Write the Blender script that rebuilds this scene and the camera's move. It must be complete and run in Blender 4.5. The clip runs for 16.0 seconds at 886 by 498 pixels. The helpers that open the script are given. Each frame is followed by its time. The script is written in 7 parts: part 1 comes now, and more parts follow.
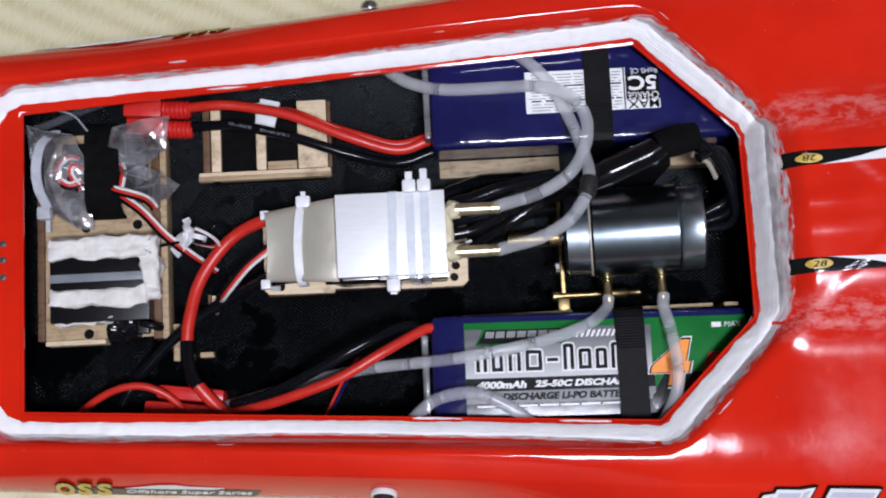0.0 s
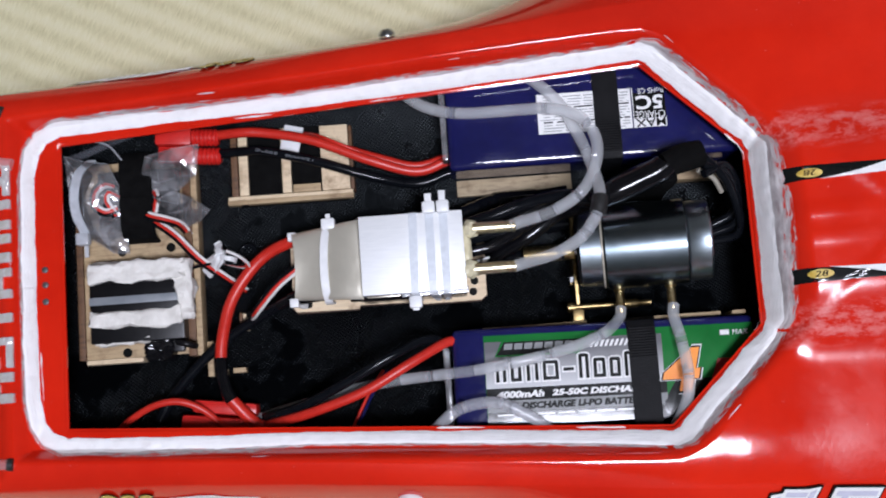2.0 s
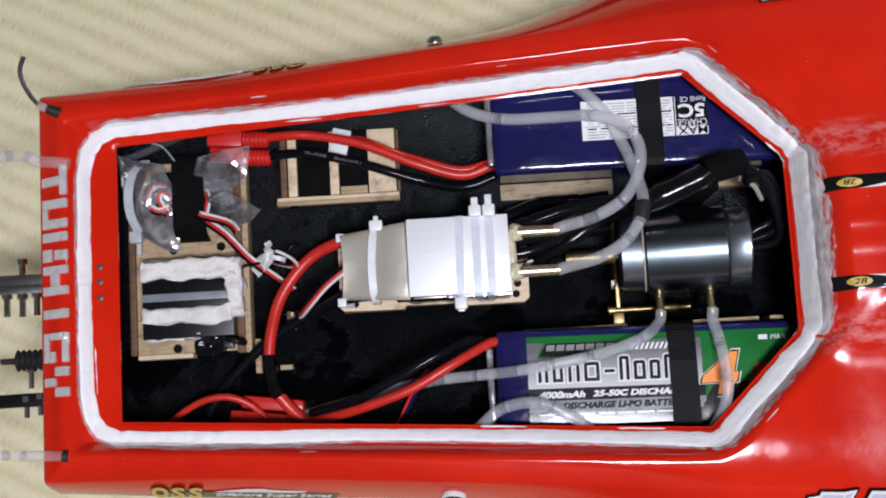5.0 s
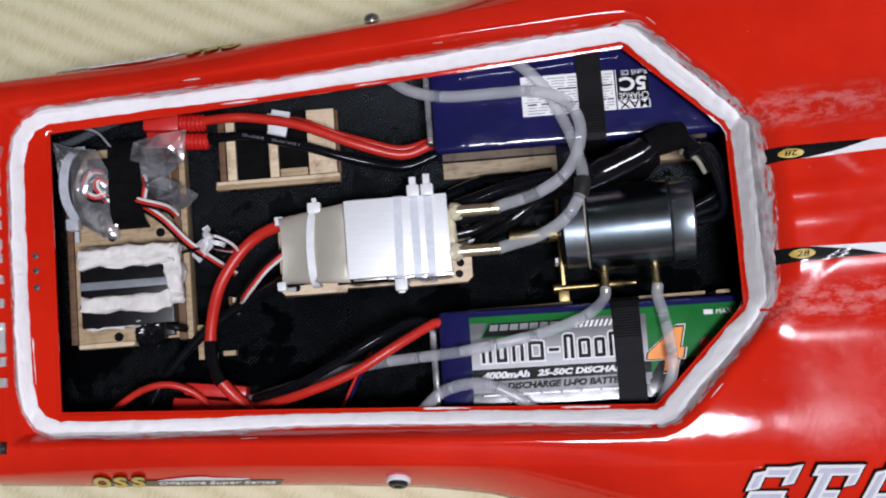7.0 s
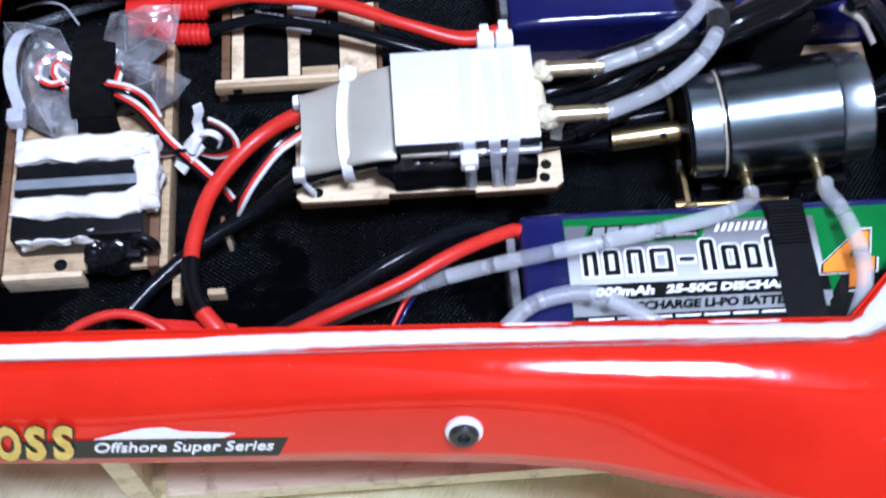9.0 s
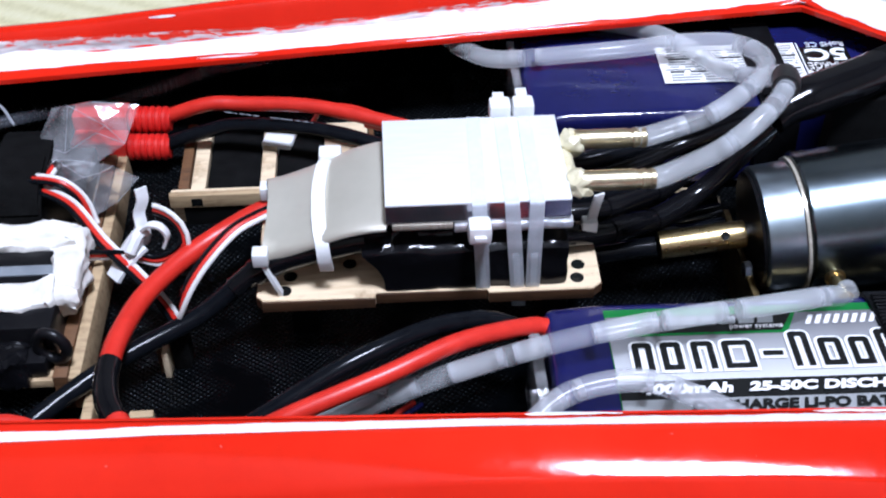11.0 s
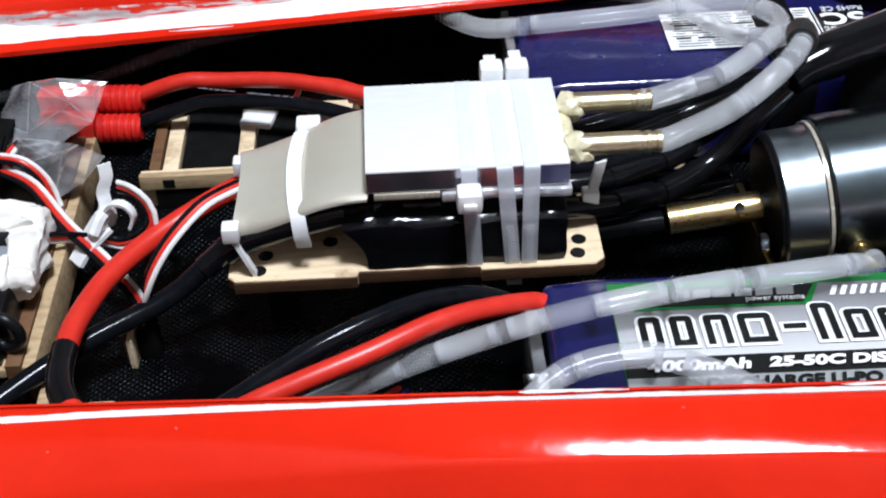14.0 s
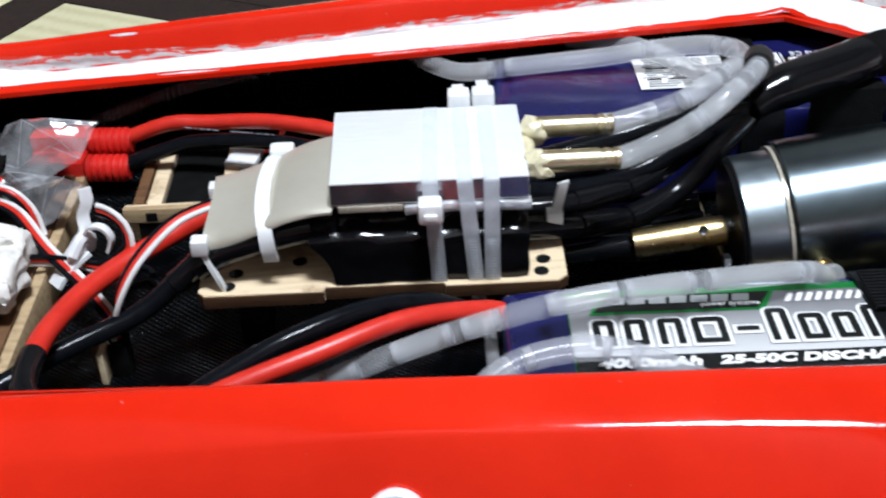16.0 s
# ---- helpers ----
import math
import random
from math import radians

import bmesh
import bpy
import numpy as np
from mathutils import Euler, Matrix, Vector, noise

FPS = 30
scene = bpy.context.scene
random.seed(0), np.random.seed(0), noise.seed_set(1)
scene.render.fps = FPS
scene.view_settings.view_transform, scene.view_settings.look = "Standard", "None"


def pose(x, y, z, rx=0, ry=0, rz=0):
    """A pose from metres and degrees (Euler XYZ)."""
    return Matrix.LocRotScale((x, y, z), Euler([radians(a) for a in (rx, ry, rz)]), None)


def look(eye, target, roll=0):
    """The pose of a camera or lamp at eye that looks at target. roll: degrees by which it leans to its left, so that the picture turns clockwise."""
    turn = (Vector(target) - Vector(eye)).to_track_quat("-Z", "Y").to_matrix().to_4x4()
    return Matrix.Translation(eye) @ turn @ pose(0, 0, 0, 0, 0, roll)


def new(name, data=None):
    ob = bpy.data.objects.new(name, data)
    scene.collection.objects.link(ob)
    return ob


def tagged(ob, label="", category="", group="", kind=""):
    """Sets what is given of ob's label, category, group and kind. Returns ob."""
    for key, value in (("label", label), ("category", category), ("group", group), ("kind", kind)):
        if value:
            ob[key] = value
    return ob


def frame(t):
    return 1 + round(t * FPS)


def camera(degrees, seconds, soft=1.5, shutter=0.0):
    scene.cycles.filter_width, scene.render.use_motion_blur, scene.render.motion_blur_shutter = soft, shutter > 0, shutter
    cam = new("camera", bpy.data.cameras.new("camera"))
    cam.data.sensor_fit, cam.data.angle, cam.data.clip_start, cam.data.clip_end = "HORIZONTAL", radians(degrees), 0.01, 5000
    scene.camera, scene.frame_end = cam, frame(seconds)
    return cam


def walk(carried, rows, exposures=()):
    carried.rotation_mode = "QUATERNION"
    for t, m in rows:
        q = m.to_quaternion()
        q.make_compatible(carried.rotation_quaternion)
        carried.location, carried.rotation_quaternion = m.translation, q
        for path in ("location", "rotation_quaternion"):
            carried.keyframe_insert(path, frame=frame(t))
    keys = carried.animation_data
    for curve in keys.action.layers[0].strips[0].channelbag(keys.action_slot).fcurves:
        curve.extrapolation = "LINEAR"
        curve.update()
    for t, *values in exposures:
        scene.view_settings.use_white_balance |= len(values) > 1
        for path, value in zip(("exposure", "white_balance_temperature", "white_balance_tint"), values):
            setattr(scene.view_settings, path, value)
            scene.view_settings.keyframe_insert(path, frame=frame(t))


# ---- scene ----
from mathutils import geometry

SOFT = 2.0
cam = camera(40.00, 16.0, soft=SOFT, shutter=0.5)
ROWS = [
    (0.0, -0.0103, -0.0862, 0.7008, 8.24, -0.55, -3.03),
    (0.5, -0.0125, -0.0844, 0.7012, 8.46, 0.09, -3.12),
    (1.0, -0.0169, -0.0826, 0.6935, 8.33, -1.04, -3.64),
    (1.5, -0.0110, -0.0787, 0.7065, 7.35, 0.11, -3.79),
    (2.0, -0.0104, -0.0775, 0.7311, 7.81, 0.46, -4.13),
    (2.5, -0.0128, -0.0829, 0.7463, 7.55, 1.46, -4.31),
    (3.0, -0.0258, -0.0786, 0.7449, 7.90, 0.81, -3.67),
    (5.5, -0.0253, -0.0751, 0.7456, 7.46, 1.08, -3.28),
    (6.0, -0.0191, -0.0745, 0.7420, 6.86, 0.93, -3.79),
    (6.5, 0.0109, -0.0751, 0.7410, 6.59, 1.19, -5.15),
    (7.0, 0.0026, -0.0755, 0.7368, 6.64, 1.04, -4.57),
    (7.5, 0.0007, -0.0763, 0.7281, 6.52, 1.33, -4.58),
    (8.0, -0.0143, -0.1210, 0.6710, 11.72, 0.73, -5.05),
    (8.5, -0.0256, -0.1839, 0.5738, 19.66, -0.52, -4.35),
    (9.0, -0.0481, -0.2419, 0.5036, 27.30, 0.19, -4.12),
    (9.2, -0.0487, -0.2619, 0.4741, 30.62, 0.03, -5.28),
    (9.5, -0.0548, -0.2697, 0.4554, 34.23, -0.19, -5.02),
    (9.7, -0.0557, -0.2729, 0.4457, 36.97, 0.03, -5.03),
    (11.8, -0.0437, -0.2625, 0.3297, 49.41, 0.09, -2.57),
    (12.0, -0.0439, -0.2620, 0.3317, 48.54, 0.31, -2.97),
    (12.5, -0.0435, -0.2620, 0.3328, 48.22, 0.56, -3.31),
    (13.0, -0.0427, -0.2599, 0.3263, 49.40, 0.73, -3.30),
    (13.5, -0.0428, -0.2576, 0.3244, 49.17, 0.96, -3.35),
    (14.0, -0.0410, -0.2562, 0.3263, 49.50, 1.17, -3.41),
    (14.5, -0.0342, -0.2681, 0.3078, 56.35, 2.06, -2.04),
    (15.0, -0.0347, -0.2708, 0.3045, 56.28, 2.28, -2.16),
    (15.5, -0.0350, -0.2732, 0.3056, 56.25, 2.24, -1.92),
    (16.0, -0.0241, -0.2802, 0.3054, 55.77, 2.05, -1.96),
]
# -- end of path
LAMP_WATTS, LAMP_AT = 74.0, (0.26, -0.50, 2.25)
EXPOSURES = [(0.0, -0.60, 6250, 10), (2.0, -0.60, 6250, 10), (3.0, -0.62, 6400, 10), (7.5, -0.70, 6450, 10), (8.0, -0.40, 6000, 10), (8.5, 0.18, 5350, 10), (9.7, 0.16, 5350, 10), (12.0, 0.15, 6100, 6), (13.5, 0.10, 6280, 3), (16.0, 0.06, 6250, 1)]
walk(cam, [(r[0], pose(*r[1:])) for r in ROWS], exposures=EXPOSURES)

# ---------------------------------------------------------------- light
world = bpy.data.worlds.new("room_world")
scene.world = world
world.use_nodes = True
world.node_tree.nodes["Background"].inputs[0].default_value = (0.9, 0.95, 1.0, 1)
world.node_tree.nodes["Background"].inputs[1].default_value = 0.006

lamp = bpy.data.lights.new("ceiling_lamp_light", "AREA")
lamp.shape, lamp.size, lamp.energy, lamp.color = "DISK", 0.46, LAMP_WATTS, (0.97, 0.975, 1.115)
lamp_ob = new("ceiling_lamp_light", lamp)
lamp_ob.matrix_world = look(LAMP_AT, (0.0, 0.02, 0.1))


# ---------------------------------------------------------------- materials
def nodes_of(name):
    m = bpy.data.materials.new(name)
    m.use_nodes = True
    nt = m.node_tree
    return m, nt, nt.nodes, nt.links, nt.nodes["Principled BSDF"]


def noise_tex(nt, scale, detail=4, rough=0.55, stretch=None, coords="Object"):
    tc = nt.nodes.new("ShaderNodeTexCoord")
    src = tc.outputs[coords]
    if stretch:
        mp = nt.nodes.new("ShaderNodeMapping")
        mp.inputs["Scale"].default_value = stretch
        nt.links.new(src, mp.inputs[0])
        src = mp.outputs[0]
    n = nt.nodes.new("ShaderNodeTexNoise")
    n.inputs["Scale"].default_value = scale
    n.inputs["Detail"].default_value = detail
    n.inputs["Roughness"].default_value = rough
    nt.links.new(src, n.inputs["Vector"])
    return n.outputs[0]


def ramp(nt, fac, stops):
    r = nt.nodes.new("ShaderNodeValToRGB")
    el = r.color_ramp.elements
    while len(el) < len(stops):
        el.new(0.5)
    for e, (p, c) in zip(el, stops):
        e.position, e.color = p, (*c, 1) if len(c) == 3 else c
    nt.links.new(fac, r.inputs[0])
    return r.outputs[0]


def bump(nt, height, strength, distance, normal=None):
    b = nt.nodes.new("ShaderNodeBump")
    b.inputs["Strength"].default_value = strength
    b.inputs["Distance"].default_value = distance
    nt.links.new(height, b.inputs["Height"])
    if normal:
        nt.links.new(normal, b.inputs["Normal"])
    return b.outputs[0]


def surface(name, dark, light, rough=0.4, metal=0.0, scale=200.0, bump_scale=900.0, bump_mm=0.05, coat=0.0, rough_var=0.1,
            stretch=None, spec=0.5, transmission=0.0, alpha=1.0):
    """A plain surface with two scales of variation: mottled colour and roughness, and a fine relief."""
    m, nt, nd, ln, bs = nodes_of(name)
    f = noise_tex(nt, scale, 5, 0.6, stretch)
    ln.new(ramp(nt, f, [(0.3, dark), (0.7, light)]), bs.inputs["Base Color"])
    g = noise_tex(nt, scale * 3.3, 3, 0.6, stretch)
    mr = nd.new("ShaderNodeMapRange")
    mr.inputs["To Min"].default_value, mr.inputs["To Max"].default_value = max(0.02, rough - rough_var), min(1, rough + rough_var)
    ln.new(g, mr.inputs[0])
    ln.new(mr.outputs[0], bs.inputs["Roughness"])
    bs.inputs["Metallic"].default_value = metal
    bs.inputs["Coat Weight"].default_value = coat
    bs.inputs["Specular IOR Level"].default_value = spec
    bs.inputs["Transmission Weight"].default_value = transmission
    bs.inputs["Alpha"].default_value = alpha
    if bump_mm:
        ln.new(bump(nt, noise_tex(nt, bump_scale, 3), 1.0, bump_mm * 0.001), bs.inputs["Normal"])
    return m


def red_gelcoat():
    m, nt, nd, ln, bs = nodes_of("red_gelcoat")
    f = noise_tex(nt, 14, 6, 0.65)
    red = ramp(nt, f, [(0.3, (0.55, 0.013, 0.004)), (0.7, (0.69, 0.022, 0.007))])
    geo = nd.new("ShaderNodeNewGeometry")
    sep = nd.new("ShaderNodeSeparateXYZ")
    ln.new(geo.outputs["Position"], sep.inputs[0])

    def math_node(op, a, b, c=None):
        n = nd.new("ShaderNodeMath")
        n.operation = op
        for k, v in enumerate((a, b, c)):
            if isinstance(v, (int, float)):
                n.inputs[k].default_value = v
            elif v is not None:
                ln.new(v, n.inputs[k])
        return n.outputs[0]

    def fade(v, a, b):
        n = nd.new("ShaderNodeMapRange")
        n.inputs["From Min"].default_value, n.inputs["From Max"].default_value = a, b
        ln.new(v, n.inputs[0])
        return n.outputs[0]

    off = math_node("ABSOLUTE", math_node("SUBTRACT", math_node("ABSOLUTE", sep.outputs[1], 0), 0.047), 0)
    rubbed = math_node("MULTIPLY", fade(off, 0.012, 0.004), fade(sep.outputs[0], 0.138, 0.150))
    rubbed = math_node("MULTIPLY", rubbed, fade(sep.outputs[0], 0.26, 0.19))
    rubbed = math_node("MULTIPLY", rubbed, ramp(nt, noise_tex(nt, 170, 6, 0.72, (0.45, 1, 1)), [(0.44, (0, 0, 0)), (0.68, (0.55, 0.55, 0.55))]))
    pink = nd.new("ShaderNodeMix")
    pink.data_type = "RGBA"
    ln.new(red, pink.inputs[6])
    pink.inputs[7].default_value = (0.80, 0.36, 0.34, 1)
    specks = ramp(nt, noise_tex(nt, 520, 2, 0.5), [(0.75, (0, 0, 0)), (0.80, (0.28, 0.28, 0.28))])
    scratches = ramp(nt, noise_tex(nt, 60, 6, 0.75, (1, 9, 3)), [(0.70, (0, 0, 0)), (0.78, (0.22, 0.22, 0.22))])
    ln.new(math_node("MAXIMUM", rubbed, math_node("MAXIMUM", specks, scratches)), pink.inputs[0])
    ln.new(pink.outputs[2], bs.inputs["Base Color"])
    mr = nd.new("ShaderNodeMapRange")
    mr.inputs["To Min"].default_value, mr.inputs["To Max"].default_value = 0.035, 0.12
    ln.new(noise_tex(nt, 38, 6, 0.7), mr.inputs[0])
    scuff = ramp(nt, noise_tex(nt, 11, 7, 0.75), [(0.5, (0, 0, 0)), (0.72, (1, 1, 1))])
    more = nd.new("ShaderNodeMath")
    more.operation = "MULTIPLY_ADD"
    more.inputs[1].default_value = 0.09
    ln.new(scuff, more.inputs[0])
    ln.new(mr.outputs[0], more.inputs[2])
    worn = math_node("MULTIPLY", fade(sep.outputs[0], 0.150, 0.170), ramp(nt, noise_tex(nt, 26, 5, 0.65), [(0.30, (0.3, 0.3, 0.3)), (0.65, (1, 1, 1))]))
    ln.new(math_node("MULTIPLY_ADD", worn, 0.16, math_node("MULTIPLY_ADD", rubbed, 0.6, more.outputs[0])), bs.inputs["Roughness"])
    n1 = bump(nt, noise_tex(nt, 20, 2), 0.5, 0.0010)
    ln.new(bump(nt, noise_tex(nt, 420, 3), 0.5, 0.00006, n1), bs.inputs["Normal"])
    bs.inputs["Specular IOR Level"].default_value = 0.36
    return m


def brush_coords(nt, along, across):
    """Coordinates that run with the brush: metres along the bead and part of its width."""
    nd, ln = nt.nodes, nt.links
    out = nd.new("ShaderNodeCombineXYZ")
    for k, (name, factor) in enumerate((("along", along), ("spread", across))):
        at = nd.new("ShaderNodeAttribute")
        at.attribute_name = name
        mul = nd.new("ShaderNodeMath")
        mul.operation = "MULTIPLY"
        mul.inputs[1].default_value = factor
        ln.new(at.outputs["Fac"], mul.inputs[0])
        ln.new(mul.outputs[0], out.inputs[k])
    return out.outputs[0]


def brushed_noise(nt, along, across, detail=5, rough=0.6):
    n = nt.nodes.new("ShaderNodeTexNoise")
    n.inputs["Scale"].default_value = 1.0
    n.inputs["Detail"].default_value = detail
    n.inputs["Roughness"].default_value = rough
    nt.links.new(brush_coords(nt, along, across), n.inputs["Vector"])
    return n.outputs[0]


def smeared(name):
    """Thick white paint brushed along the rim, with a few bare scratches, and grey drag marks at the bow end."""
    m, nt, nd, ln, bs = nodes_of(name)
    body = ramp(nt, noise_tex(nt, 120, 6, 0.7), [(0.25, (0.78, 0.76, 0.74)), (0.45, (0.88, 0.87, 0.86)), (0.8, (0.92, 0.91, 0.90))])
    geo = nd.new("ShaderNodeNewGeometry")
    sep = nd.new("ShaderNodeSeparateXYZ")
    ln.new(geo.outputs["Position"], sep.inputs[0])
    bow = nd.new("ShaderNodeMapRange")
    bow.inputs["From Min"].default_value, bow.inputs["From Max"].default_value = 0.090, 0.125
    bow.inputs["To Min"].default_value, bow.inputs["To Max"].default_value = 0.08, 0.22
    ln.new(sep.outputs[0], bow.inputs[0])
    drag = nd.new("ShaderNodeMath")
    drag.operation = "MULTIPLY"
    ln.new(ramp(nt, brushed_noise(nt, 90, 7.0), [(0.63, (0, 0, 0)), (0.69, (1, 1, 1))]), drag.inputs[0])
    ln.new(bow.outputs[0], drag.inputs[1])
    mix = nd.new("ShaderNodeMix")
    mix.data_type = "RGBA"
    ln.new(drag.outputs[0], mix.inputs[0])
    ln.new(body, mix.inputs[6])
    mix.inputs[7].default_value = (0.36, 0.31, 0.30, 1)
    bare = nd.new("ShaderNodeMix")
    bare.data_type = "RGBA"
    ln.new(ramp(nt, brushed_noise(nt, 160, 9.0, 6, 0.7), [(0.25, (1, 1, 1)), (0.30, (0, 0, 0))]), bare.inputs[0])
    ln.new(mix.outputs[2], bare.inputs[6])
    bare.inputs[7].default_value = (0.60, 0.05, 0.03, 1)
    ln.new(bare.outputs[2], bs.inputs["Base Color"])
    bs.inputs["Roughness"].default_value = 0.42
    n1 = bump(nt, brushed_noise(nt, 120, 10.0), 0.7, 0.0006)
    ln.new(bump(nt, noise_tex(nt, 600, 5, 0.7), 0.5, 0.0002, n1), bs.inputs["Normal"])
    return m


def thinning(name):
    """Thin white paint dragged along and outwards over red gelcoat: greyish islands with crisp ragged edges."""
    m, nt, nd, ln, bs = nodes_of(name)
    at = nd.new("ShaderNodeAttribute")
    at.attribute_name = "spread"
    sub = nd.new("ShaderNodeMath")
    sub.operation = "MULTIPLY_ADD"
    sub.inputs[1].default_value = -0.34
    ln.new(at.outputs["Fac"], sub.inputs[0])
    ln.new(brushed_noise(nt, 130, 5.5, 8, 0.68), sub.inputs[2])
    grey = ramp(nt, brushed_noise(nt, 75, 3.5, 5, 0.62), [(0.34, (0.30, 0.25, 0.25)), (0.50, (0.47, 0.43, 0.43)), (0.66, (0.70, 0.67, 0.66))])
    mix = nd.new("ShaderNodeMix")
    mix.data_type = "RGBA"
    ln.new(ramp(nt, sub.outputs[0], [(0.195, (0, 0, 0)), (0.225, (0.85, 0.85, 0.85)), (0.32, (1, 1, 1))]), mix.inputs[0])
    mix.inputs[6].default_value = (0.60, 0.024, 0.009, 1)
    ln.new(grey, mix.inputs[7])
    ln.new(mix.outputs[2], bs.inputs["Base Color"])
    bs.inputs["Roughness"].default_value = 0.30
    ln.new(bump(nt, brushed_noise(nt, 140, 9.0), 0.5, 0.0003), bs.inputs["Normal"])
    return m


def silicone(name, colour, dry, wet, rough):
    """Milky hose; slugs of water inside let more light through."""
    m, nt, nd, ln, bs = nodes_of(name)
    bs.inputs["Base Color"].default_value = (*colour, 1)
    bs.inputs["Roughness"].default_value = rough
    bs.inputs["Specular IOR Level"].default_value = 0.6
    tr = nd.new("ShaderNodeBsdfTransparent")
    tl = nd.new("ShaderNodeBsdfTranslucent")
    tl.inputs[0].default_value = (*colour, 1)
    both = nd.new("ShaderNodeMixShader")
    both.inputs[0].default_value = 0.32
    ln.new(bs.outputs[0], both.inputs[1])
    ln.new(tl.outputs[0], both.inputs[2])
    at = nd.new("ShaderNodeAttribute")
    at.attribute_name = "wet"
    mr = nd.new("ShaderNodeMapRange")
    mr.inputs["To Min"].default_value, mr.inputs["To Max"].default_value = dry, wet
    ln.new(at.outputs["Fac"], mr.inputs[0])
    mix = nd.new("ShaderNodeMixShader")
    ln.new(mr.outputs[0], mix.inputs[0])
    ln.new(tr.outputs[0], mix.inputs[1])
    ln.new(both.outputs[0], mix.inputs[2])
    ln.new(bump(nt, noise_tex(nt, 700, 3), 0.4, 0.00005), bs.inputs["Normal"])
    ln.new(mix.outputs[0], nd["Material Output"].inputs["Surface"])
    return m


def weave_black():
    """Black resin over glass cloth: a fine plain weave that glints where the resin is thin."""
    m, nt, nd, ln, bs = nodes_of("black_weave_laminate")
    tc = nd.new("ShaderNodeTexCoord")
    turn = nd.new("ShaderNodeMapping")
    turn.inputs["Rotation"].default_value = (0, 0, radians(38))
    ln.new(tc.outputs["Object"], turn.inputs[0])
    hs = []
    for axis in ("X", "Y"):
        w = nd.new("ShaderNodeTexWave")
        w.bands_direction = axis
        w.inputs["Scale"].default_value = 215.0
        w.inputs["Distortion"].default_value = 0.6
        w.inputs["Detail"].default_value = 1.0
        ln.new(turn.outputs[0], w.inputs["Vector"])
        hs.append(w.outputs["Fac"])
    mul = nd.new("ShaderNodeMath")
    mul.operation = "MULTIPLY"
    ln.new(hs[0], mul.inputs[0])
    ln.new(hs[1], mul.inputs[1])
    patch = ramp(nt, noise_tex(nt, 28, 4, 0.6), [(0.42, (0, 0, 0)), (0.74, (1, 1, 1))])
    mul2 = nd.new("ShaderNodeMath")
    mul2.operation = "MULTIPLY"
    ln.new(mul.outputs[0], mul2.inputs[0])
    ln.new(patch, mul2.inputs[1])
    ln.new(ramp(nt, mul2.outputs[0], [(0.1, (0.0006, 0.0008, 0.0011)), (0.9, (0.0035, 0.0043, 0.0058))]), bs.inputs["Base Color"])
    for socket, lo, hi in (("Roughness", 0.34, 0.22), ("Specular IOR Level", 0.025, 0.48)):
        mr = nd.new("ShaderNodeMapRange")
        mr.inputs["To Min"].default_value, mr.inputs["To Max"].default_value = lo, hi
        ln.new(patch, mr.inputs[0])
        ln.new(mr.outputs[0], bs.inputs[socket])
    bs.inputs["Specular Tint"].default_value = (0.82, 0.93, 1.0, 1)
    lumps = bump(nt, ramp(nt, noise_tex(nt, 130, 2), [(0.71, (0, 0, 0)), (0.84, (1, 1, 1))]), 1.0, 0.004, bump(nt, noise_tex(nt, 60, 4), 0.5, 0.0005))
    ln.new(bump(nt, mul2.outputs[0], 1.0, 0.0015, lumps), bs.inputs["Normal"])
    return m


def plywood(name, light, dark):
    m, nt, nd, ln, bs = nodes_of(name)
    f = noise_tex(nt, 60, 6, 0.7, (1, 9, 9))
    grain = ramp(nt, f, [(0.25, dark), (0.5, light), (0.8, tuple(min(1, c * 1.15) for c in light))])
    stain = nd.new("ShaderNodeMix")
    stain.data_type, stain.blend_type = "RGBA", "MULTIPLY"
    ln.new(ramp(nt, noise_tex(nt, 70, 6, 0.7), [(0.52, (0, 0, 0)), (0.74, (1, 1, 1))]), stain.inputs[0])
    ln.new(grain, stain.inputs[6])
    stain.inputs[7].default_value = (0.36, 0.27, 0.20, 1)
    ln.new(stain.outputs[2], bs.inputs["Base Color"])
    bs.inputs["Roughness"].default_value = 0.62
    ln.new(bump(nt, noise_tex(nt, 300, 4, 0.6, (1, 8, 8)), 0.5, 0.0002), bs.inputs["Normal"])
    return m


def see_through(name, colour, cover, rough, scale=300, cover_var=0.15, stretch=None, glow=0.4):
    """Milky rubber or film: part of the light goes straight through."""
    m, nt, nd, ln, bs = nodes_of(name)
    bs.inputs["Base Color"].default_value = (*colour, 1)
    bs.inputs["Roughness"].default_value = rough
    bs.inputs["Specular IOR Level"].default_value = 0.6
    tr = nd.new("ShaderNodeBsdfTransparent")
    tl = nd.new("ShaderNodeBsdfTranslucent")
    tl.inputs[0].default_value = (*colour, 1)
    both = nd.new("ShaderNodeMixShader")
    both.inputs[0].default_value = glow
    ln.new(bs.outputs[0], both.inputs[1])
    ln.new(tl.outputs[0], both.inputs[2])
    mix = nd.new("ShaderNodeMixShader")
    mr = nd.new("ShaderNodeMapRange")
    mr.inputs["From Min"].default_value, mr.inputs["From Max"].default_value = 0.35, 0.65
    mr.inputs["To Min"].default_value, mr.inputs["To Max"].default_value = cover - cover_var, cover + cover_var
    ln.new(noise_tex(nt, scale, 3, 0.5, stretch), mr.inputs[0])
    ln.new(mr.outputs[0], mix.inputs[0])
    ln.new(tr.outputs[0], mix.inputs[1])
    ln.new(both.outputs[0], mix.inputs[2])
    ln.new(mix.outputs[0], nd["Material Output"].inputs["Surface"])
    return m


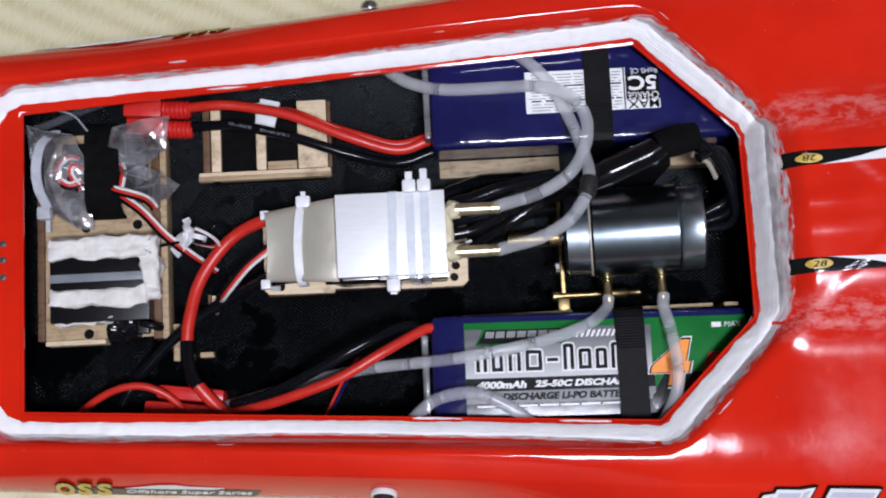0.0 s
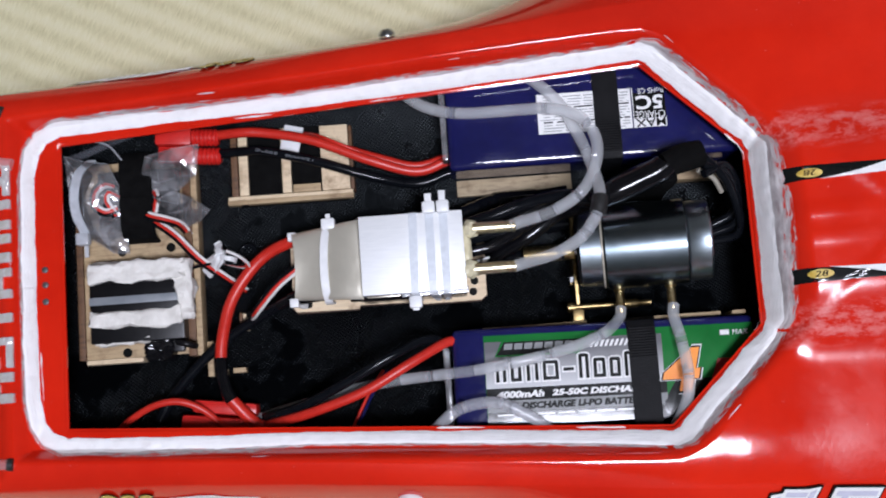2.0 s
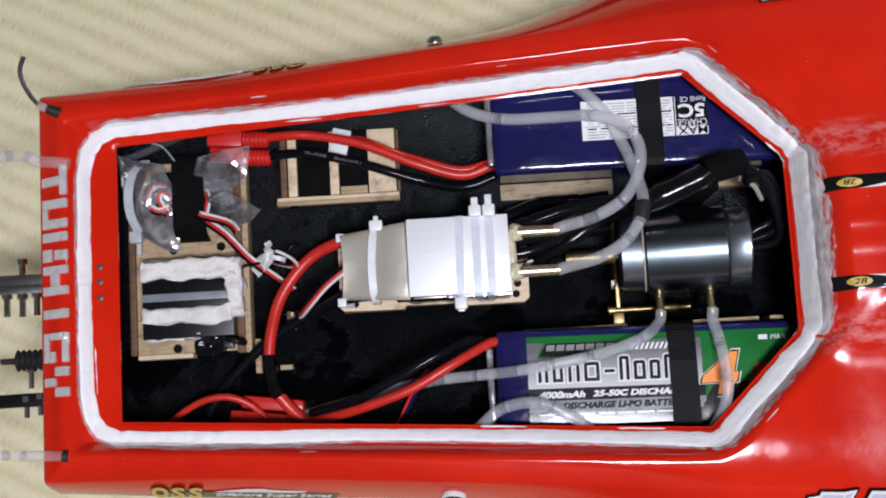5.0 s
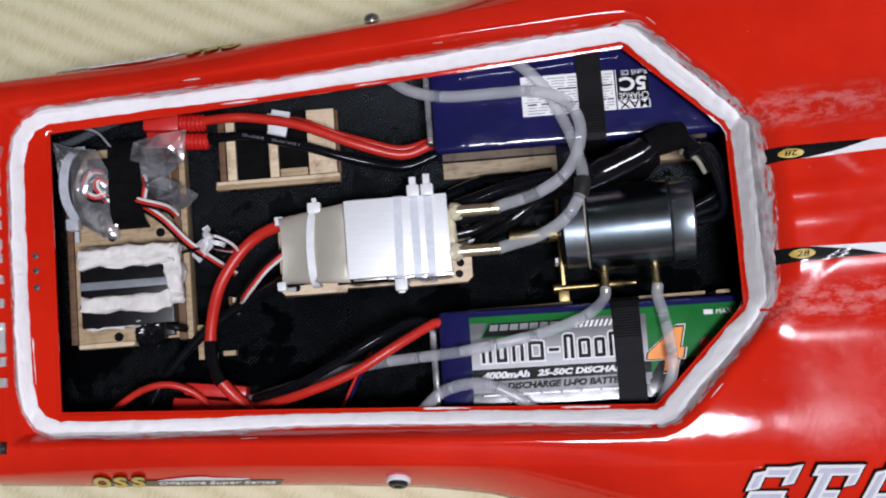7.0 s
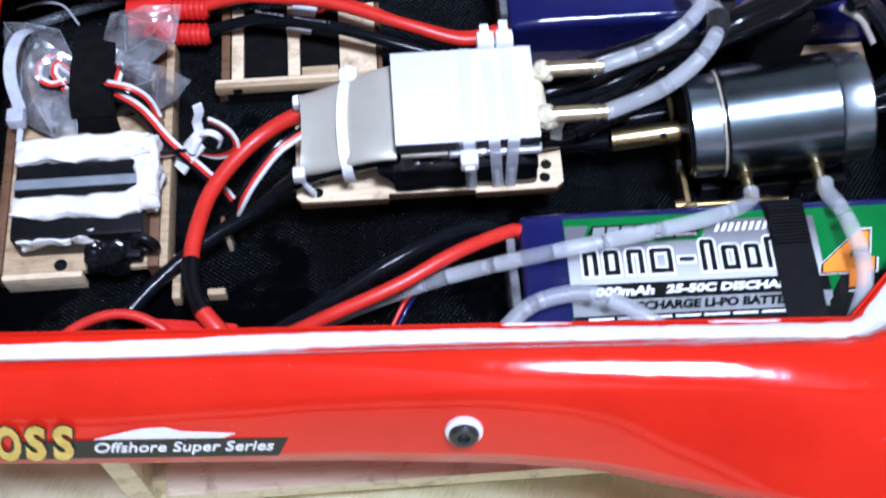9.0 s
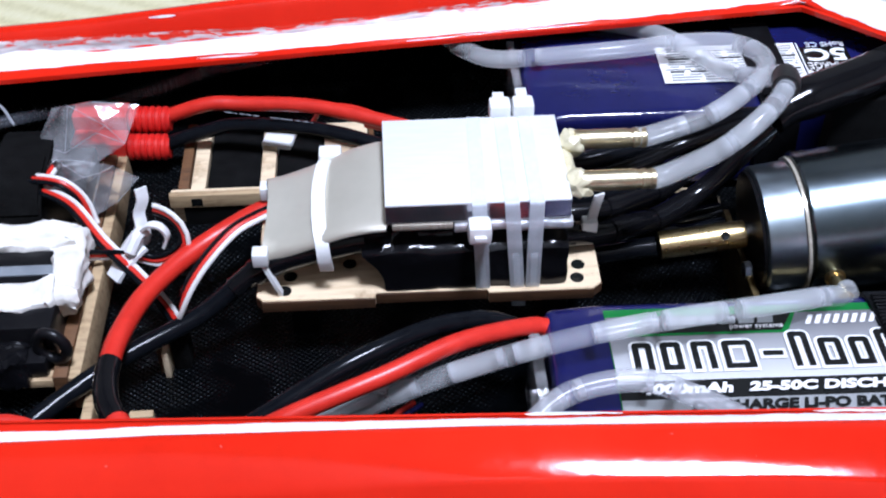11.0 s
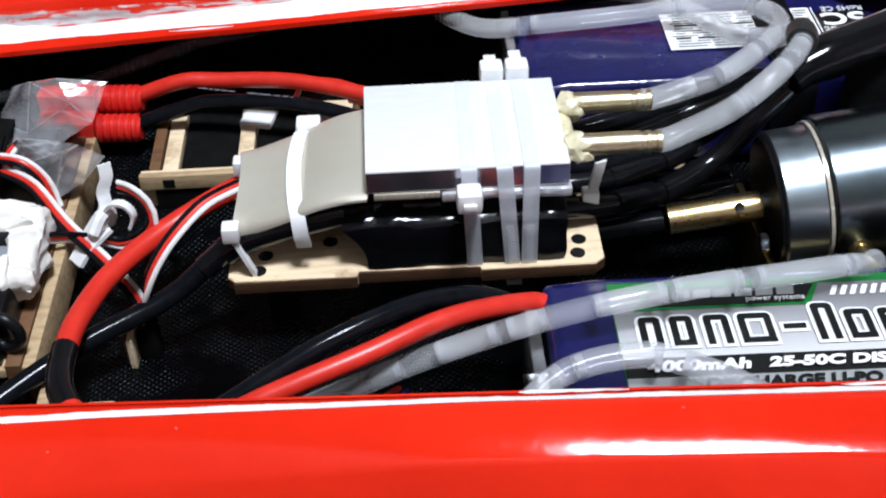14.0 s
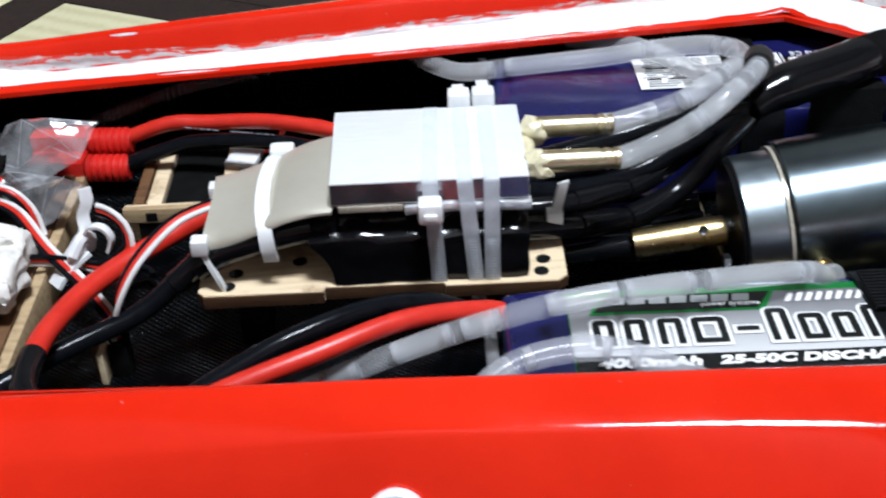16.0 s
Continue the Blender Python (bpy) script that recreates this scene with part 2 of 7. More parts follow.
def clear_film(name):
    """Thin clear film: nearly all goes through, a little haze, sharp glints."""
    m, nt, nd, ln, bs = nodes_of(name)
    tr = nd.new("ShaderNodeBsdfTransparent")
    tr.inputs[0].default_value = (0.95, 0.95, 0.96, 1)
    haze = nd.new("ShaderNodeBsdfDiffuse")
    haze.inputs[0].default_value = (0.92, 0.93, 0.96, 1)
    thin = nd.new("ShaderNodeMixShader")
    mr = nd.new("ShaderNodeMapRange")
    mr.inputs["From Min"].default_value, mr.inputs["From Max"].default_value = 0.35, 0.68
    mr.inputs["To Min"].default_value, mr.inputs["To Max"].default_value = 0.05, 0.22
    ln.new(noise_tex(nt, 90, 4), mr.inputs[0])
    ln.new(mr.outputs[0], thin.inputs[0])
    ln.new(tr.outputs[0], thin.inputs[1])
    ln.new(haze.outputs[0], thin.inputs[2])
    gl = nd.new("ShaderNodeBsdfGlossy")
    gl.inputs["Roughness"].default_value = 0.17
    fr = nd.new("ShaderNodeFresnel")
    fr.inputs[0].default_value = 1.9
    mix = nd.new("ShaderNodeMixShader")
    ln.new(fr.outputs[0], mix.inputs[0])
    ln.new(thin.outputs[0], mix.inputs[1])
    ln.new(gl.outputs[0], mix.inputs[2])
    ln.new(mix.outputs[0], nd["Material Output"].inputs["Surface"])
    return m


def tatami():
    """Woven rush: ridges about 15 mm apart, crossed by fine strands."""
    m, nt, nd, ln, bs = nodes_of("tatami_rush")
    tc = nd.new("ShaderNodeTexCoord")
    w = nd.new("ShaderNodeTexWave")
    w.bands_direction = "Y"
    w.inputs["Scale"].default_value = 21.0
    w.inputs["Distortion"].default_value = 0.8
    w.inputs["Detail"].default_value = 2.0
    w.inputs["Detail Scale"].default_value = 3.0
    ln.new(tc.outputs["Object"], w.inputs["Vector"])
    fine = noise_tex(nt, 120, 4, 0.6, (9, 1, 1))
    add = nd.new("ShaderNodeMath")
    add.operation = "MULTIPLY_ADD"
    add.inputs[1].default_value = 0.75
    ln.new(fine, add.inputs[0])
    half = nd.new("ShaderNodeMath")
    half.operation = "MULTIPLY"
    half.inputs[1].default_value = 0.22
    ln.new(w.outputs["Fac"], half.inputs[0])
    ln.new(half.outputs[0], add.inputs[2])
    ln.new(ramp(nt, add.outputs[0], [(0.25, (0.58, 0.53, 0.30)), (0.5, (0.74, 0.69, 0.43)), (0.8, (0.82, 0.78, 0.56))]), bs.inputs["Base Color"])
    bs.inputs["Roughness"].default_value = 0.6
    ln.new(bump(nt, add.outputs[0], 0.5, 0.0010), bs.inputs["Normal"])
    return m


def graded_label(name, y0, y1, first, last):
    """A label field that goes unevenly from one grey to another across the pack."""
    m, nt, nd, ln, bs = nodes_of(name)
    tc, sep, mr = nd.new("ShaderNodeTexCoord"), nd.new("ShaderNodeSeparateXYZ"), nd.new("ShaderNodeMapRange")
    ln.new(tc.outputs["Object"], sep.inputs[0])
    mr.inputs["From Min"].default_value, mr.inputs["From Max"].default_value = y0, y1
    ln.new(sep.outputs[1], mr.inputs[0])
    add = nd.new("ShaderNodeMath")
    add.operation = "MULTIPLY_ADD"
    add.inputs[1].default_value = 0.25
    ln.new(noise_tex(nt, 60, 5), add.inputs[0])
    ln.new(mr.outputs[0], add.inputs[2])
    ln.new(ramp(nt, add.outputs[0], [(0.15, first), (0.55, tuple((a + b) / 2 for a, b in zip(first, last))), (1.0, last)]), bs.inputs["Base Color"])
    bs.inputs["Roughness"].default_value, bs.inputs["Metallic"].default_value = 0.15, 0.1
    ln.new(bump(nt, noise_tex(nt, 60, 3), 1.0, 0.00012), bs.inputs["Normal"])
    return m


def glowing(name, colour, strength):
    m, nt, nd, ln, bs = nodes_of(name)
    bs.inputs["Base Color"].default_value = (0.8, 0.8, 0.8, 1)
    bs.inputs["Emission Color"].default_value = (*colour, 1)
    bs.inputs["Emission Strength"].default_value = strength
    return m


RED = red_gelcoat()
WHITE_PAINT = smeared("brushed_white_paint")
SMEAR = thinning("thin_white_smear_on_red")
WEAVE = weave_black()
PLY = plywood("birch_plywood", (0.44, 0.32, 0.18), (0.17, 0.095, 0.04))
PLY_PALE = plywood("pale_plywood", (0.70, 0.56, 0.37), (0.48, 0.33, 0.18))
BURNT = plywood("laser_burnt_plywood_edge", (0.060, 0.026, 0.009), (0.016, 0.007, 0.003))
BROWN_PLY = plywood("brown_stained_plywood", (0.13, 0.060, 0.022), (0.035, 0.015, 0.006))
STAINED = plywood("stained_plywood", (0.40, 0.31, 0.19), (0.10, 0.065, 0.035))
STAND_WOOD = plywood("raw_stand_board", (0.76, 0.67, 0.48), (0.62, 0.52, 0.34))
BLACK_PLASTIC = surface("black_plastic", (0.004, 0.004, 0.005), (0.007, 0.007, 0.008), 0.32, bump_mm=0.03, spec=0.22)
BLACK_SHRINK = surface("black_shrink_film", (0.003, 0.003, 0.004), (0.006, 0.006, 0.007), 0.13, scale=80, bump_scale=70, bump_mm=0.35, spec=0.32, rough_var=0.05)
BLACK_WIRE = surface("black_silicone_wire", (0.003, 0.0035, 0.005), (0.006, 0.007, 0.009), 0.14, bump_mm=0.02, spec=0.15, rough_var=0.05)
BLACK_CLOTH = surface("black_hook_tape", (0.0025, 0.0025, 0.0025), (0.006, 0.006, 0.006), 0.95, bump_scale=1800, bump_mm=0.3, spec=0.08)
WEBBING = surface("black_woven_webbing", (0.002, 0.002, 0.0025), (0.005, 0.005, 0.006), 0.5, bump_scale=1500, bump_mm=0.2, spec=0.12)
RED_WIRE = surface("red_silicone_wire", (0.50, 0.018, 0.010), (0.62, 0.030, 0.018), 0.36, bump_mm=0.03)
RED_PLUG = surface("red_moulded_plastic", (0.50, 0.012, 0.010), (0.62, 0.022, 0.016), 0.34, bump_mm=0.03)
WHITE_WIRE = surface("white_lead_insulation", (0.62, 0.60, 0.58), (0.74, 0.72, 0.70), 0.45, bump_mm=0.03)
NYLON = surface("white_nylon", (0.70, 0.71, 0.71), (0.80, 0.81, 0.81), 0.38, bump_mm=0.03)
ALU = surface("sanded_aluminium", (0.74, 0.755, 0.76), (0.83, 0.84, 0.84), 0.45, metal=0.22, scale=120, stretch=(1, 14, 14), bump_scale=500, bump_mm=0.02)
# Cooling plate's front face: its dark reflection is put into the colour.
ALU_SIDE = surface("polished_aluminium_dimmed", (0.26, 0.25, 0.29), (0.50, 0.49, 0.53), 0.22, metal=0.95, scale=90, bump_scale=200, bump_mm=0.1)
GUNMETAL = surface("dark_polished_jacket", (0.145, 0.180, 0.202), (0.185, 0.222, 0.245), 0.25, metal=1.0, scale=60, bump_mm=0.0, rough_var=0.04)
MOTOR_CAP = surface("turned_motor_cap", (0.38, 0.45, 0.50), (0.47, 0.54, 0.59), 0.30, metal=1.0, scale=80, bump_mm=0.0, rough_var=0.05)
BRASS = surface("brass", (0.48, 0.36, 0.16), (0.66, 0.52, 0.28), 0.30, metal=1.0, scale=240, bump_mm=0.03)
PALE_BRASS = surface("pale_nickelled_brass", (0.60, 0.50, 0.30), (0.76, 0.68, 0.48), 0.34, metal=1.0, scale=240, bump_mm=0.03)
OLD_BRASS = surface("dull_brass", (0.24, 0.17, 0.07), (0.38, 0.28, 0.13), 0.38, metal=1.0, scale=240, bump_mm=0.05)
STEEL = surface("bright_steel", (0.46, 0.47, 0.48), (0.62, 0.63, 0.64), 0.24, metal=1.0, scale=240, bump_mm=0.02)
DULL_STEEL = surface("dull_grey_steel", (0.16, 0.17, 0.18), (0.26, 0.27, 0.28), 0.34, metal=0.9, scale=240, bump_mm=0.03)
DARK_STEEL = surface("blackened_steel", (0.030, 0.031, 0.034), (0.060, 0.061, 0.065), 0.36, metal=0.6, scale=240, bump_mm=0.03)
CHROME = surface("chromed_badge", (0.80, 0.78, 0.76), (0.95, 0.94, 0.93), 0.14, metal=0.45, scale=110, bump_scale=230, bump_mm=2.2, rough_var=0.06)
CARD = surface("cream_plastic_card", (0.58, 0.55, 0.455), (0.67, 0.635, 0.535), 0.34, metal=0.45, scale=40, bump_scale=45, bump_mm=0.7, rough_var=0.04)
FOIL = surface("crinkled_bright_film", (0.62, 0.64, 0.66), (0.84, 0.85, 0.86), 0.20, metal=0.55, scale=200, bump_scale=420, bump_mm=0.5)
SHEET = surface("beige_plastic_sheet", (0.40, 0.36, 0.29), (0.50, 0.46, 0.38), 0.26, metal=0.25, scale=70, bump_scale=120, bump_mm=0.1)
GLUE = surface("yellowed_hot_glue", (0.58, 0.52, 0.33), (0.70, 0.65, 0.46), 0.3, scale=300, bump_scale=400, bump_mm=0.4)
PUTTY = surface("white_sealing_putty", (0.62, 0.60, 0.55), (0.78, 0.76, 0.71), 0.55, scale=150, bump_scale=260, bump_mm=0.9)
GREY_TAPE = surface("grey_label_strip", (0.16, 0.18, 0.20), (0.22, 0.24, 0.26), 0.4, bump_mm=0.03)
BLUE_WRAP = surface("blue_shrink_wrap", (0.007, 0.008, 0.056), (0.012, 0.013, 0.088), 0.15, scale=40, bump_scale=70, bump_mm=0.6, coat=0.1, rough_var=0.05)
LABEL_GREEN = surface("green_print", (0.008, 0.12, 0.022), (0.014, 0.17, 0.035), 0.16, metal=0.0, scale=32, bump_scale=60, bump_mm=0.12, rough_var=0.05, spec=0.4)
LABEL_SILVER = graded_label("silver_print", -0.0670, -0.0450, (0.62, 0.63, 0.64), (0.15, 0.15, 0.16))
LABEL_GREY = surface("grey_print", (0.20, 0.21, 0.21), (0.30, 0.31, 0.31), 0.16, metal=0.0, scale=32, bump_scale=60, bump_mm=0.12, rough_var=0.05, spec=0.4)
LABEL_WHITE = surface("white_print", (0.78, 0.78, 0.77), (0.86, 0.86, 0.85), 0.16, metal=0.0, scale=32, bump_scale=60, bump_mm=0.12, rough_var=0.05, spec=0.4)
LABEL_BLACK = surface("black_print", (0.004, 0.005, 0.005), (0.009, 0.010, 0.010), 0.16, metal=0.0, scale=32, bump_scale=60, bump_mm=0.12, rough_var=0.05, spec=0.4)
LABEL_ORANGE = surface("orange_print", (0.80, 0.20, 0.02), (0.90, 0.34, 0.04), 0.25, scale=60, bump_mm=0.0)
LABEL_RED = surface("dark_red_print", (0.34, 0.02, 0.02), (0.45, 0.03, 0.03), 0.25, bump_mm=0.0)
LILAC = surface("lilac_print", (0.50, 0.50, 0.60), (0.58, 0.58, 0.68), 0.3, bump_mm=0.0)
GOLD_PRINT = surface("yellow_gold_print", (0.55, 0.36, 0.05), (0.75, 0.56, 0.14), 0.4, scale=260, bump_mm=0.0)
TUBE_RUBBER = silicone("milky_silicone_tube", (0.92, 0.95, 0.97), 0.36, 0.18, 0.09)
TUBE_THIN = silicone("clear_silicone_tube", (0.80, 0.82, 0.86), 0.34, 0.24, 0.16)
TUBE_CLEAR = silicone("glassy_clear_tube", (0.34, 0.36, 0.41), 0.16, 0.10, 0.09)
NYLON_CLEAR = see_through("milky_natural_nylon", (0.84, 0.88, 0.93), 0.66, 0.25, 200, 0.08)
NYLON_RIB = see_through("thin_nylon_rib", (0.84, 0.88, 0.93), 0.16, 0.25, 200, 0.04)
TUBE_BAND = see_through("water_beads_in_tube", (0.62, 0.64, 0.68), 0.45, 0.2, 200, 0.1)
FILM = clear_film("clear_plastic_film")
TATAMI = tatami()
HERI = surface("dark_brown_cloth_border", (0.022, 0.014, 0.012), (0.036, 0.024, 0.020), 0.8, scale=300, bump_scale=1400, bump_mm=0.3, spec=0.2)
PLASTER = surface("brown_sand_plaster", (0.14, 0.135, 0.125), (0.18, 0.175, 0.16), 0.8, scale=6, bump_scale=60, bump_mm=0.3)
CEIL = surface("wooden_ceiling_board", (0.17, 0.145, 0.11), (0.23, 0.20, 0.155), 0.6, scale=5, stretch=(1, 10, 1), bump_mm=0.1)
LAMP_SHELL = glowing("lit_lamp_diffuser", (1.0, 0.99, 0.98), 1.2)
RUBBER = surface("black_rubber", (0.008, 0.008, 0.008), (0.018, 0.018, 0.018), 0.55, bump_mm=0.05)


# ---------------------------------------------------------------- mesh tools
def finish(name, bm, mat, smooth=True):
    me = bpy.data.meshes.new(name)
    bmesh.ops.recalc_face_normals(bm, faces=bm.faces[:])
    bm.to_mesh(me)
    bm.free()
    me.materials.append(mat)
    if smooth:
        me.shade_smooth()
        me.set_sharp_from_angle(angle=radians(38))
    return me


def thing(name, at, label, category, group="", kind=""):
    e = new(name)
    e.empty_display_size = 0.01
    e.location = at
    return tagged(e, label, category, group, kind)


def part(name, bm, mat, parent, label="", smooth=True):
    ob = new(name, finish(name, bm, mat, smooth))
    ob.parent = parent
    if parent.type == "EMPTY":
        ob.matrix_parent_inverse = Matrix.Translation(-parent.location)
    return tagged(ob, label)


def solo(name, bm, mat, label, category, group="", kind="", smooth=True):
    return tagged(new(name, finish(name, bm, mat, smooth)), label, category, group, kind)


def box(x0, x1, y0, y1, z0, z1, bevel=0.0006, m=None, seg=2, bm=None):
    own = bm is None
    bm = bm or bmesh.new()
    vs = [bm.verts.new((x, y, z)) for x in (x0, x1) for y in (y0, y1) for z in (z0, z1)]
    fs = [bm.faces.new([vs[i] for i in q]) for q in ((0, 1, 3, 2), (4, 6, 7, 5), (0, 4, 5, 1), (2, 3, 7, 6), (0, 2, 6, 4), (1, 5, 7, 3))]
    if bevel:
        es = list({e for f in fs for e in f.edges})
        r = bmesh.ops.bevel(bm, geom=es, offset=bevel, segments=seg, profile=0.6, affect="EDGES")
        vs = list({v for v in vs if v.is_valid} | set(r["verts"]))
    if m is not None:
        bmesh.ops.transform(bm, matrix=m, verts=vs)
    return bm


def spline(pts, step=0.003, closed=False):
    """Points along a smooth curve through pts, about step apart."""
    p = [Vector(q) for q in pts]
    n = len(p)
    out = []
    for i in range(n if closed else n - 1):
        a, b = p[i], p[(i + 1) % n]
        a0 = p[(i - 1) % n] if closed or i else a * 2 - b
        b1 = p[(i + 2) % n] if closed or i + 2 < n else b * 2 - a
        k = max(2, int((b - a).length / step))
        for j in range(k):
            t = j / k
            out.append(0.5 * ((2 * a) + (b - a0) * t + (2 * a0 - 5 * a + 4 * b - b1) * t * t + (3 * a - a0 - 3 * b + b1) * t ** 3))
    if not closed:
        out.append(p[-1])
    return out


def tube(pts, r, n=12, closed=False, bm=None, radius=None, cap=True, mark=None):
    """A round bar along pts. radius(i, count): an optional factor."""
    bm = bm or bmesh.new()
    k = len(pts)
    if mark:
        lay = bm.verts.layers.float.new(mark[0])
    tang = [((pts[(i + 1) % k] if closed else pts[min(i + 1, k - 1)]) - (pts[i - 1] if closed or i else pts[0])).normalized() for i in range(k)]
    up = Vector((0, 0, 1)) if abs(tang[0].z) < 0.9 else Vector((0, 1, 0))
    rings = []
    for i, (p, t) in enumerate(zip(pts, tang)):
        up = (up - t * up.dot(t)).normalized()
        side = t.cross(up)
        f = r * (radius(i, k) if radius else 1.0)
        rings.append([bm.verts.new(p + (up * math.cos(a) + side * math.sin(a)) * f) for a in (2 * math.pi * j / n for j in range(n))])
        if mark:
            value = mark[1](i, k)
            for v in rings[-1]:
                v[lay] = value
    for i in range(k if closed else k - 1):
        a, b = rings[i], rings[(i + 1) % k]
        for j in range(n):
            bm.faces.new((a[j], a[(j + 1) % n], b[(j + 1) % n], b[j]))
    if cap and not closed:
        bm.faces.new(rings[0])
        bm.faces.new(rings[-1][::-1])
    return bm


def lathe(profile, m=None, n=28, bm=None):
    """Turned about its own x axis: profile of (x, radius)."""
    bm = bm or bmesh.new()
    m = m or Matrix()
    rings = [[bm.verts.new(m @ Vector((x, r * math.cos(2 * math.pi * j / n), r * math.sin(2 * math.pi * j / n)))) for j in range(n)] for x, r in profile]
    for a, b in zip(rings, rings[1:]):
        for j in range(n):
            bm.faces.new((a[j], a[(j + 1) % n], b[(j + 1) % n], b[j]))
    bm.faces.new(rings[0][::-1])
    bm.faces.new(rings[-1])
    return bm


def band(pts, axis, width, thick, closed=False, bm=None):
    """A flat strip along pts, its width along axis, lying outwards of the path by its thickness."""
    bm = bm or bmesh.new()
    axis = Vector(axis).normalized()
    k = len(pts)
    rings = []
    for i, p in enumerate(pts):
        t = ((pts[(i + 1) % k] if closed else pts[min(i + 1, k - 1)]) - (pts[i - 1] if closed or i else pts[0])).normalized()
        nrm = t.cross(axis).normalized()
        w = axis * width / 2
        rings.append([bm.verts.new(q) for q in (p - w, p + w, p + w + nrm * thick, p - w + nrm * thick)])
    for i in range(k if closed else k - 1):
        a, b = rings[i], rings[(i + 1) % k]
        for j in range(4):
            bm.faces.new((a[j], a[(j + 1) % 4], b[(j + 1) % 4], b[j]))
    if not closed:
        bm.faces.new(rings[0][::-1])
        bm.faces.new(rings[-1])
    return bm


def prism(outline, z0, z1, m=None, bevel=0.0, holes=()):
    """A plate with the given outline in x and y."""
    bm = bmesh.new()
    lo = [bm.verts.new((x, y, z0)) for x, y in outline]
    hi = [bm.verts.new((x, y, z1)) for x, y in outline]
    n = len(outline)
    top = bm.faces.new(hi)
    bm.faces.new(lo[::-1])
    for i in range(n):
        bm.faces.new((lo[i], lo[(i + 1) % n], hi[(i + 1) % n], hi[i]))
    if bevel:
        bmesh.ops.bevel(bm, geom=list(top.edges), offset=bevel, segments=2, affect="EDGES")
    if m is not None:
        bm.transform(m)
    return bm


def lettering(name, text, mat, parent, m, width, height, depth=0.0002, shear=0.0, label="", bold=0.0):
    """Built-in font, fitted into width by height from its lower left corner, in the plane of m."""
    cu = bpy.data.curves.new(name, "FONT")
    cu.body, cu.extrude, cu.shear, cu.offset = text, 0.02, shear, bold
    cu.resolution_u = 3
    ob = bpy.data.objects.new(name, cu)
    scene.collection.objects.link(ob)
    dg = bpy.context.evaluated_depsgraph_get()
    me = bpy.data.meshes.new_from_object(ob.evaluated_get(dg))
    bpy.data.objects.remove(ob)
    co = np.empty(len(me.vertices) * 3)
    me.vertices.foreach_get("co", co)
    co = co.reshape(-1, 3)
    lo, hi = co.min(0), co.max(0)
    s = np.array([width, height, depth]) / np.maximum(hi - lo, 1e-9)
    co = (co - lo) * s
    co = co @ np.array(m.to_3x3()).T + np.array(m.translation)
    me.vertices.foreach_set("co", co.ravel())
    me.materials.clear()
    me.materials.append(mat)
    ob = new(name, me)
    ob.parent = parent
    if parent.type == "EMPTY":
        ob.matrix_parent_inverse = Matrix.Translation(-parent.location)
    return tagged(ob, label)


def lerp_table(table, x):
    return float(np.interp(x, [a for a, _ in table], [b for _, b in table]))


def smooth01(t):
    t = min(1.0, max(0.0, t))
    return t * t * (3 - 2 * t)


# ---------------------------------------------------------------- the room
TURN = radians(-27)
# South wall, unseen, stands close to cut bright matting from the flank's reflection.
U0, U1, V0, V1 = -1.75, 1.75, -0.88, 1.25  # the room, in the mats' own directions
mat_turn = Matrix.Rotation(TURN, 4, "Z")


def turned_box(u0, u1, v0, v1, z0, z1, bevel=0.0):
    return box(u0, u1, v0, v1, z0, z1, bevel, mat_turn)


floor = tagged(new("floor", finish("floor", turned_box(U0, U1, V0, V1, -0.08, -0.004), CEIL, False)), "straw matted floor on wooden boards", "floor", kind="structure")
MU, MV = -0.445, 0.308  # the corner of the mat that the boat stands on


def mat_piece(u0, u1, v0, v1):
    bm = box(u0, u1, v0, v1, -0.004, 0.0, 0.001)
    ob = part("tatami_mat", bm, TATAMI, floor, "woven rush mat, straw coloured")
    ob.matrix_basis = mat_turn
    return ob


def border_piece(u0, u1, v0, v1):
    ob = part("mat_border", box(u0, u1, v0, v1, -0.003, 0.0012, 0.0005), HERI, floor, "dark brown cloth border")
    ob.matrix_basis = mat_turn
    return ob


mat_piece(MU, U1, -0.56, MV)
mat_piece(MU + 0.002, U1, MV + 0.078, V1)
mat_piece(U0, MU - 0.035, V0, MV + 0.020)
mat_piece(U0, MU - 0.062, MV + 0.021, MV + 0.077)
mat_piece(U0, MU - 0.002, MV + 0.078, V1)
mat_piece(MU, U1, V0, -0.64)
border_piece(MU - 0.06, U1, MV, MV + 0.0385)
border_piece(MU - 0.06, U1, MV + 0.0395, MV + 0.078)
border_piece(MU - 0.035, MU, V0, MV - 0.0005)
border_piece(MU + 0.001, U1, -0.60, -0.56)
border_piece(MU + 0.001, U1, -0.64, -0.601)
for nm, b in (("wall_north", (U0 - 0.1, U1 + 0.1, V1, V1 + 0.1)), ("wall_south", (U0 - 0.1, U1 + 0.1, V0 - 0.1, V0)), ("wall_east", (U1, U1 + 0.1, V0, V1)), ("wall_west", (U0 - 0.1, U0, V0, V1))):
    solo(nm, turned_box(*b, -0.08, 2.4), PLASTER, "plain brown sand-plaster wall, added out of view", "wall", kind="structure", smooth=False)
solo("ceiling", turned_box(U0 - 0.1, U1 + 0.1, V0 - 0.1, V1 + 0.1, 2.4, 2.48), CEIL, "brown wooden board ceiling", "ceiling", kind="structure", smooth=False)
ceiling_lamp = thing("ceiling_light", (LAMP_AT[0], LAMP_AT[1], 2.4), "round white ceiling lamp", "lamp")
part("diffuser", lathe([(0, 0.05), (0.02, 0.24), (0.05, 0.30), (0.10, 0.31), (0.11, 0.30), (0.09, 0.05)],
                    Matrix.Translation((LAMP_AT[0], LAMP_AT[1], 2.4)) @ Matrix.Rotation(radians(90), 4, "Y")), LAMP_SHELL, ceiling_lamp)

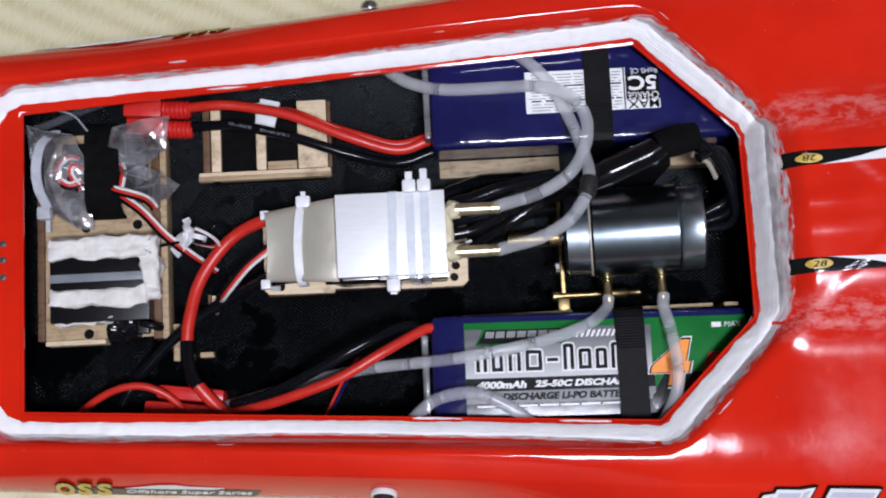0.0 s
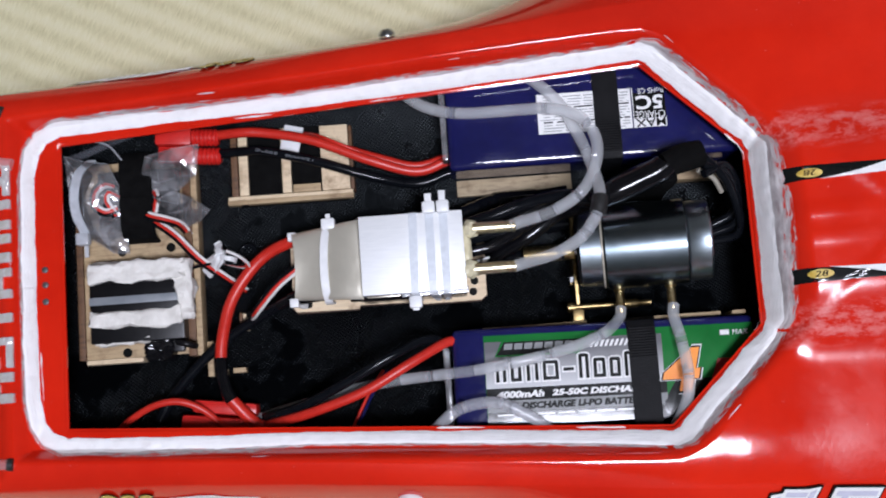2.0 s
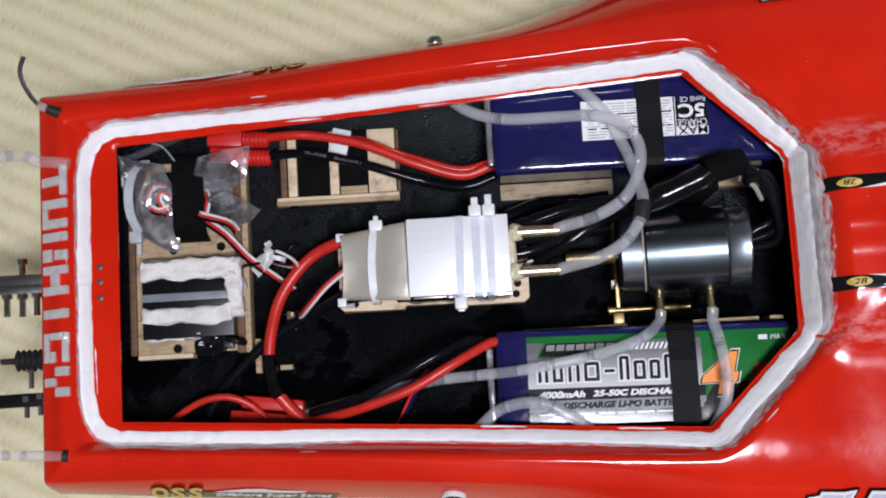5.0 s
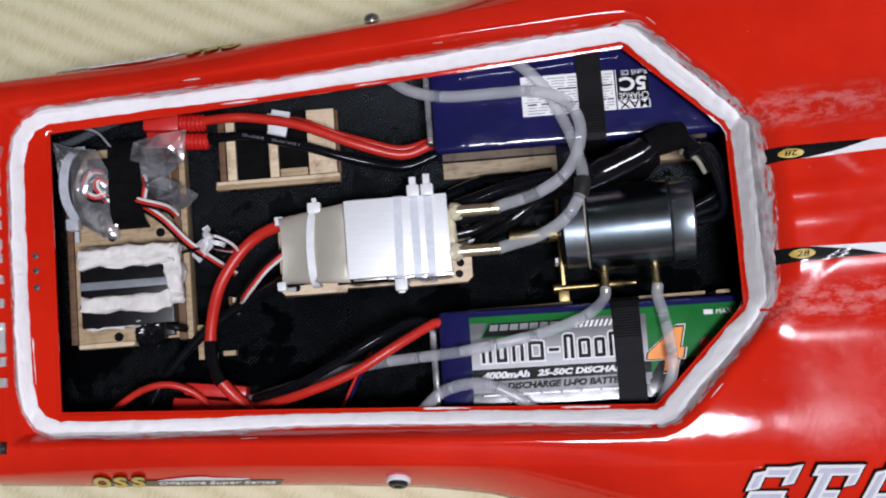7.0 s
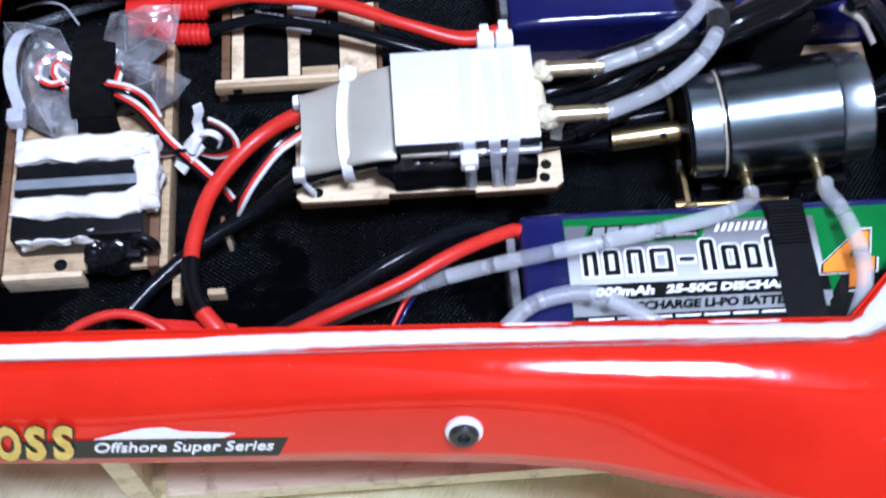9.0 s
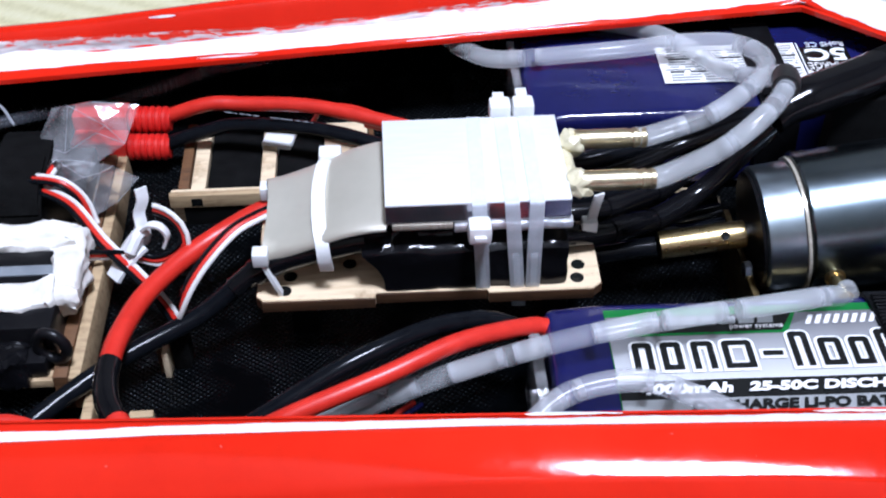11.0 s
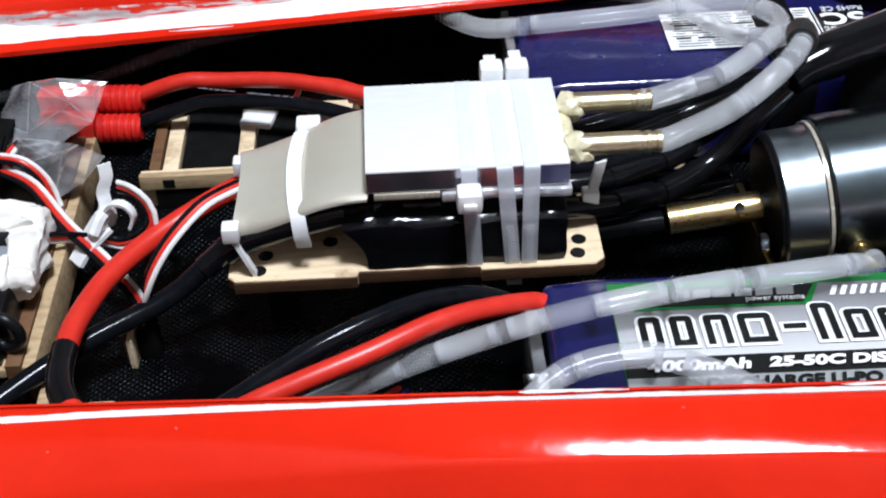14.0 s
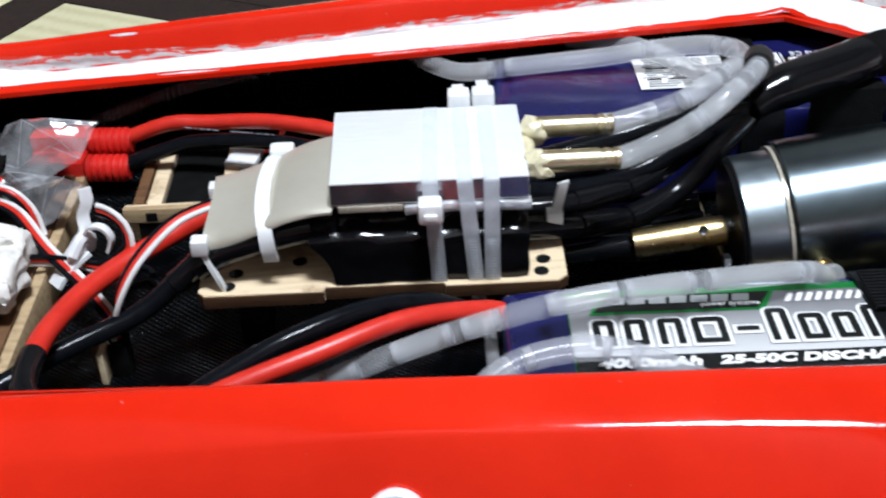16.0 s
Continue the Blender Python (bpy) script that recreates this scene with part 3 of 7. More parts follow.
# ---------------------------------------------------------------- the stand under the hull
stand = thing("boat_stand", (0, 0, 0), "raw wooden stand with a flat board, on the mat", "stand")
part("board", box(-0.150, 0.145, -0.100, 0.100, 0.018, 0.030, 0.001), STAND_WOOD, stand)
part("foot", box(-0.16, 0.15, -0.09, -0.06, 0.0, 0.018, 0.001), STAND_WOOD, stand)
part("foot", box(-0.16, 0.15, 0.06, 0.09, 0.0, 0.018, 0.001), STAND_WOOD, stand)
for cx in (-0.163, 0.152):
    half = [(0.095, 0.0), (0.095, 0.074), (0.055, 0.0655), (0.0, 0.0515)]
    out = half + [(-y, z) for y, z in half[::-1][1:]]
    out = [(y, z) for y, z in out]
    bm = prism(out, -0.005, 0.005, Matrix.Translation((cx, 0, 0)) @ Matrix(((0, 0, 1, 0), (1, 0, 0, 0), (0, 1, 0, 0), (0, 0, 0, 1))))
    part("cradle", bm, STAND_WOOD, stand)
part("bolt", lathe([(0, 0.004), (0.0006, 0.0055), (0.0025, 0.005), (0.004, 0.002)], Matrix.Translation((-0.028, -0.090, 0.030)) @ Matrix.Rotation(radians(-90), 4, "Y"), 16), DULL_STEEL, stand)

# ---------------------------------------------------------------- the boat
RIM = 0.136
BEND = [(-0.235, 0.098), (-0.15, 0.1005), (-0.10, 0.1035), (-0.034, 0.1082), (0.034, 0.1134), (0.085, 0.1188), (0.15, 0.122), (0.25, 0.125), (0.40, 0.11), (0.52, 0.07), (0.62, 0.012)]
EDGE = [(-0.235, 0.1045), (-0.15, 0.1115), (-0.07, 0.1172), (-0.02, 0.1224), (0.01, 0.1276), (0.045, 0.1385), (0.075, 0.1478), (0.12, 0.158), (0.20, 0.170), (0.35, 0.165), (0.50, 0.11), (0.62, 0.018)]
X0, X1 = -0.1975, 0.144
HATCH = [(X0, 0.071), (0.096, 0.0905), (X1, 0.0445)]


def hatch_half(x):
    return lerp_table(HATCH, min(max(x, X0), X1))


CREST = [(-0.20, 0.0095), (-0.15, 0.0105), (-0.10, 0.0129), (-0.03, 0.0141), (0.10, 0.0136)]  # height of the coaming's crest
SEAT = [(-0.20, 0.06), (-0.13, 0.10), (-0.08, 0.22), (-0.03, 0.32), (0.05, 0.42), (0.10, 0.45)]  # part of it already gained under the seal
FALL = [(-0.20, 0.0085), (-0.10, 0.0078), (-0.03, 0.0041), (0.05, 0.0034), (0.12, 0.0033)]  # drop from the crest to the bend
BROW = [(0.05, 0.015), (0.12, 0.030)]  # width over which it drops


def slope01(t, seat=0.45):
    """A gentle ramp that carries the seal, then a steeper one with a rounded top."""
    t = min(1.0, max(0.0, t))
    return seat * t / 0.56 if t < 0.56 else seat + (1 - seat) * math.sin((t - 0.56) / 0.44 * math.pi / 2)


def outside(x, y):
    """How far a place lies outside the hatch opening, to the side and ahead; and astern."""
    a = abs(y)
    best = -9.0
    for (xa, ya), (xb, yb) in zip(HATCH, HATCH[1:]):
        dx, dy = xb - xa, yb - ya
        k = math.hypot(dx, dy)
        off = ((a - ya) * dx - (x - xa) * dy) / k
        blend = max(0.0, 0.010 - abs(best - off)) / 0.010
        best = max(best, off) + blend * blend * 0.0025
    return best, x - X1, X0 - x


def flank01(t):
    """How far the flank has dropped from the bend to the hull's edge: steep at once, then a little fuller."""
    return 0.55 * t + 0.45 * t * t


def deck_z(x, y):
    a = abs(y)
    side, ahead, astern = outside(x, y)
    top = lerp_table(CREST, x)
    rise = top * slope01((side - 0.0006) / 0.0150, lerp_table(SEAT, x))
    aft = top * slope01((astern - 0.0130) / 0.0100)
    up = max(rise, aft) if astern <= 0.0 or side > 0.0006 else aft
    if astern > 0.0 and astern < 0.013 and side > 0.0006:
        up = rise
    b = lerp_table(BEND, x)
    brow = lerp_table(BROW, x)
    fall = lerp_table(FALL, x) * min(1.0, max(0.0, (a - b + brow) / brow)) ** 2
    stern = 0.0070 * smooth01((-0.221 - x) / 0.014)
    hump = 0.0110 * smooth01((x - 0.150) / 0.016) * (1 - smooth01((a - 0.026) / 0.040)) + max(0.0, x - 0.165) * 0.06 * (1 - smooth01((a - 0.03) / 0.06))
    front = 0.0128 * smooth01((ahead - 0.0005) / 0.0100) * (1 - smooth01((a - 0.040) / 0.020))
    up = max(up, front)
    ridge = 0.0008 * smooth01((x - 0.152) / 0.006) * (1 - 0.8 * smooth01((x - 0.168) / 0.03)) * math.exp(-((a - 0.006) / 0.0020) ** 2)
    return RIM + max(0.0, up - max(fall, stern)) + hump + ridge


boat = thing("model_boat", (0, 0, 0.0515), "glossy red model speedboat with an open hatch", "model boat")


def make_deck():
    bm = bmesh.new()
    xs = sorted(set([round(v, 5) for v in np.linspace(-0.235, X0, 19)] + [round(v, 5) for v in np.linspace(X0, 0.096, 40)] + [round(v, 5) for v in np.linspace(0.096, X1, 20)]
                    + [round(v, 5) for v in np.linspace(X1, 0.20, 36)] + [round(v, 5) for v in np.linspace(0.20, 0.62, 30)]))
    nc, ns, nd = 14, 30, 10
    grid = {}
    for i, x in enumerate(xs):
        b, e = lerp_table(BEND, x), lerp_table(EDGE, x)
        c = min(hatch_half(x), b * 0.6 if x > 0.3 else 9)
        for s in (-1, 1):
            for j in range(nc + 1):
                if x <= X0 or x >= X1:
                    y = s * c * j / nc
                    if s == -1 and j == 0:
                        continue
                    grid[i, s * j] = bm.verts.new((x, y, deck_z(x, y)))
            for j in range(1, ns + 1):
                y = c + (b - c) * j / ns
                grid[i, s * (nc + j)] = bm.verts.new((x, s * y, deck_z(x, y)))
            if (i, s * nc) not in grid:
                grid[i, s * nc] = bm.verts.new((x, s * c, deck_z(x, c)))
            zb = deck_z(x, b)
            for j in range(1, nd + 1):
                t = (j / nd) ** 1.4
                grid[i, s * (nc + ns + j)] = bm.verts.new((x, s * (b + (e - b) * t), zb - (zb - 0.1135) * flank01(t)))
    tot = nc + ns + nd
    for i in range(len(xs) - 1):
        for j in range(-tot, tot):
            q = [(i, j), (i + 1, j), (i + 1, j + 1), (i, j + 1)]
            if all(k in grid for k in q):
                if X0 <= xs[i] and xs[i + 1] <= X1 and -nc <= j < nc:
                    continue
                bm.faces.new([grid[k] for k in q])
    return bm


deck = part("deck", make_deck(), RED, boat, "glossy red moulded deck")
sol = deck.modifiers.new("thickness", "SOLIDIFY")
sol.thickness, sol.offset = 0.0016, -1.0
if sum(p.normal.z for p in deck.data.polygons) < 0:
    deck.data.flip_normals()


def make_hull():
    bm = bmesh.new()
    xs = np.linspace(-0.235, 0.62, 46)
    rows = []
    for x in xs:
        e = lerp_table(EDGE, x)
        k = smooth01((x - 0.30) / 0.32) * 0.05
        sec = [(e - 0.0006, 0.1134), (e - 0.0010, 0.1115), (e - 0.0035, 0.106), (e * 0.86, 0.082 + k * 0.5), (e * 0.5, 0.066 + k * 0.8), (0.0, 0.0517 + k)]
        rows.append([bm.verts.new((x, y, z)) for y, z in sec] + [bm.verts.new((x, -y, z)) for y, z in sec[::-1][1:]])
    for a, b in zip(rows, rows[1:]):
        for j in range(len(a) - 1):
            bm.faces.new((a[j], a[j + 1], b[j + 1], b[j]))
    return bm


part("hull", make_hull(), RED, boat)


def make_transom():
    bm = bmesh.new()
    e, b = lerp_table(EDGE, -0.235), lerp_table(BEND, -0.235)
    out = [(b, RIM - 0.0005), ((b + e) / 2, 0.128), (e, 0.1135), (e - 0.002, 0.106), (e * 0.86, 0.082), (e * 0.5, 0.066), (0, 0.0518)]
    out = out + [(-y, z) for y, z in out[::-1][1:]]
    fr = [bm.verts.new((-0.2352, y, z)) for y, z in out]
    bk = [bm.verts.new((-0.2315, y, z)) for y, z in out]
    bm.faces.new(fr)
    bm.faces.new(bk[::-1])
    for i in range(len(out)):
        j = (i + 1) % len(out)
        bm.faces.new((fr[i], fr[j], bk[j], bk[i]))
    return bm


part("transom", make_transom(), RED, boat)


def make_inside():
    bm = bmesh.new()
    xs = np.linspace(-0.2312, 0.34, 60)
    rows = []
    for x in xs:
        w = lerp_table(BEND, x) - 0.002
        sec = [(w - 0.010, 0.1340), (w - 0.002, 0.122), (w - 0.002, 0.107), (w - 0.012, 0.1015), (0.060, 0.0985), (0.030, 0.0945), (0.010, 0.0915), (0.0, 0.0905)]
        full = sec + [(-y, z) for y, z in sec[::-1][1:]]
        rows.append([bm.verts.new((x, y, z + 0.0006 * noise.noise((x * 60, y * 60, 3)))) for y, z in full])
    for a, b in zip(rows, rows[1:]):
        for j in range(len(a) - 1):
            bm.faces.new((a[j], a[j + 1], b[j + 1], b[j]))
    bm.faces.new(rows[0])
    bm.faces.new(rows[-1])
    return bm


part("inner_shell", make_inside(), WEAVE, boat, "black resin-coated glass cloth lining")


def hatch_path(off=0.0):
    """The opening's outline, closed, moved outwards by off."""
    pts = [(X0, -0.071), (X0, 0.071), (0.096, 0.0905), (X1, 0.0445), (X1, -0.0445), (0.096, -0.0905)]
    n = len(pts)
    out = []
    for i in range(n):
        a, b, c = Vector(pts[i - 1]), Vector(pts[i]), Vector(pts[(i + 1) % n])
        d1, d2 = (b - a).normalized(), (c - b).normalized()
        n1, n2 = Vector((-d1.y, d1.x)), Vector((-d2.y, d2.x))
        k = (n1 + n2).normalized()
        out.append(b + k * off / max(0.3, k.dot(n1)))
    return out


def make_lip():
    bm = bmesh.new()
    rings = [(0.0, RIM + 0.0002), (-0.0010, RIM - 0.0001), (-0.0010, RIM - 0.0017), (0.0006, RIM - 0.0020)]
    loops = [[bm.verts.new((p.x, p.y, z)) for p in hatch_path(o)] for o, z in rings]
    for a, b in zip(loops, loops[1:]):
        for i in range(6):
            bm.faces.new((a[i], a[(i + 1) % 6], b[(i + 1) % 6], b[i]))
    return bm


part("hatch_lip", make_lip(), RED, boat, smooth=False)


# The white painted seal round the hatch: a low bead, brushed by hand.
def seal_path():
    """Centre line and half-width of the white bead: half of it, from the stern's middle to the bow's."""
    half = [(-0.2143, 0.0, 0.0034), (-0.2143, 0.030, 0.0034), (-0.2140, 0.055, 0.0036), (-0.2120, 0.068, 0.0042), (-0.2075, 0.0755, 0.0048), (-0.198, 0.0797, 0.0042),
            (-0.15, 0.0817, 0.0037), (-0.08, 0.0845, 0.0037), (0.0, 0.0898, 0.0040), (0.060, 0.0943, 0.0041), (0.0955, 0.0972, 0.0043), (0.1015, 0.0950, 0.0046), (0.110, 0.0865, 0.0048),
            (0.130, 0.0670, 0.0048), (0.1465, 0.0500, 0.0048), (0.1500, 0.0430, 0.0046), (0.1497, 0.020, 0.0043), (0.1500, 0.0, 0.0042)]
    return half + [(x, -y, w) for x, y, w in half[::-1][1:-1]]


SEAL = seal_path()


def resampled(path, step):
    out = []
    n = len(path)
    for i in range(n):
        a, b = path[i], path[(i + 1) % n]
        k = max(1, int(math.dist(a[:2], b[:2]) / step))
        for j in range(k):
            out.append(tuple(a[c] + (b[c] - a[c]) * j / k for c in range(3)))
    return out


def make_seal(inner, outer, lift, rough, seed, gate=None):
    """A ribbon along the bead, from inner to outer of its half-width, with a ragged edge."""
    pts = resampled(SEAL, 0.0010)
    n = len(pts)
    bm = bmesh.new()
    lay, run = bm.verts.layers.float.new("spread"), bm.verts.layers.float.new("along")
    cols = 8
    rows = []
    for i, (x, y, w) in enumerate(pts):
        a, b = pts[i - 3], pts[(i + 3) % n]
        d = Vector((b[0] - a[0], b[1] - a[1])).normalized()
        nr = Vector((-d.y, d.x))
        s = i * 0.0010
        wob1 = noise.noise((s * 45, seed, 1)) + 0.6 * noise.noise((s * 160, seed, 2)) + 0.25 * noise.noise((s * 520, seed, 3))
        wob0 = noise.noise((s * 45, seed, 5)) + 0.7 * noise.noise((s * 160, seed, 6)) + 0.25 * noise.noise((s * 520, seed, 7))
        e1 = (outer(x, y) if callable(outer) else outer) + rough * wob1
        e0 = (inner(x, y) if callable(inner) else inner) + rough * wob0
        if gate:
            k = min(1.0, max(0.0, gate(s) * 7))
            mid = (e0 + e1) / 2
            e0, e1 = mid + (e0 - mid) * k, mid + (e1 - mid) * k
        e1 = max(e1, e0 + 0.01)
        row = []
        for j in range(cols + 1):
            t = j / cols
            q = Vector((x, y)) + nr * w * (e0 + (e1 - e0) * t)
            h = lift * (1 + 0.9 * smooth01((x - 0.130) / 0.015)) * (1 - abs(2 * t - 1) ** (4 - 1.6 * smooth01((x - 0.130) / 0.015))) * (0.75 + 0.5 * noise.noise((q.x * 220, q.y * 220, seed)))
            v = bm.verts.new((q.x, q.y, deck_z(q.x, q.y) + 0.0002 + h))
            v[lay], v[run] = t, s
            row.append(v)
        rows.append(row)
    for i in range(n):
        if gate and not (gate(i * 0.0010) > 0 and gate((i + 1) * 0.0010) > 0):
            continue
        a, b = rows[i], rows[(i + 1) % n]
        for j in range(cols):
            bm.faces.new((a[j], a[j + 1], b[j + 1], b[j]))
    loose = [v for v in bm.verts if not v.link_faces]
    bmesh.ops.delete(bm, geom=loose, context="VERTS")
    return bm


def front_reach(x, y):
    """How far the smeared paint reaches outwards: a hair along the sides, wide on the front slope."""
    along = smooth01((x + 0.19) / 0.03) * (1 - smooth01((x - 0.02) / 0.06))
    return 0.82 + (0.22 if y > 0 else 0.40 - 0.56 * smooth01((x + 0.115) / 0.04)) * along + 0.34 * smooth01((x - 0.090) / 0.018) + 1.10 * smooth01((x - 0.136) / 0.010) * max(0.0, 1 - (y / 0.050) ** 2)


part("hatch_seal", make_seal(lambda x, y: -1.15 + 0.22 * smooth01((x - 0.136) / 0.010), lambda x, y: 0.52 - 0.06 * smooth01((x - 0.092) / 0.015) - (0.14 * smooth01((x + 0.11) / 0.04) * (1 - smooth01((x - 0.06) / 0.03)) if y < 0 else 0.0), 0.0009, 0.15, 7), WHITE_PAINT, boat, "hand-brushed white paint bead round the hatch")
part("paint_smear", make_seal(0.10, front_reach, 0.00010, 0.06, 21), SMEAR, boat, "thin smeared edge of the white paint, grey on the front slope")
for args in ((-1.58, -1.40, 0.00010, 0.14, 33, lambda s: noise.noise((s * 30, 2, 9)) - 0.18), (1.62, 1.74, 0.00010, 0.10, 47, lambda s: noise.noise((s * 40, 5, 4)) - 0.40)):
    tagged(part("paint_streak", make_seal(*args), WHITE_PAINT, boat), "broken brush streaks beside the bead", kind="stuff")

screw_mesh = finish("screw", lathe([(0, 0.0012), (0.0002, 0.0017), (0.0007, 0.0015), (0.0008, 0.0007), (0.0003, 0.0006)], Matrix.Rotation(radians(-90), 4, "Y"), 14), DULL_STEEL)
for y in (0.0084, 0.0009, -0.0074):
    ob = new("screw", screw_mesh)
    ob.location, ob.parent = (-0.2060, y, deck_z(-0.206, y)), boat
    ob.matrix_parent_inverse = Matrix.Translation(-boat.location)


def side_point(x, t):
    b, e = lerp_table(BEND, x), lerp_table(EDGE, x)
    zb = deck_z(x, b)
    t = t ** 0.9
    return b + (e - b) * t, zb - (zb - 0.1135) * flank01(t)


def side_frame(x, t, s):
    """A frame on the boat's flank, x along the boat as read from outside, y up the flank, z outwards."""
    y0, z0 = side_point(x, t - 0.1)
    y1, z1 = side_point(x, t + 0.1)
    yp, zp = side_point(x, t)
    xa, _ = side_point(x + 0.01, t)
    xb, _ = side_point(x - 0.01, t)
    along = Vector((0.02, s * (xa - xb), 0)).normalized() * (1 if s < 0 else -1)
    upw = Vector((0, s * (y0 - y1), z0 - z1)).normalized()
    out = along.cross(upw).normalized()
    upw = out.cross(along)
    m = Matrix((along, upw, out)).transposed().to_4x4()
    m.translation = Vector((x, s * yp, zp)) + out * 0.0003
    return m


# Flank bolts: a white washer with a dark cap screw on one side, a bright dome on the other.
m = side_frame(-0.0335, 0.53, -1) @ Matrix.Translation((0, 0, -0.0016)) @ Matrix.Rotation(radians(-90), 4, "Y")
washer = part("washer", lathe([(0, 0.0056), (0.0018, 0.0062), (0.0030, 0.0061), (0.0036, 0.0054), (0.0036, 0.0046)], m, 24), NYLON, boat, "white plastic flank washer")
part("flank_bolt", lathe([(0.0030, 0.0049), (0.0048, 0.0048), (0.0056, 0.0040), (0.0056, 0.0022), (0.0044, 0.0020), (0.0044, 0.0009), (0.0050, 0.0006)], m, 20), DARK_STEEL, washer, "dark cap screw with a hexagon socket")
m = side_frame(-0.0300, 0.62, 1) @ Matrix.Rotation(radians(-90), 4, "Y")
part("flank_bolt", lathe([(0, 0.0044), (0.0015, 0.0043), (0.0032, 0.0030), (0.0038, 0.0012)], m, 20), STEEL, boat, "bright domed flank bolt")


def flat_on(name, outline, mat, m, parent, lift=0.0, thick=0.0002, label=""):
    return part(name, prism(outline, lift, lift + thick, m), mat, parent, label, smooth=False)


def series_sticker(s):
    m = side_frame(-0.142, 0.72 if s < 0 else 0.55, s) @ Matrix.Translation((-0.001, 0.0, 0.0))
    stk = flat_on("sticker", [(-0.0400, -0.0052), (0.0490, -0.0052), (0.0530, 0.0040), (-0.0370, 0.0040)], LABEL_BLACK, m, boat, 0.0, label="black series sticker")
    flat_on("sticker_swoosh", [(-0.010, 0.0046), (-0.002, 0.0072), (0.006, 0.0096), (0.014, 0.0102), (0.019, 0.0080), (0.028, 0.0074), (0.036, 0.0066), (0.032, 0.0046)], LABEL_WHITE, m, stk, 0.0001)
    lettering("sticker_wording", "Offshore Super Series", LABEL_WHITE, stk, m @ Matrix.Translation((-0.0105, -0.0036, 0.0003)), 0.0585, 0.0066, 0.0002, 0.30, bold=0.01)
    for k, text in enumerate("OSS"):
        x = -0.0425 + k * 0.0090
        lettering("initial_edge", text, LABEL_BLACK, stk, m @ Matrix.Translation((x - 0.0006, -0.0062, 0.00025)), 0.0100, 0.0192, 0.0002, 0.30, bold=0.085)
        lettering("initial", text, GOLD_PRINT, stk, m @ Matrix.Translation((x, -0.0055, 0.00055)), 0.0088, 0.0178, 0.0002, 0.30, bold=0.045, label="gold initial of the series")


series_sticker(-1)
series_sticker(1)

# Black darts with a small gold oval, and white flashes, on the foredeck.
for s in (-1, 1):
    cy = s * 0.0242
    pts = [(0.1560, s * 0.0208), (0.1560, s * 0.0281), (0.2060, s * 0.0276), (0.1900, s * 0.0238), (0.1740, s * 0.0214)]

    def draped(outline, lift, sub=10):
        bm = bmesh.new()
        vs = [bm.verts.new((x, y, 0)) for x, y in outline]
        bm.faces.new(vs)
        bmesh.ops.triangulate(bm, faces=bm.faces[:])
        bmesh.ops.subdivide_edges(bm, edges=bm.edges[:], cuts=sub, use_grid_fill=True)
        for v in bm.verts:
            v.co.z = deck_z(v.co.x, v.co.y) + lift
        return bm

    dart = part("deck_dart", draped(pts, 0.0003), LABEL_BLACK, boat, "black dart decal with a small oval")
    part("deck_flash", draped([(0.1710, s * 0.0211), (0.1740, s * 0.0214), (0.1900, s * 0.0238), (0.2060, s * 0.0276), (0.34, s * 0.0300), (0.34, s * 0.0240), (0.2180, s * 0.0226)], 0.00035), LABEL_WHITE, boat)
    oval = [(0.1675 + 0.0060 * math.cos(a), cy + 0.0022 * math.sin(a)) for a in (i * math.pi / 10 for i in range(20))]
    part("oval_mark", draped(oval, 0.0007, 4), GOLD_PRINT, dart, "gold oval with a number")
    mm = Matrix.Translation((0.1675, cy, deck_z(0.1675, cy) + 0.0012)) @ Matrix.Rotation(math.pi if s > 0 else 0, 4, "Z") @ Matrix.Rotation(radians(-4 if s < 0 else 4), 4, "Y") @ Matrix.Translation((-0.0032, -0.0014, 0))
    lettering("oval_number", "28", LABEL_BLACK, dart, mm, 0.0064, 0.0028, 0.0002, 0.2)


def leaning(x0, x1, y0, y1, cut=0.0):
    """Four corners of a bar that leans with the name; cut slants its lower end."""
    return [(x0 + 0.30 * y0, y0), (x1 + 0.30 * (y0 + cut), y0 + cut), (x1 + 0.30 * y1, y1), (x0 + 0.30 * (y1 - cut), y1 - cut)]


def flank_glyph(x0, s, bars):
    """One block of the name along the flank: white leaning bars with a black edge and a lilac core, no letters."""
    m = side_frame(0.175, 0.30, s)
    for k, (a, b, low, top) in enumerate(bars):
        c = 0.0014 if top - low > 0.008 else 0.0
        g = 0.0010
        edge = flat_on("name_bar", leaning(x0 + a - g, x0 + b + g, low - g, top + g, c), LABEL_BLACK, m, boat, 0.0004 + 0.00003 * k)
        flat_on("bar_face", leaning(x0 + a, x0 + b, low, top, c), LABEL_WHITE, m, edge, 0.0008 + 0.00003 * k, label="white bar of the name on the flank")
        g = min(b - a, top - low) * 0.28
        flat_on("bar_core", leaning(x0 + a + g, x0 + b - g, low + g, top - g, c), LILAC, m, edge, 0.0012 + 0.00003 * k, label="lilac core of the white bar")


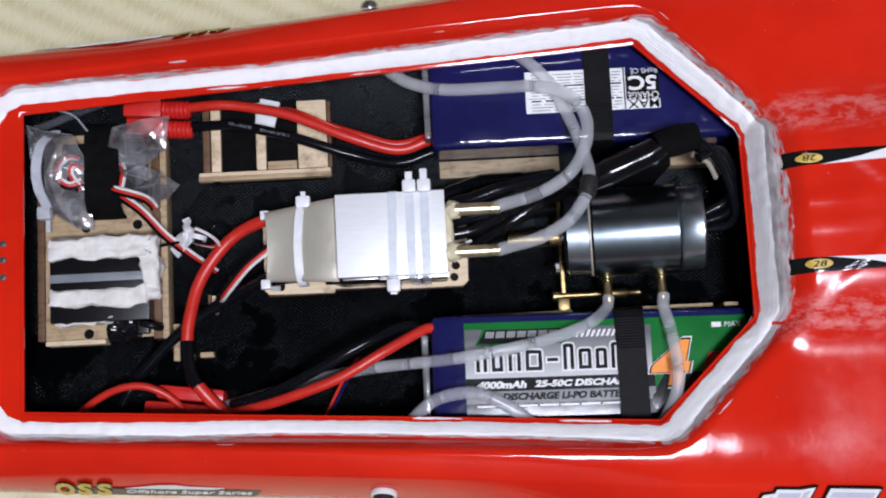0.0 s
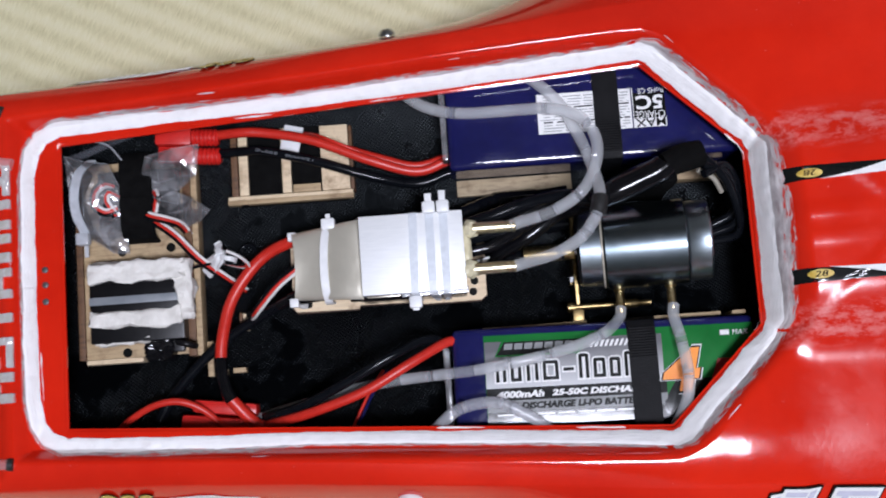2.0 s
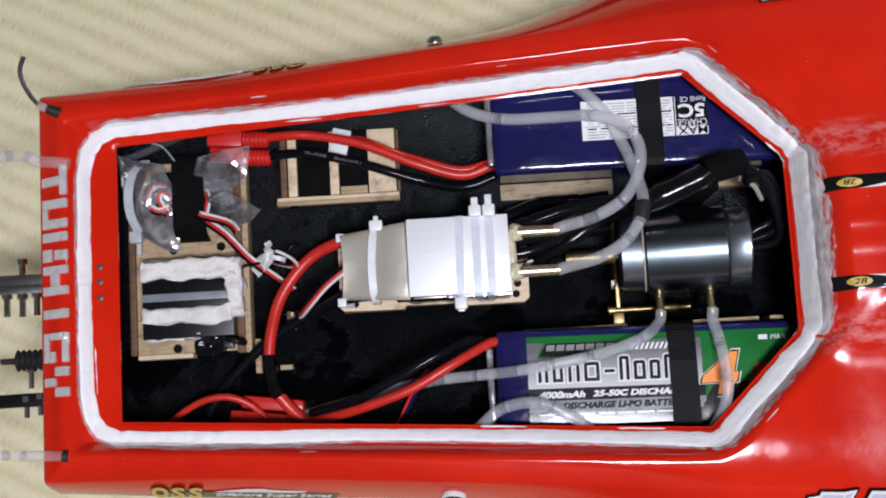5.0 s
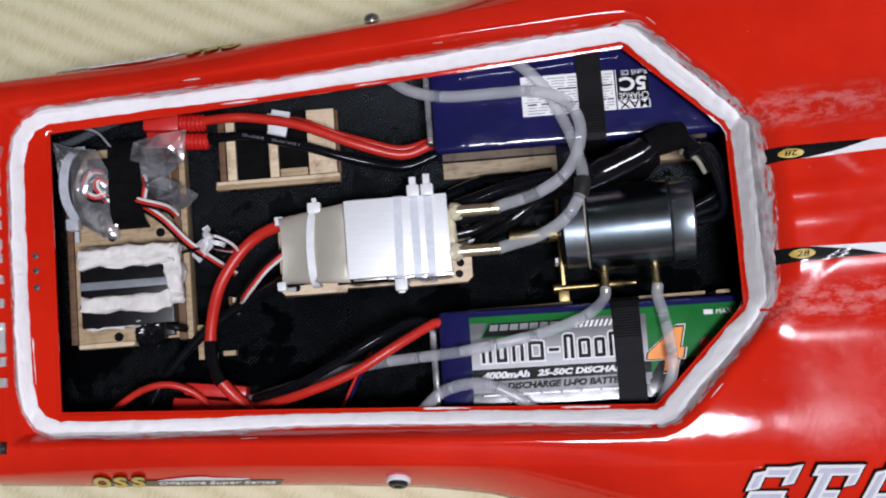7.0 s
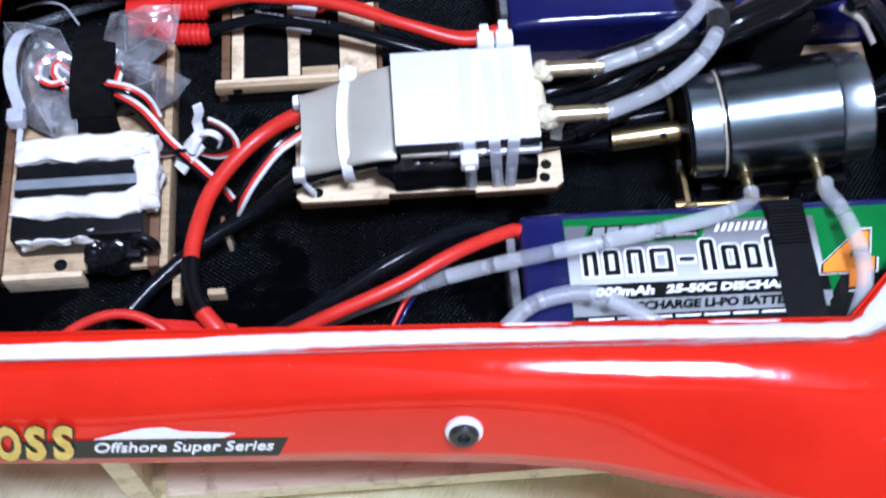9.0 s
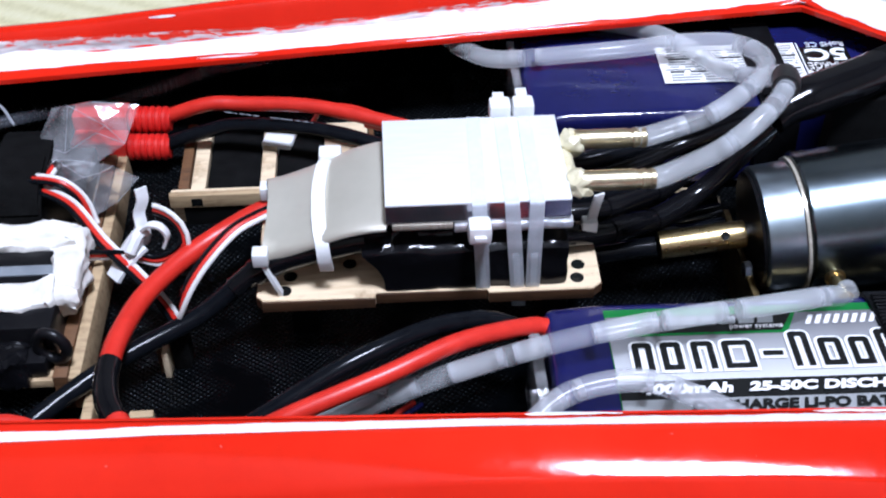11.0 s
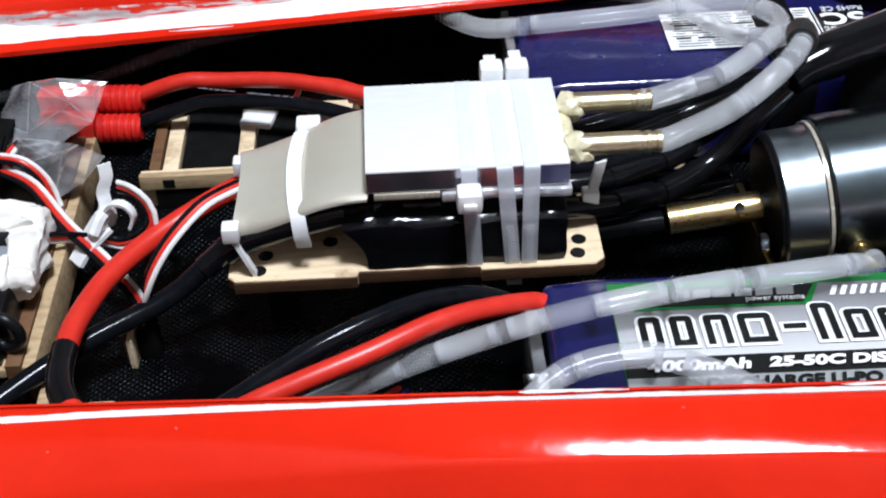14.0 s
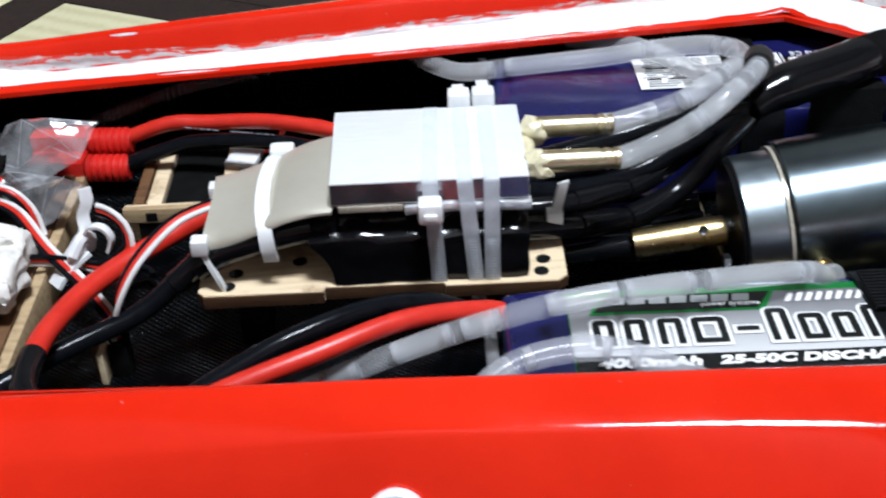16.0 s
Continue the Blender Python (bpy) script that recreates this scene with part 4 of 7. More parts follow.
HOOK = ((0.0, 0.0062, 0.0010, 0.0130), (0.0050, 0.0180, 0.0092, 0.0150), (0.0160, 0.0215, 0.0040, 0.0165), (0.0020, 0.0200, -0.0050, 0.0010), (0.0150, 0.0215, -0.0150, -0.0030), (-0.0010, 0.0170, -0.0175, -0.0115))
COMB = ((0.0030, 0.0095, -0.0170, 0.0145), (0.0000, 0.0225, 0.0098, 0.0160), (0.0175, 0.0225, 0.0030, 0.0120), (0.0080, 0.0170, -0.0040, 0.0012), (0.0000, 0.0225, -0.0180, -0.0120), (0.0175, 0.0230, -0.0140, -0.0060))
ARCH = ((0.0010, 0.0070, -0.0175, 0.0130), (0.0050, 0.0200, 0.0095, 0.0155), (0.0160, 0.0225, -0.0175, 0.0130), (0.0060, 0.0180, -0.0060, -0.0010))
for s in (-1, 1):
    for k, bars in enumerate((HOOK, COMB, ARCH)):
        flank_glyph(-0.0425 + k * 0.0285, s, bars)

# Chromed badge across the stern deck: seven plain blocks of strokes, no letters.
def badge_block(y0, y1, strokes):
    for u0, u1, v0, v1 in strokes:
        bm = box(-0.2190 - 0.0145 * u1, -0.2190 - 0.0145 * u0, y0 + (y1 - y0) * v0, y0 + (y1 - y0) * v1, 0, 0.0026, 0.0006)
        for v in bm.verts:
            v.co.z += deck_z(v.co.x, v.co.y) - 0.0004
        part("badge_stroke", bm, CHROME, boat, "chromed raised badge stroke")


ys = np.linspace(0.0600, -0.0580, 8)
forms = [[(0.0, 0.25, 0.0, 0.9), (0.25, 1.0, 0.32, 0.60)], [(0.0, 1.0, 0.0, 0.28), (0.0, 1.0, 0.60, 0.88), (0.76, 1.0, 0.28, 0.60)], [(0.0, 1.0, 0.0, 0.28), (0.0, 0.5, 0.55, 0.85), (0.6, 1.0, 0.5, 0.88)],
         [(0.0, 1.0, 0.0, 0.26), (0.0, 1.0, 0.62, 0.88), (0.3, 0.7, 0.26, 0.62)], [(0.0, 1.0, 0.30, 0.58)], [(0.0, 0.24, 0.0, 0.88), (0.76, 1.0, 0.0, 0.88), (0.24, 0.76, 0.0, 0.22), (0.5, 0.76, 0.55, 0.88)],
         [(0.0, 0.55, 0.0, 0.28), (0.0, 0.55, 0.60, 0.88), (0.5, 1.0, 0.32, 0.58)]]
for k in range(7):
    badge_block(ys[k], ys[k + 1], forms[k])

# Drive and steering gear behind the transom.
strut = thing("drive_strut", (-0.250, 0.004, 0.112), "grey metal drive strut with bolts behind the transom", "boat fitting")
part("bar", box(-0.285, -0.2345, -0.0005, 0.0085, 0.112, 0.126, 0.0012), STEEL, strut)
part("bar", box(-0.285, -0.2345, -0.0020, 0.0025, 0.1245, 0.129, 0.001), STEEL, strut)
for bx, by in ((-0.250, 0.0105), (-0.2500, -0.0075), (-0.2425, -0.0070), (-0.258, -0.007)):
    part("bolt", lathe([(0, 0.0018), (0.009, 0.0018), (0.0092, 0.0030), (0.012, 0.0030)], Matrix.Translation((bx, by - 0.006, 0.124)) @ Matrix.Rotation(radians(90), 4, "Z"), 6), STEEL, strut)
boot = thing("rubber_bellows", (-0.2465, -0.0358, 0.122), "black ribbed rubber boot on the steering rod", "rubber boot")
prof = []
for k in range(7):
    prof += [(-0.2545 + k * 0.0029, 0.0042 if k else 0.0024), (-0.2530 + k * 0.0029, 0.0056)]
part("bellows", lathe([(-0.262, 0.0015), (-0.2550, 0.0016)] + prof + [(-0.2350, 0.004)], Matrix.Translation((0, -0.0358, 0.122)), 20), RUBBER, boot)
rod = thing("steering_rod", (-0.255, -0.0560, 0.118), "dark steering rod with steel clevis bolts", "boat fitting")
part("bar", box(-0.285, -0.2345, -0.0595, -0.0525, 0.114, 0.121, 0.001), BLACK_PLASTIC, rod)
for bx, by in ((-0.2475, -0.0470), (-0.2500, -0.0620), (-0.2430, -0.0610)):
    part("bolt", lathe([(0, 0.0014), (0.008, 0.0014), (0.0082, 0.0026), (0.011, 0.0026)], Matrix.Translation((bx, by - 0.003, 0.119)) @ Matrix.Rotation(radians(90), 4, "Z"), 6), DULL_STEEL, rod)
aerial = thing("aerial", (-0.2330, 0.0920, RIM), "thin bent aerial wire in a black grommet", "aerial")
az = deck_z(-0.2265, 0.0893)
part("grommet", tube(spline([(-0.2225, 0.0875, az + 0.0005), (-0.2290, 0.0900, az + 0.0020)], 0.0015), 0.0030, 16, radius=lambda i, k: 1.0 - 0.25 * i / k), RUBBER, aerial)
part("sleeve", tube(spline([(-0.2288, 0.0899, az + 0.0020), (-0.2330, 0.0920, az + 0.003)], 0.0015), 0.0022, 16), TUBE_THIN, aerial)
part("wire", tube(spline([(-0.2325, 0.0918, az + 0.003), (-0.2360, 0.0960, az + 0.004), (-0.2395, 0.1030, az + 0.006), (-0.2400, 0.1090, az + 0.009), (-0.2370, 0.1150, az + 0.012)], 0.002), 0.0012, 8), DULL_STEEL, aerial)


# ---------------------------------------------------------------- inside the hatch
def floor_z(y):
    return float(np.interp(abs(y), [0, 0.01, 0.03, 0.06, 0.10], [0.0905, 0.0915, 0.0945, 0.0985, 0.1015]))


def rubber_tube(name, pts, r, mat, label, bands=(), step=0.0009, clear_from=1.0):
    """A rubber hose; bands are stretches of it, as parts of 1, that hold a slug of water."""
    t = thing(name, pts[0], label, "rubber tube")
    path = spline(pts, step)
    n = len(path)

    def wet(i, k):
        if clear_from < 1 and i / n > clear_from - 0.09:
            return min(1.0, (i / n - clear_from + 0.09) / 0.06)
        return 1.0 if any(a <= i / n <= b for a, b in bands) else 0.25 + 0.5 * noise.noise((i * step * 60, pts[0][0] * 90, 3))

    cut = min(n, int(clear_from * n))
    part("hose", tube(path[:cut], r, 16, mark=("wet", wet)), mat, t)
    if cut < n - 4:
        part("clear_section", tube(path[cut - 1:], r * 0.70, 16, mark=("wet", wet)), TUBE_CLEAR, t, "clear far end of the hose")
    for a, b in bands:
        for e in (a, b):
            i = min(n - 3, max(1, int(e * n)))
            part("water_bead", tube(path[i - 1:i + 2], r * 0.90, 14), TUBE_BAND, t, "dark edge of a slug of water")
    return t


def wire(name, pts, r, mat, label, category="wire", step=0.003, sleeves=()):
    """An insulated lead; sleeves are shrink sleeves on it, as parts of 1."""
    t = thing(name, pts[0], label, category)
    path = spline(pts, step if not sleeves else 0.0015)
    part("insulation", tube(path, r, 14), mat, t)
    for a, b in sleeves:
        i, j = int(a * (len(path) - 1)), int(b * (len(path) - 1)) + 1
        part("shrink_sleeve", tube(path[i:max(j, i + 3)], r * 1.16, 14), BLACK_SHRINK, t, "black shrink sleeve")
    return t


def ribbon_lead(pts, axis, label, r=0.00078, name="servo_lead"):
    """A flat three-strand lead: white, red and black side by side."""
    t = thing(name, pts[0], label, "wire")
    path = spline(pts, 0.002)
    n = len(path)
    for k, (nm, mat) in enumerate((("white_strand", WHITE_WIRE), ("red_strand", RED_WIRE), ("black_strand", BLACK_WIRE))):
        out = []
        for i, p in enumerate(path):
            d = (path[min(i + 1, n - 1)] - path[max(i - 1, 0)]).normalized()
            side = d.cross(Vector(axis)).normalized()
            out.append(p + side * (k - 1) * r * 1.9)
        part(nm, tube(out, r, 8), mat, t)
    return t


def round_rect(y0, y1, z0, z1, r, n=4):
    out = []
    for cy, cz, a0 in ((y1 - r, z1 - r, 0), (y0 + r, z1 - r, 90), (y0 + r, z0 + r, 180), (y1 - r, z0 + r, 270)):
        for k in range(n + 1):
            a = radians(a0 + 90 * k / n)
            out.append((cy + r * math.cos(a), cz + r * math.sin(a)))
    return out


def cable_tie(x, y0, y1, z0, z1, head, tail, lean=0.0, w=0.0040, slant=0.0, group="cable ties on the speed controller"):
    """A nylon strap round a box seen along x, with its locking head at (y, z) and a cut tail."""
    t = thing("cable_tie", (x, (y0 + y1) / 2, z0), "white nylon cable tie pulled tight", "cable tie", group)
    ring = [Vector((x + lean * (y - (y0 + y1) / 2) + slant * (z1 - z), y, z)) for y, z in round_rect(y0, y1, z0, z1, 0.0012)]
    part("strap", band(ring[::-1], (1, 0, 0), w, 0.0011, True), NYLON_CLEAR, t)
    teeth = bmesh.new()
    for k in range(14):
        z = 0.1185 + 0.0009 * k
        c = x + lean * (y0 - (y0 + y1) / 2) + slant * (z1 - z)
        box(c - 0.0011, c + 0.0011, y0 - 0.00065, y0 - 0.0003, z, z + 0.00042, 0.0001, seg=1, bm=teeth)
    part("teeth", teeth, NYLON_RIB, t, "fine cross ribs of the strap")
    hy, hz = head
    hx = x + lean * (hy - (y0 + y1) / 2)
    part("head", box(hx - w * 0.80, hx + w * 0.80, hy - 0.0030, hy + 0.0030, hz - 0.0029, hz + 0.0029, 0.0013), NYLON, t)
    ty, tz = tail
    part("tail", box(hx - w * 0.42, hx + w * 0.42, min(hy, ty), max(hy, ty), min(hz, tz) - 0.0006, max(hz, tz) + 0.0006, 0.0003), NYLON, t)
    return t


# -------- speed controller on its plywood plate
esc = thing("speed_controller", (-0.03, 0.002, 0.1145), "black speed controller under a silver cooling plate", "speed controller")
plate = thing("mounting_plate", (-0.035, 0.0, 0.1145), "pale plywood plate with drilled corners and burnt edges", "mounting plate")
ply_out = [(-0.0850, -0.0200), (-0.0535, -0.0208), (-0.0530, -0.0185), (-0.0215, -0.0190), (-0.0210, -0.0205), (0.0085, -0.0203), (0.0112, -0.0180), (0.0118, 0.0180),
           (0.0090, 0.0205), (-0.0210, 0.0205), (-0.0215, 0.0185), (-0.0530, 0.0185), (-0.0535, 0.0205), (-0.0850, 0.0200), (-0.0868, 0.0180), (-0.0868, -0.0180)]
top_ply = part("plate", prism(ply_out, 0.1138, 0.1172, bevel=0.0002), PLY_PALE, plate, smooth=False)
part("edge", prism([(x * 1.0 + (0.0002 if x > -0.035 else -0.0002), y * 1.012) for x, y in ply_out], 0.1139, 0.1168), BURNT, plate, "laser-burnt edge", smooth=False)
for b in ((-0.0852, -0.0533, -0.0210, -0.0204), (-0.0532, -0.0213, -0.0194, -0.0189), (-0.0212, 0.0088, -0.0209, -0.0204)):
    part("edge", box(*b, 0.1136, 0.1171, 0.0001), BURNT, plate, "laser-burnt edge")
for hx, hy in ((0.0045, -0.0160), (0.0055, -0.0105), (-0.0790, -0.0165), (-0.0775, -0.0105), (-0.0605, -0.0062), (0.0050, 0.0150)):
    part("hole", lathe([(0, 0.0020), (0.0004, 0.0020)], Matrix.Translation((hx, hy, 0.1170)) @ Matrix.Rotation(radians(-90), 4, "Y"), 16), LABEL_BLACK, top_ply, "dark drilled hole")
for px, py in ((-0.075, 0.0), (0.0, 0.0)):
    part("post", box(px - 0.004, px + 0.004, py - 0.008, py + 0.008, 0.0898, 0.1139, 0.0004), BLACK_PLASTIC, plate, "black painted post")
body = box(-0.0505, 0.0010, -0.0164, 0.0208, 0.1172, 0.1412, 0.0014)
bmesh.ops.subdivide_edges(body, edges=[e for e in body.edges if e.calc_length() > 0.02], cuts=23, use_grid_fill=True)
for v in body.verts:
    if v.co.y < -0.012:
        back = smooth01((v.co.z - 0.1308 - 0.0010 * noise.noise((v.co.x * 150, 4, 1))) / 0.0036)
        v.co.y = -0.0182 + 0.0052 * back
        v.co.y += 0.0010 * back * noise.noise((v.co.x * 190, v.co.z * 120, 1))
    if v.co.x < -0.045 and v.co.z < 0.1315:
        v.co.x -= 0.0065 * max(0.0, (v.co.z - 0.1180) / 0.0135) ** 2
    v.co += Vector((noise.noise(v.co * 160), noise.noise(v.co * 160 + Vector((7, 0, 0))), noise.noise(v.co * 160 + Vector((0, 9, 0))))) * 0.0005
part("body", body, BLACK_SHRINK, esc, "black shrink-wrapped circuit body")
cooling = part("cooling_plate", box(-0.0495, 0.0010, -0.0174, 0.0212, 0.1414, 0.1480, 0.0003), ALU, esc, "sanded aluminium cooling plate")
# Thin facing in the dimmed metal, for the dark deck mirrored there.
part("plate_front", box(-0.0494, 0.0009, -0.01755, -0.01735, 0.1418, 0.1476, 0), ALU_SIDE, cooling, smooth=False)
rim = box(-0.0310, 0.0018, -0.0186, -0.0150, 0.1385, 0.1412, 0.0008)
bmesh.ops.subdivide_edges(rim, edges=[e for e in rim.edges if e.calc_length() > 0.02], cuts=26)
for v in rim.verts:
    v.co += Vector((0, 0.0007 * noise.noise((v.co.x * 260, 2, 5)), 0.0009 * noise.noise((v.co.x * 130, 8, v.co.y * 90))))
part("foil_rim", rim, FOIL, esc, "bright crinkled rim under the plate")
part("pad", box(-0.0478, -0.0312, -0.0180, -0.0150, 0.1394, 0.1413, 0.0004), SHEET, esc, "grey-beige pad under the plate")
bm = bmesh.new()
nx, ny = 14, 18
rows = []
for i in range(nx + 1):
    u = i / nx
    x = -0.0840 + 0.0350 * u
    row = []
    for j in range(ny + 1):
        v = j / ny * 2 - 1
        half = 0.0168 + 0.0030 * u
        y = 0.0015 + half * math.sin(v * math.pi / 2 * 0.96)
        crown = 0.1342 + 0.0078 * smooth01(u * 1.05)
        z = crown - (0.0055 - 0.0040 * u) * (abs(v) ** 3.0) + 0.0004 * noise.noise((x * 90, y * 90, 4))
        row.append(bm.verts.new((x + 0.0010 * math.cos(v * 2.2), y, z)))
    rows.append(row)
for a, b in zip(rows, rows[1:]):
    for j in range(ny):
        bm.faces.new((a[j], a[j + 1], b[j + 1], b[j]))
ext = bmesh.ops.extrude_face_region(bm, geom=bm.faces[:])
for v in [g for g in ext["geom"] if isinstance(g, bmesh.types.BMVert)]:
    v.co.z -= 0.0007
part("cover_sheet", bm, CARD, esc, "bowed beige plastic sheet over the capacitors")
for cy in (0.0025, 0.0140):
    part("capacitor", lathe([(-0.0800, 0.0040), (-0.0790, 0.0062), (-0.0530, 0.0062), (-0.0515, 0.0050)], Matrix.Translation((0, cy, 0.1255)), 18), BLACK_SHRINK, esc)
part("sheath", tube(spline([(-0.0490, -0.0110, 0.1325), (-0.0600, -0.0120, 0.1312), (-0.0720, -0.0125, 0.1285), (-0.0800, -0.0130, 0.1262), (-0.0870, -0.0140, 0.1225)], 0.002), 0.0040, 14), BLACK_SHRINK, esc, "black sheath under the cover sheet")
# Made-up black block that stands for the shade below the sheet.
part("foam", box(-0.0775, -0.0480, 0.0010, 0.0165, 0.1173, 0.1300, 0.0015), BLACK_CLOTH, esc, "black filler block for the shade under the cover sheet")
part("shoulder", box(-0.0560, -0.0480, -0.0160, 0.0150, 0.1260, 0.1375, 0.0022), BLACK_SHRINK, esc)
for by, bz, bx in ((0.0119, 0.1454, 0.0020), (-0.0080, 0.1462, 0.0010)):
    part("barb", lathe([(bx + 0.0020, 0.0022), (bx + 0.0035, 0.0024), (bx + 0.0038, 0.0029), (bx + 0.0190, 0.0029), (bx + 0.0192, 0.0026), (bx + 0.0203, 0.0026), (bx + 0.0205, 0.0029), (bx + 0.0216, 0.0029),
                        (bx + 0.0218, 0.0026), (bx + 0.0228, 0.0026), (bx + 0.0230, 0.0029), (bx + 0.0242, 0.0029), (bx + 0.0246, 0.0024)], Matrix.Translation((0, by, bz)), 24), PALE_BRASS, cooling, "brass water nipple with ring grooves")
    g = bmesh.new()
    bmesh.ops.create_icosphere(g, subdivisions=3, radius=0.0044, matrix=Matrix.Translation((bx + 0.0030, by, bz - 0.0006)) @ Matrix.Diagonal((1.05, 0.98, 0.85, 1)))
    for v in g.verts:
        v.co += v.normal * (0.0013 * noise.noise(v.co * 420) + 0.0006 * noise.noise(v.co * 1300))
    part("glue_blob", g, GLUE, cooling, "yellowed blob of hot glue")
g = bmesh.new()
bmesh.ops.create_icosphere(g, subdivisions=3, radius=0.004, matrix=Matrix.Translation((0.0022, 0.0020, 0.1430)) @ Matrix.Diagonal((0.6, 2.0, 0.7, 1)))
for v in g.verts:
    v.co += v.normal * 0.0012 * noise.noise(v.co * 380)
part("glue_blob", g, GLUE, esc)

cable_tie(-0.0236, -0.0188, 0.0218, 0.1140, 0.1483, (-0.0215, 0.1415), (-0.0255, 0.1410), 0.03, slant=0.05)
cable_tie(-0.0152, -0.0189, 0.0218, 0.1090, 0.1484, (0.0232, 0.1490), (0.0300, 0.1500), 0.01, slant=0.08)
cable_tie(-0.0084, -0.0190, 0.0218, 0.1140, 0.1485, (0.0232, 0.1492), (0.0310, 0.1505), 0.01)
bow = thing("cable_tie", (-0.0663, 0.0, 0.1240), "white nylon cable tie bowed over the cover sheet", "cable tie", "cable ties on the speed controller")
part("strap", band(spline([(-0.0650, 0.0205, 0.1310), (-0.0655, 0.0200, 0.1350), (-0.0670, 0.0150, 0.1383), (-0.0682, 0.0020, 0.1392), (-0.0680, -0.0110, 0.1385), (-0.0672, -0.0172, 0.1350), (-0.0668, -0.0186, 0.1300), (-0.0664, -0.0178, 0.1255)], 0.0015), (1, 0, 0), 0.0038, -0.0011), NYLON, bow)
part("head", box(-0.0686, -0.0618, 0.0180, 0.0235, 0.1325, 0.1385, 0.0010), NYLON, bow)
part("tail", box(-0.0664, -0.0640, 0.0225, 0.0260, 0.1350, 0.1362, 0.0003), NYLON, bow)
for sy in (-1, 1):
    t = thing("cable_tie", (-0.083, sy * 0.017, 0.117), "short nylon tie through a corner hole", "cable tie", "cable ties on the speed controller")
    c = Vector((-0.0842, sy * 0.0168, 0.1310 if sy < 0 else 0.1270))
    part("strap", band(spline([(-0.0790, sy * 0.0170, 0.1160), (-0.0805, sy * 0.0178, 0.1215), c], 0.001), (0, 1, 0), 0.0024, 0.0010), NYLON, t)
    part("head", box(c.x - 0.0024, c.x + 0.0020, c.y - 0.0022, c.y + 0.0022, c.z - 0.0022, c.z + 0.0024, 0.0007), NYLON, t)

# -------- motor, coupling and bracket
slope = math.atan(0.135)
motor_m = Matrix.Translation((0.0585, 0.0010, 0.1175)) @ Matrix.Rotation(-slope, 4, "Y")
motor = thing("water_cooled_motor", (0.095, 0.001, 0.100), "polished dark grey cylindrical motor with a water jacket", "electric motor")
part("rear_cap", lathe([(0.0010, 0.0100), (0.0012, 0.0178), (0.0020, 0.0190), (0.0122, 0.0192), (0.0125, 0.0182)], motor_m, 48), MOTOR_CAP, motor, "lighter turned end cap")
part("seal_ring", lathe([(0.0120, 0.0170), (0.0124, 0.0202), (0.0133, 0.0202), (0.0137, 0.0170)], motor_m, 48), SHEET, motor, "cream sealing ring")
part("end_face", lathe([(0.0002, 0.0060), (0.0003, 0.0176), (0.0011, 0.0180)], motor_m, 40), BLACK_PLASTIC, motor, "black end plate")
jacket = part("jacket", lathe([(0.0137, 0.0180), (0.0138, 0.0208), (0.0144, 0.0214), (0.0540, 0.0214), (0.0546, 0.0208), (0.0547, 0.0180)], motor_m, 64), GUNMETAL, motor, "dark polished water jacket")
part("front_cap", lathe([(0.0545, 0.0175), (0.0550, 0.0194), (0.0558, 0.0200), (0.0655, 0.0198), (0.0664, 0.0188), (0.0664, 0.0060)], motor_m, 48), MOTOR_CAP, motor)
part("shaft", lathe([(-0.0060, 0.0025), (0.0020, 0.0025)], motor_m, 16), STEEL, motor)
for nx in (0.0195, 0.0452):
    nm = motor_m @ Matrix.Translation((nx, -0.0175, -0.0035)) @ Matrix.Rotation(radians(-90), 4, "Z") @ Matrix.Rotation(radians(-8), 4, "Y")
    part("nipple", lathe([(0, 0.0030), (0.0045, 0.0030), (0.0048, 0.0022), (0.0140, 0.0022), (0.0144, 0.0026), (0.0160, 0.0022)], nm, 18), BRASS, jacket, "brass hose nipple")
shaft_m = Matrix.Translation((0, 0, -0.0012)) @ motor_m
coupling = thing("shaft_coupling", (0.045, 0.0, 0.112), "polished brass shaft coupling with a set screw", "shaft coupling")
part("sleeve", lathe([(-0.0268, 0.0030), (-0.0266, 0.0042), (-0.0012, 0.0042), (-0.0010, 0.0032)], shaft_m, 32), BRASS, coupling)
part("set_screw", lathe([(0, 0.0013), (0.0006, 0.0013), (0.0005, 0.0006)], shaft_m @ Matrix.Translation((-0.0075, -0.0029, 0.0029)) @ Matrix.Rotation(radians(45), 4, "X") @ Matrix.Rotation(radians(-90), 4, "Y"), 14), LABEL_BLACK, coupling)
part("drive_shaft", lathe([(-0.085, 0.0030), (-0.028, 0.0030)], shaft_m, 16), BLACK_WIRE, coupling, "black sleeved drive shaft")
bracket = thing("motor_bracket", (0.060, -0.02, 0.0935), "brass motor bracket with a long screw", "bracket")
part("plate", box(0.0570, 0.0590, -0.0300, 0.0220, 0.0905, 0.1080, 0.0004), OLD_BRASS, bracket)
part("foot", box(0.0545, 0.0600, -0.0345, -0.0285, 0.0945, 0.1125, 0.0006), OLD_BRASS, bracket)
part("rod", lathe([(0.0520, 0.0018), (0.0525, 0.0026), (0.0560, 0.0026), (0.0562, 0.0014), (0.0800, 0.0014), (0.0802, 0.0022), (0.0880, 0.0022), (0.0890, 0.0014), (0.0950, 0.0014)], Matrix.Translation((0, -0.0270, 0.1085)), 14), OLD_BRASS, bracket)
part("bolt", lathe([(0, 0.0020), (0.0005, 0.0026), (0.0022, 0.0026), (0.0025, 0.0014)], Matrix.Translation((0.0560, -0.0135, 0.1150)) @ Matrix.Rotation(radians(180), 4, "Z"), 6), STEEL, bracket)
part("cradle", box(0.066, 0.122, -0.016, 0.018, 0.0900, 0.1005, 0.0006), BLACK_PLASTIC, bracket)


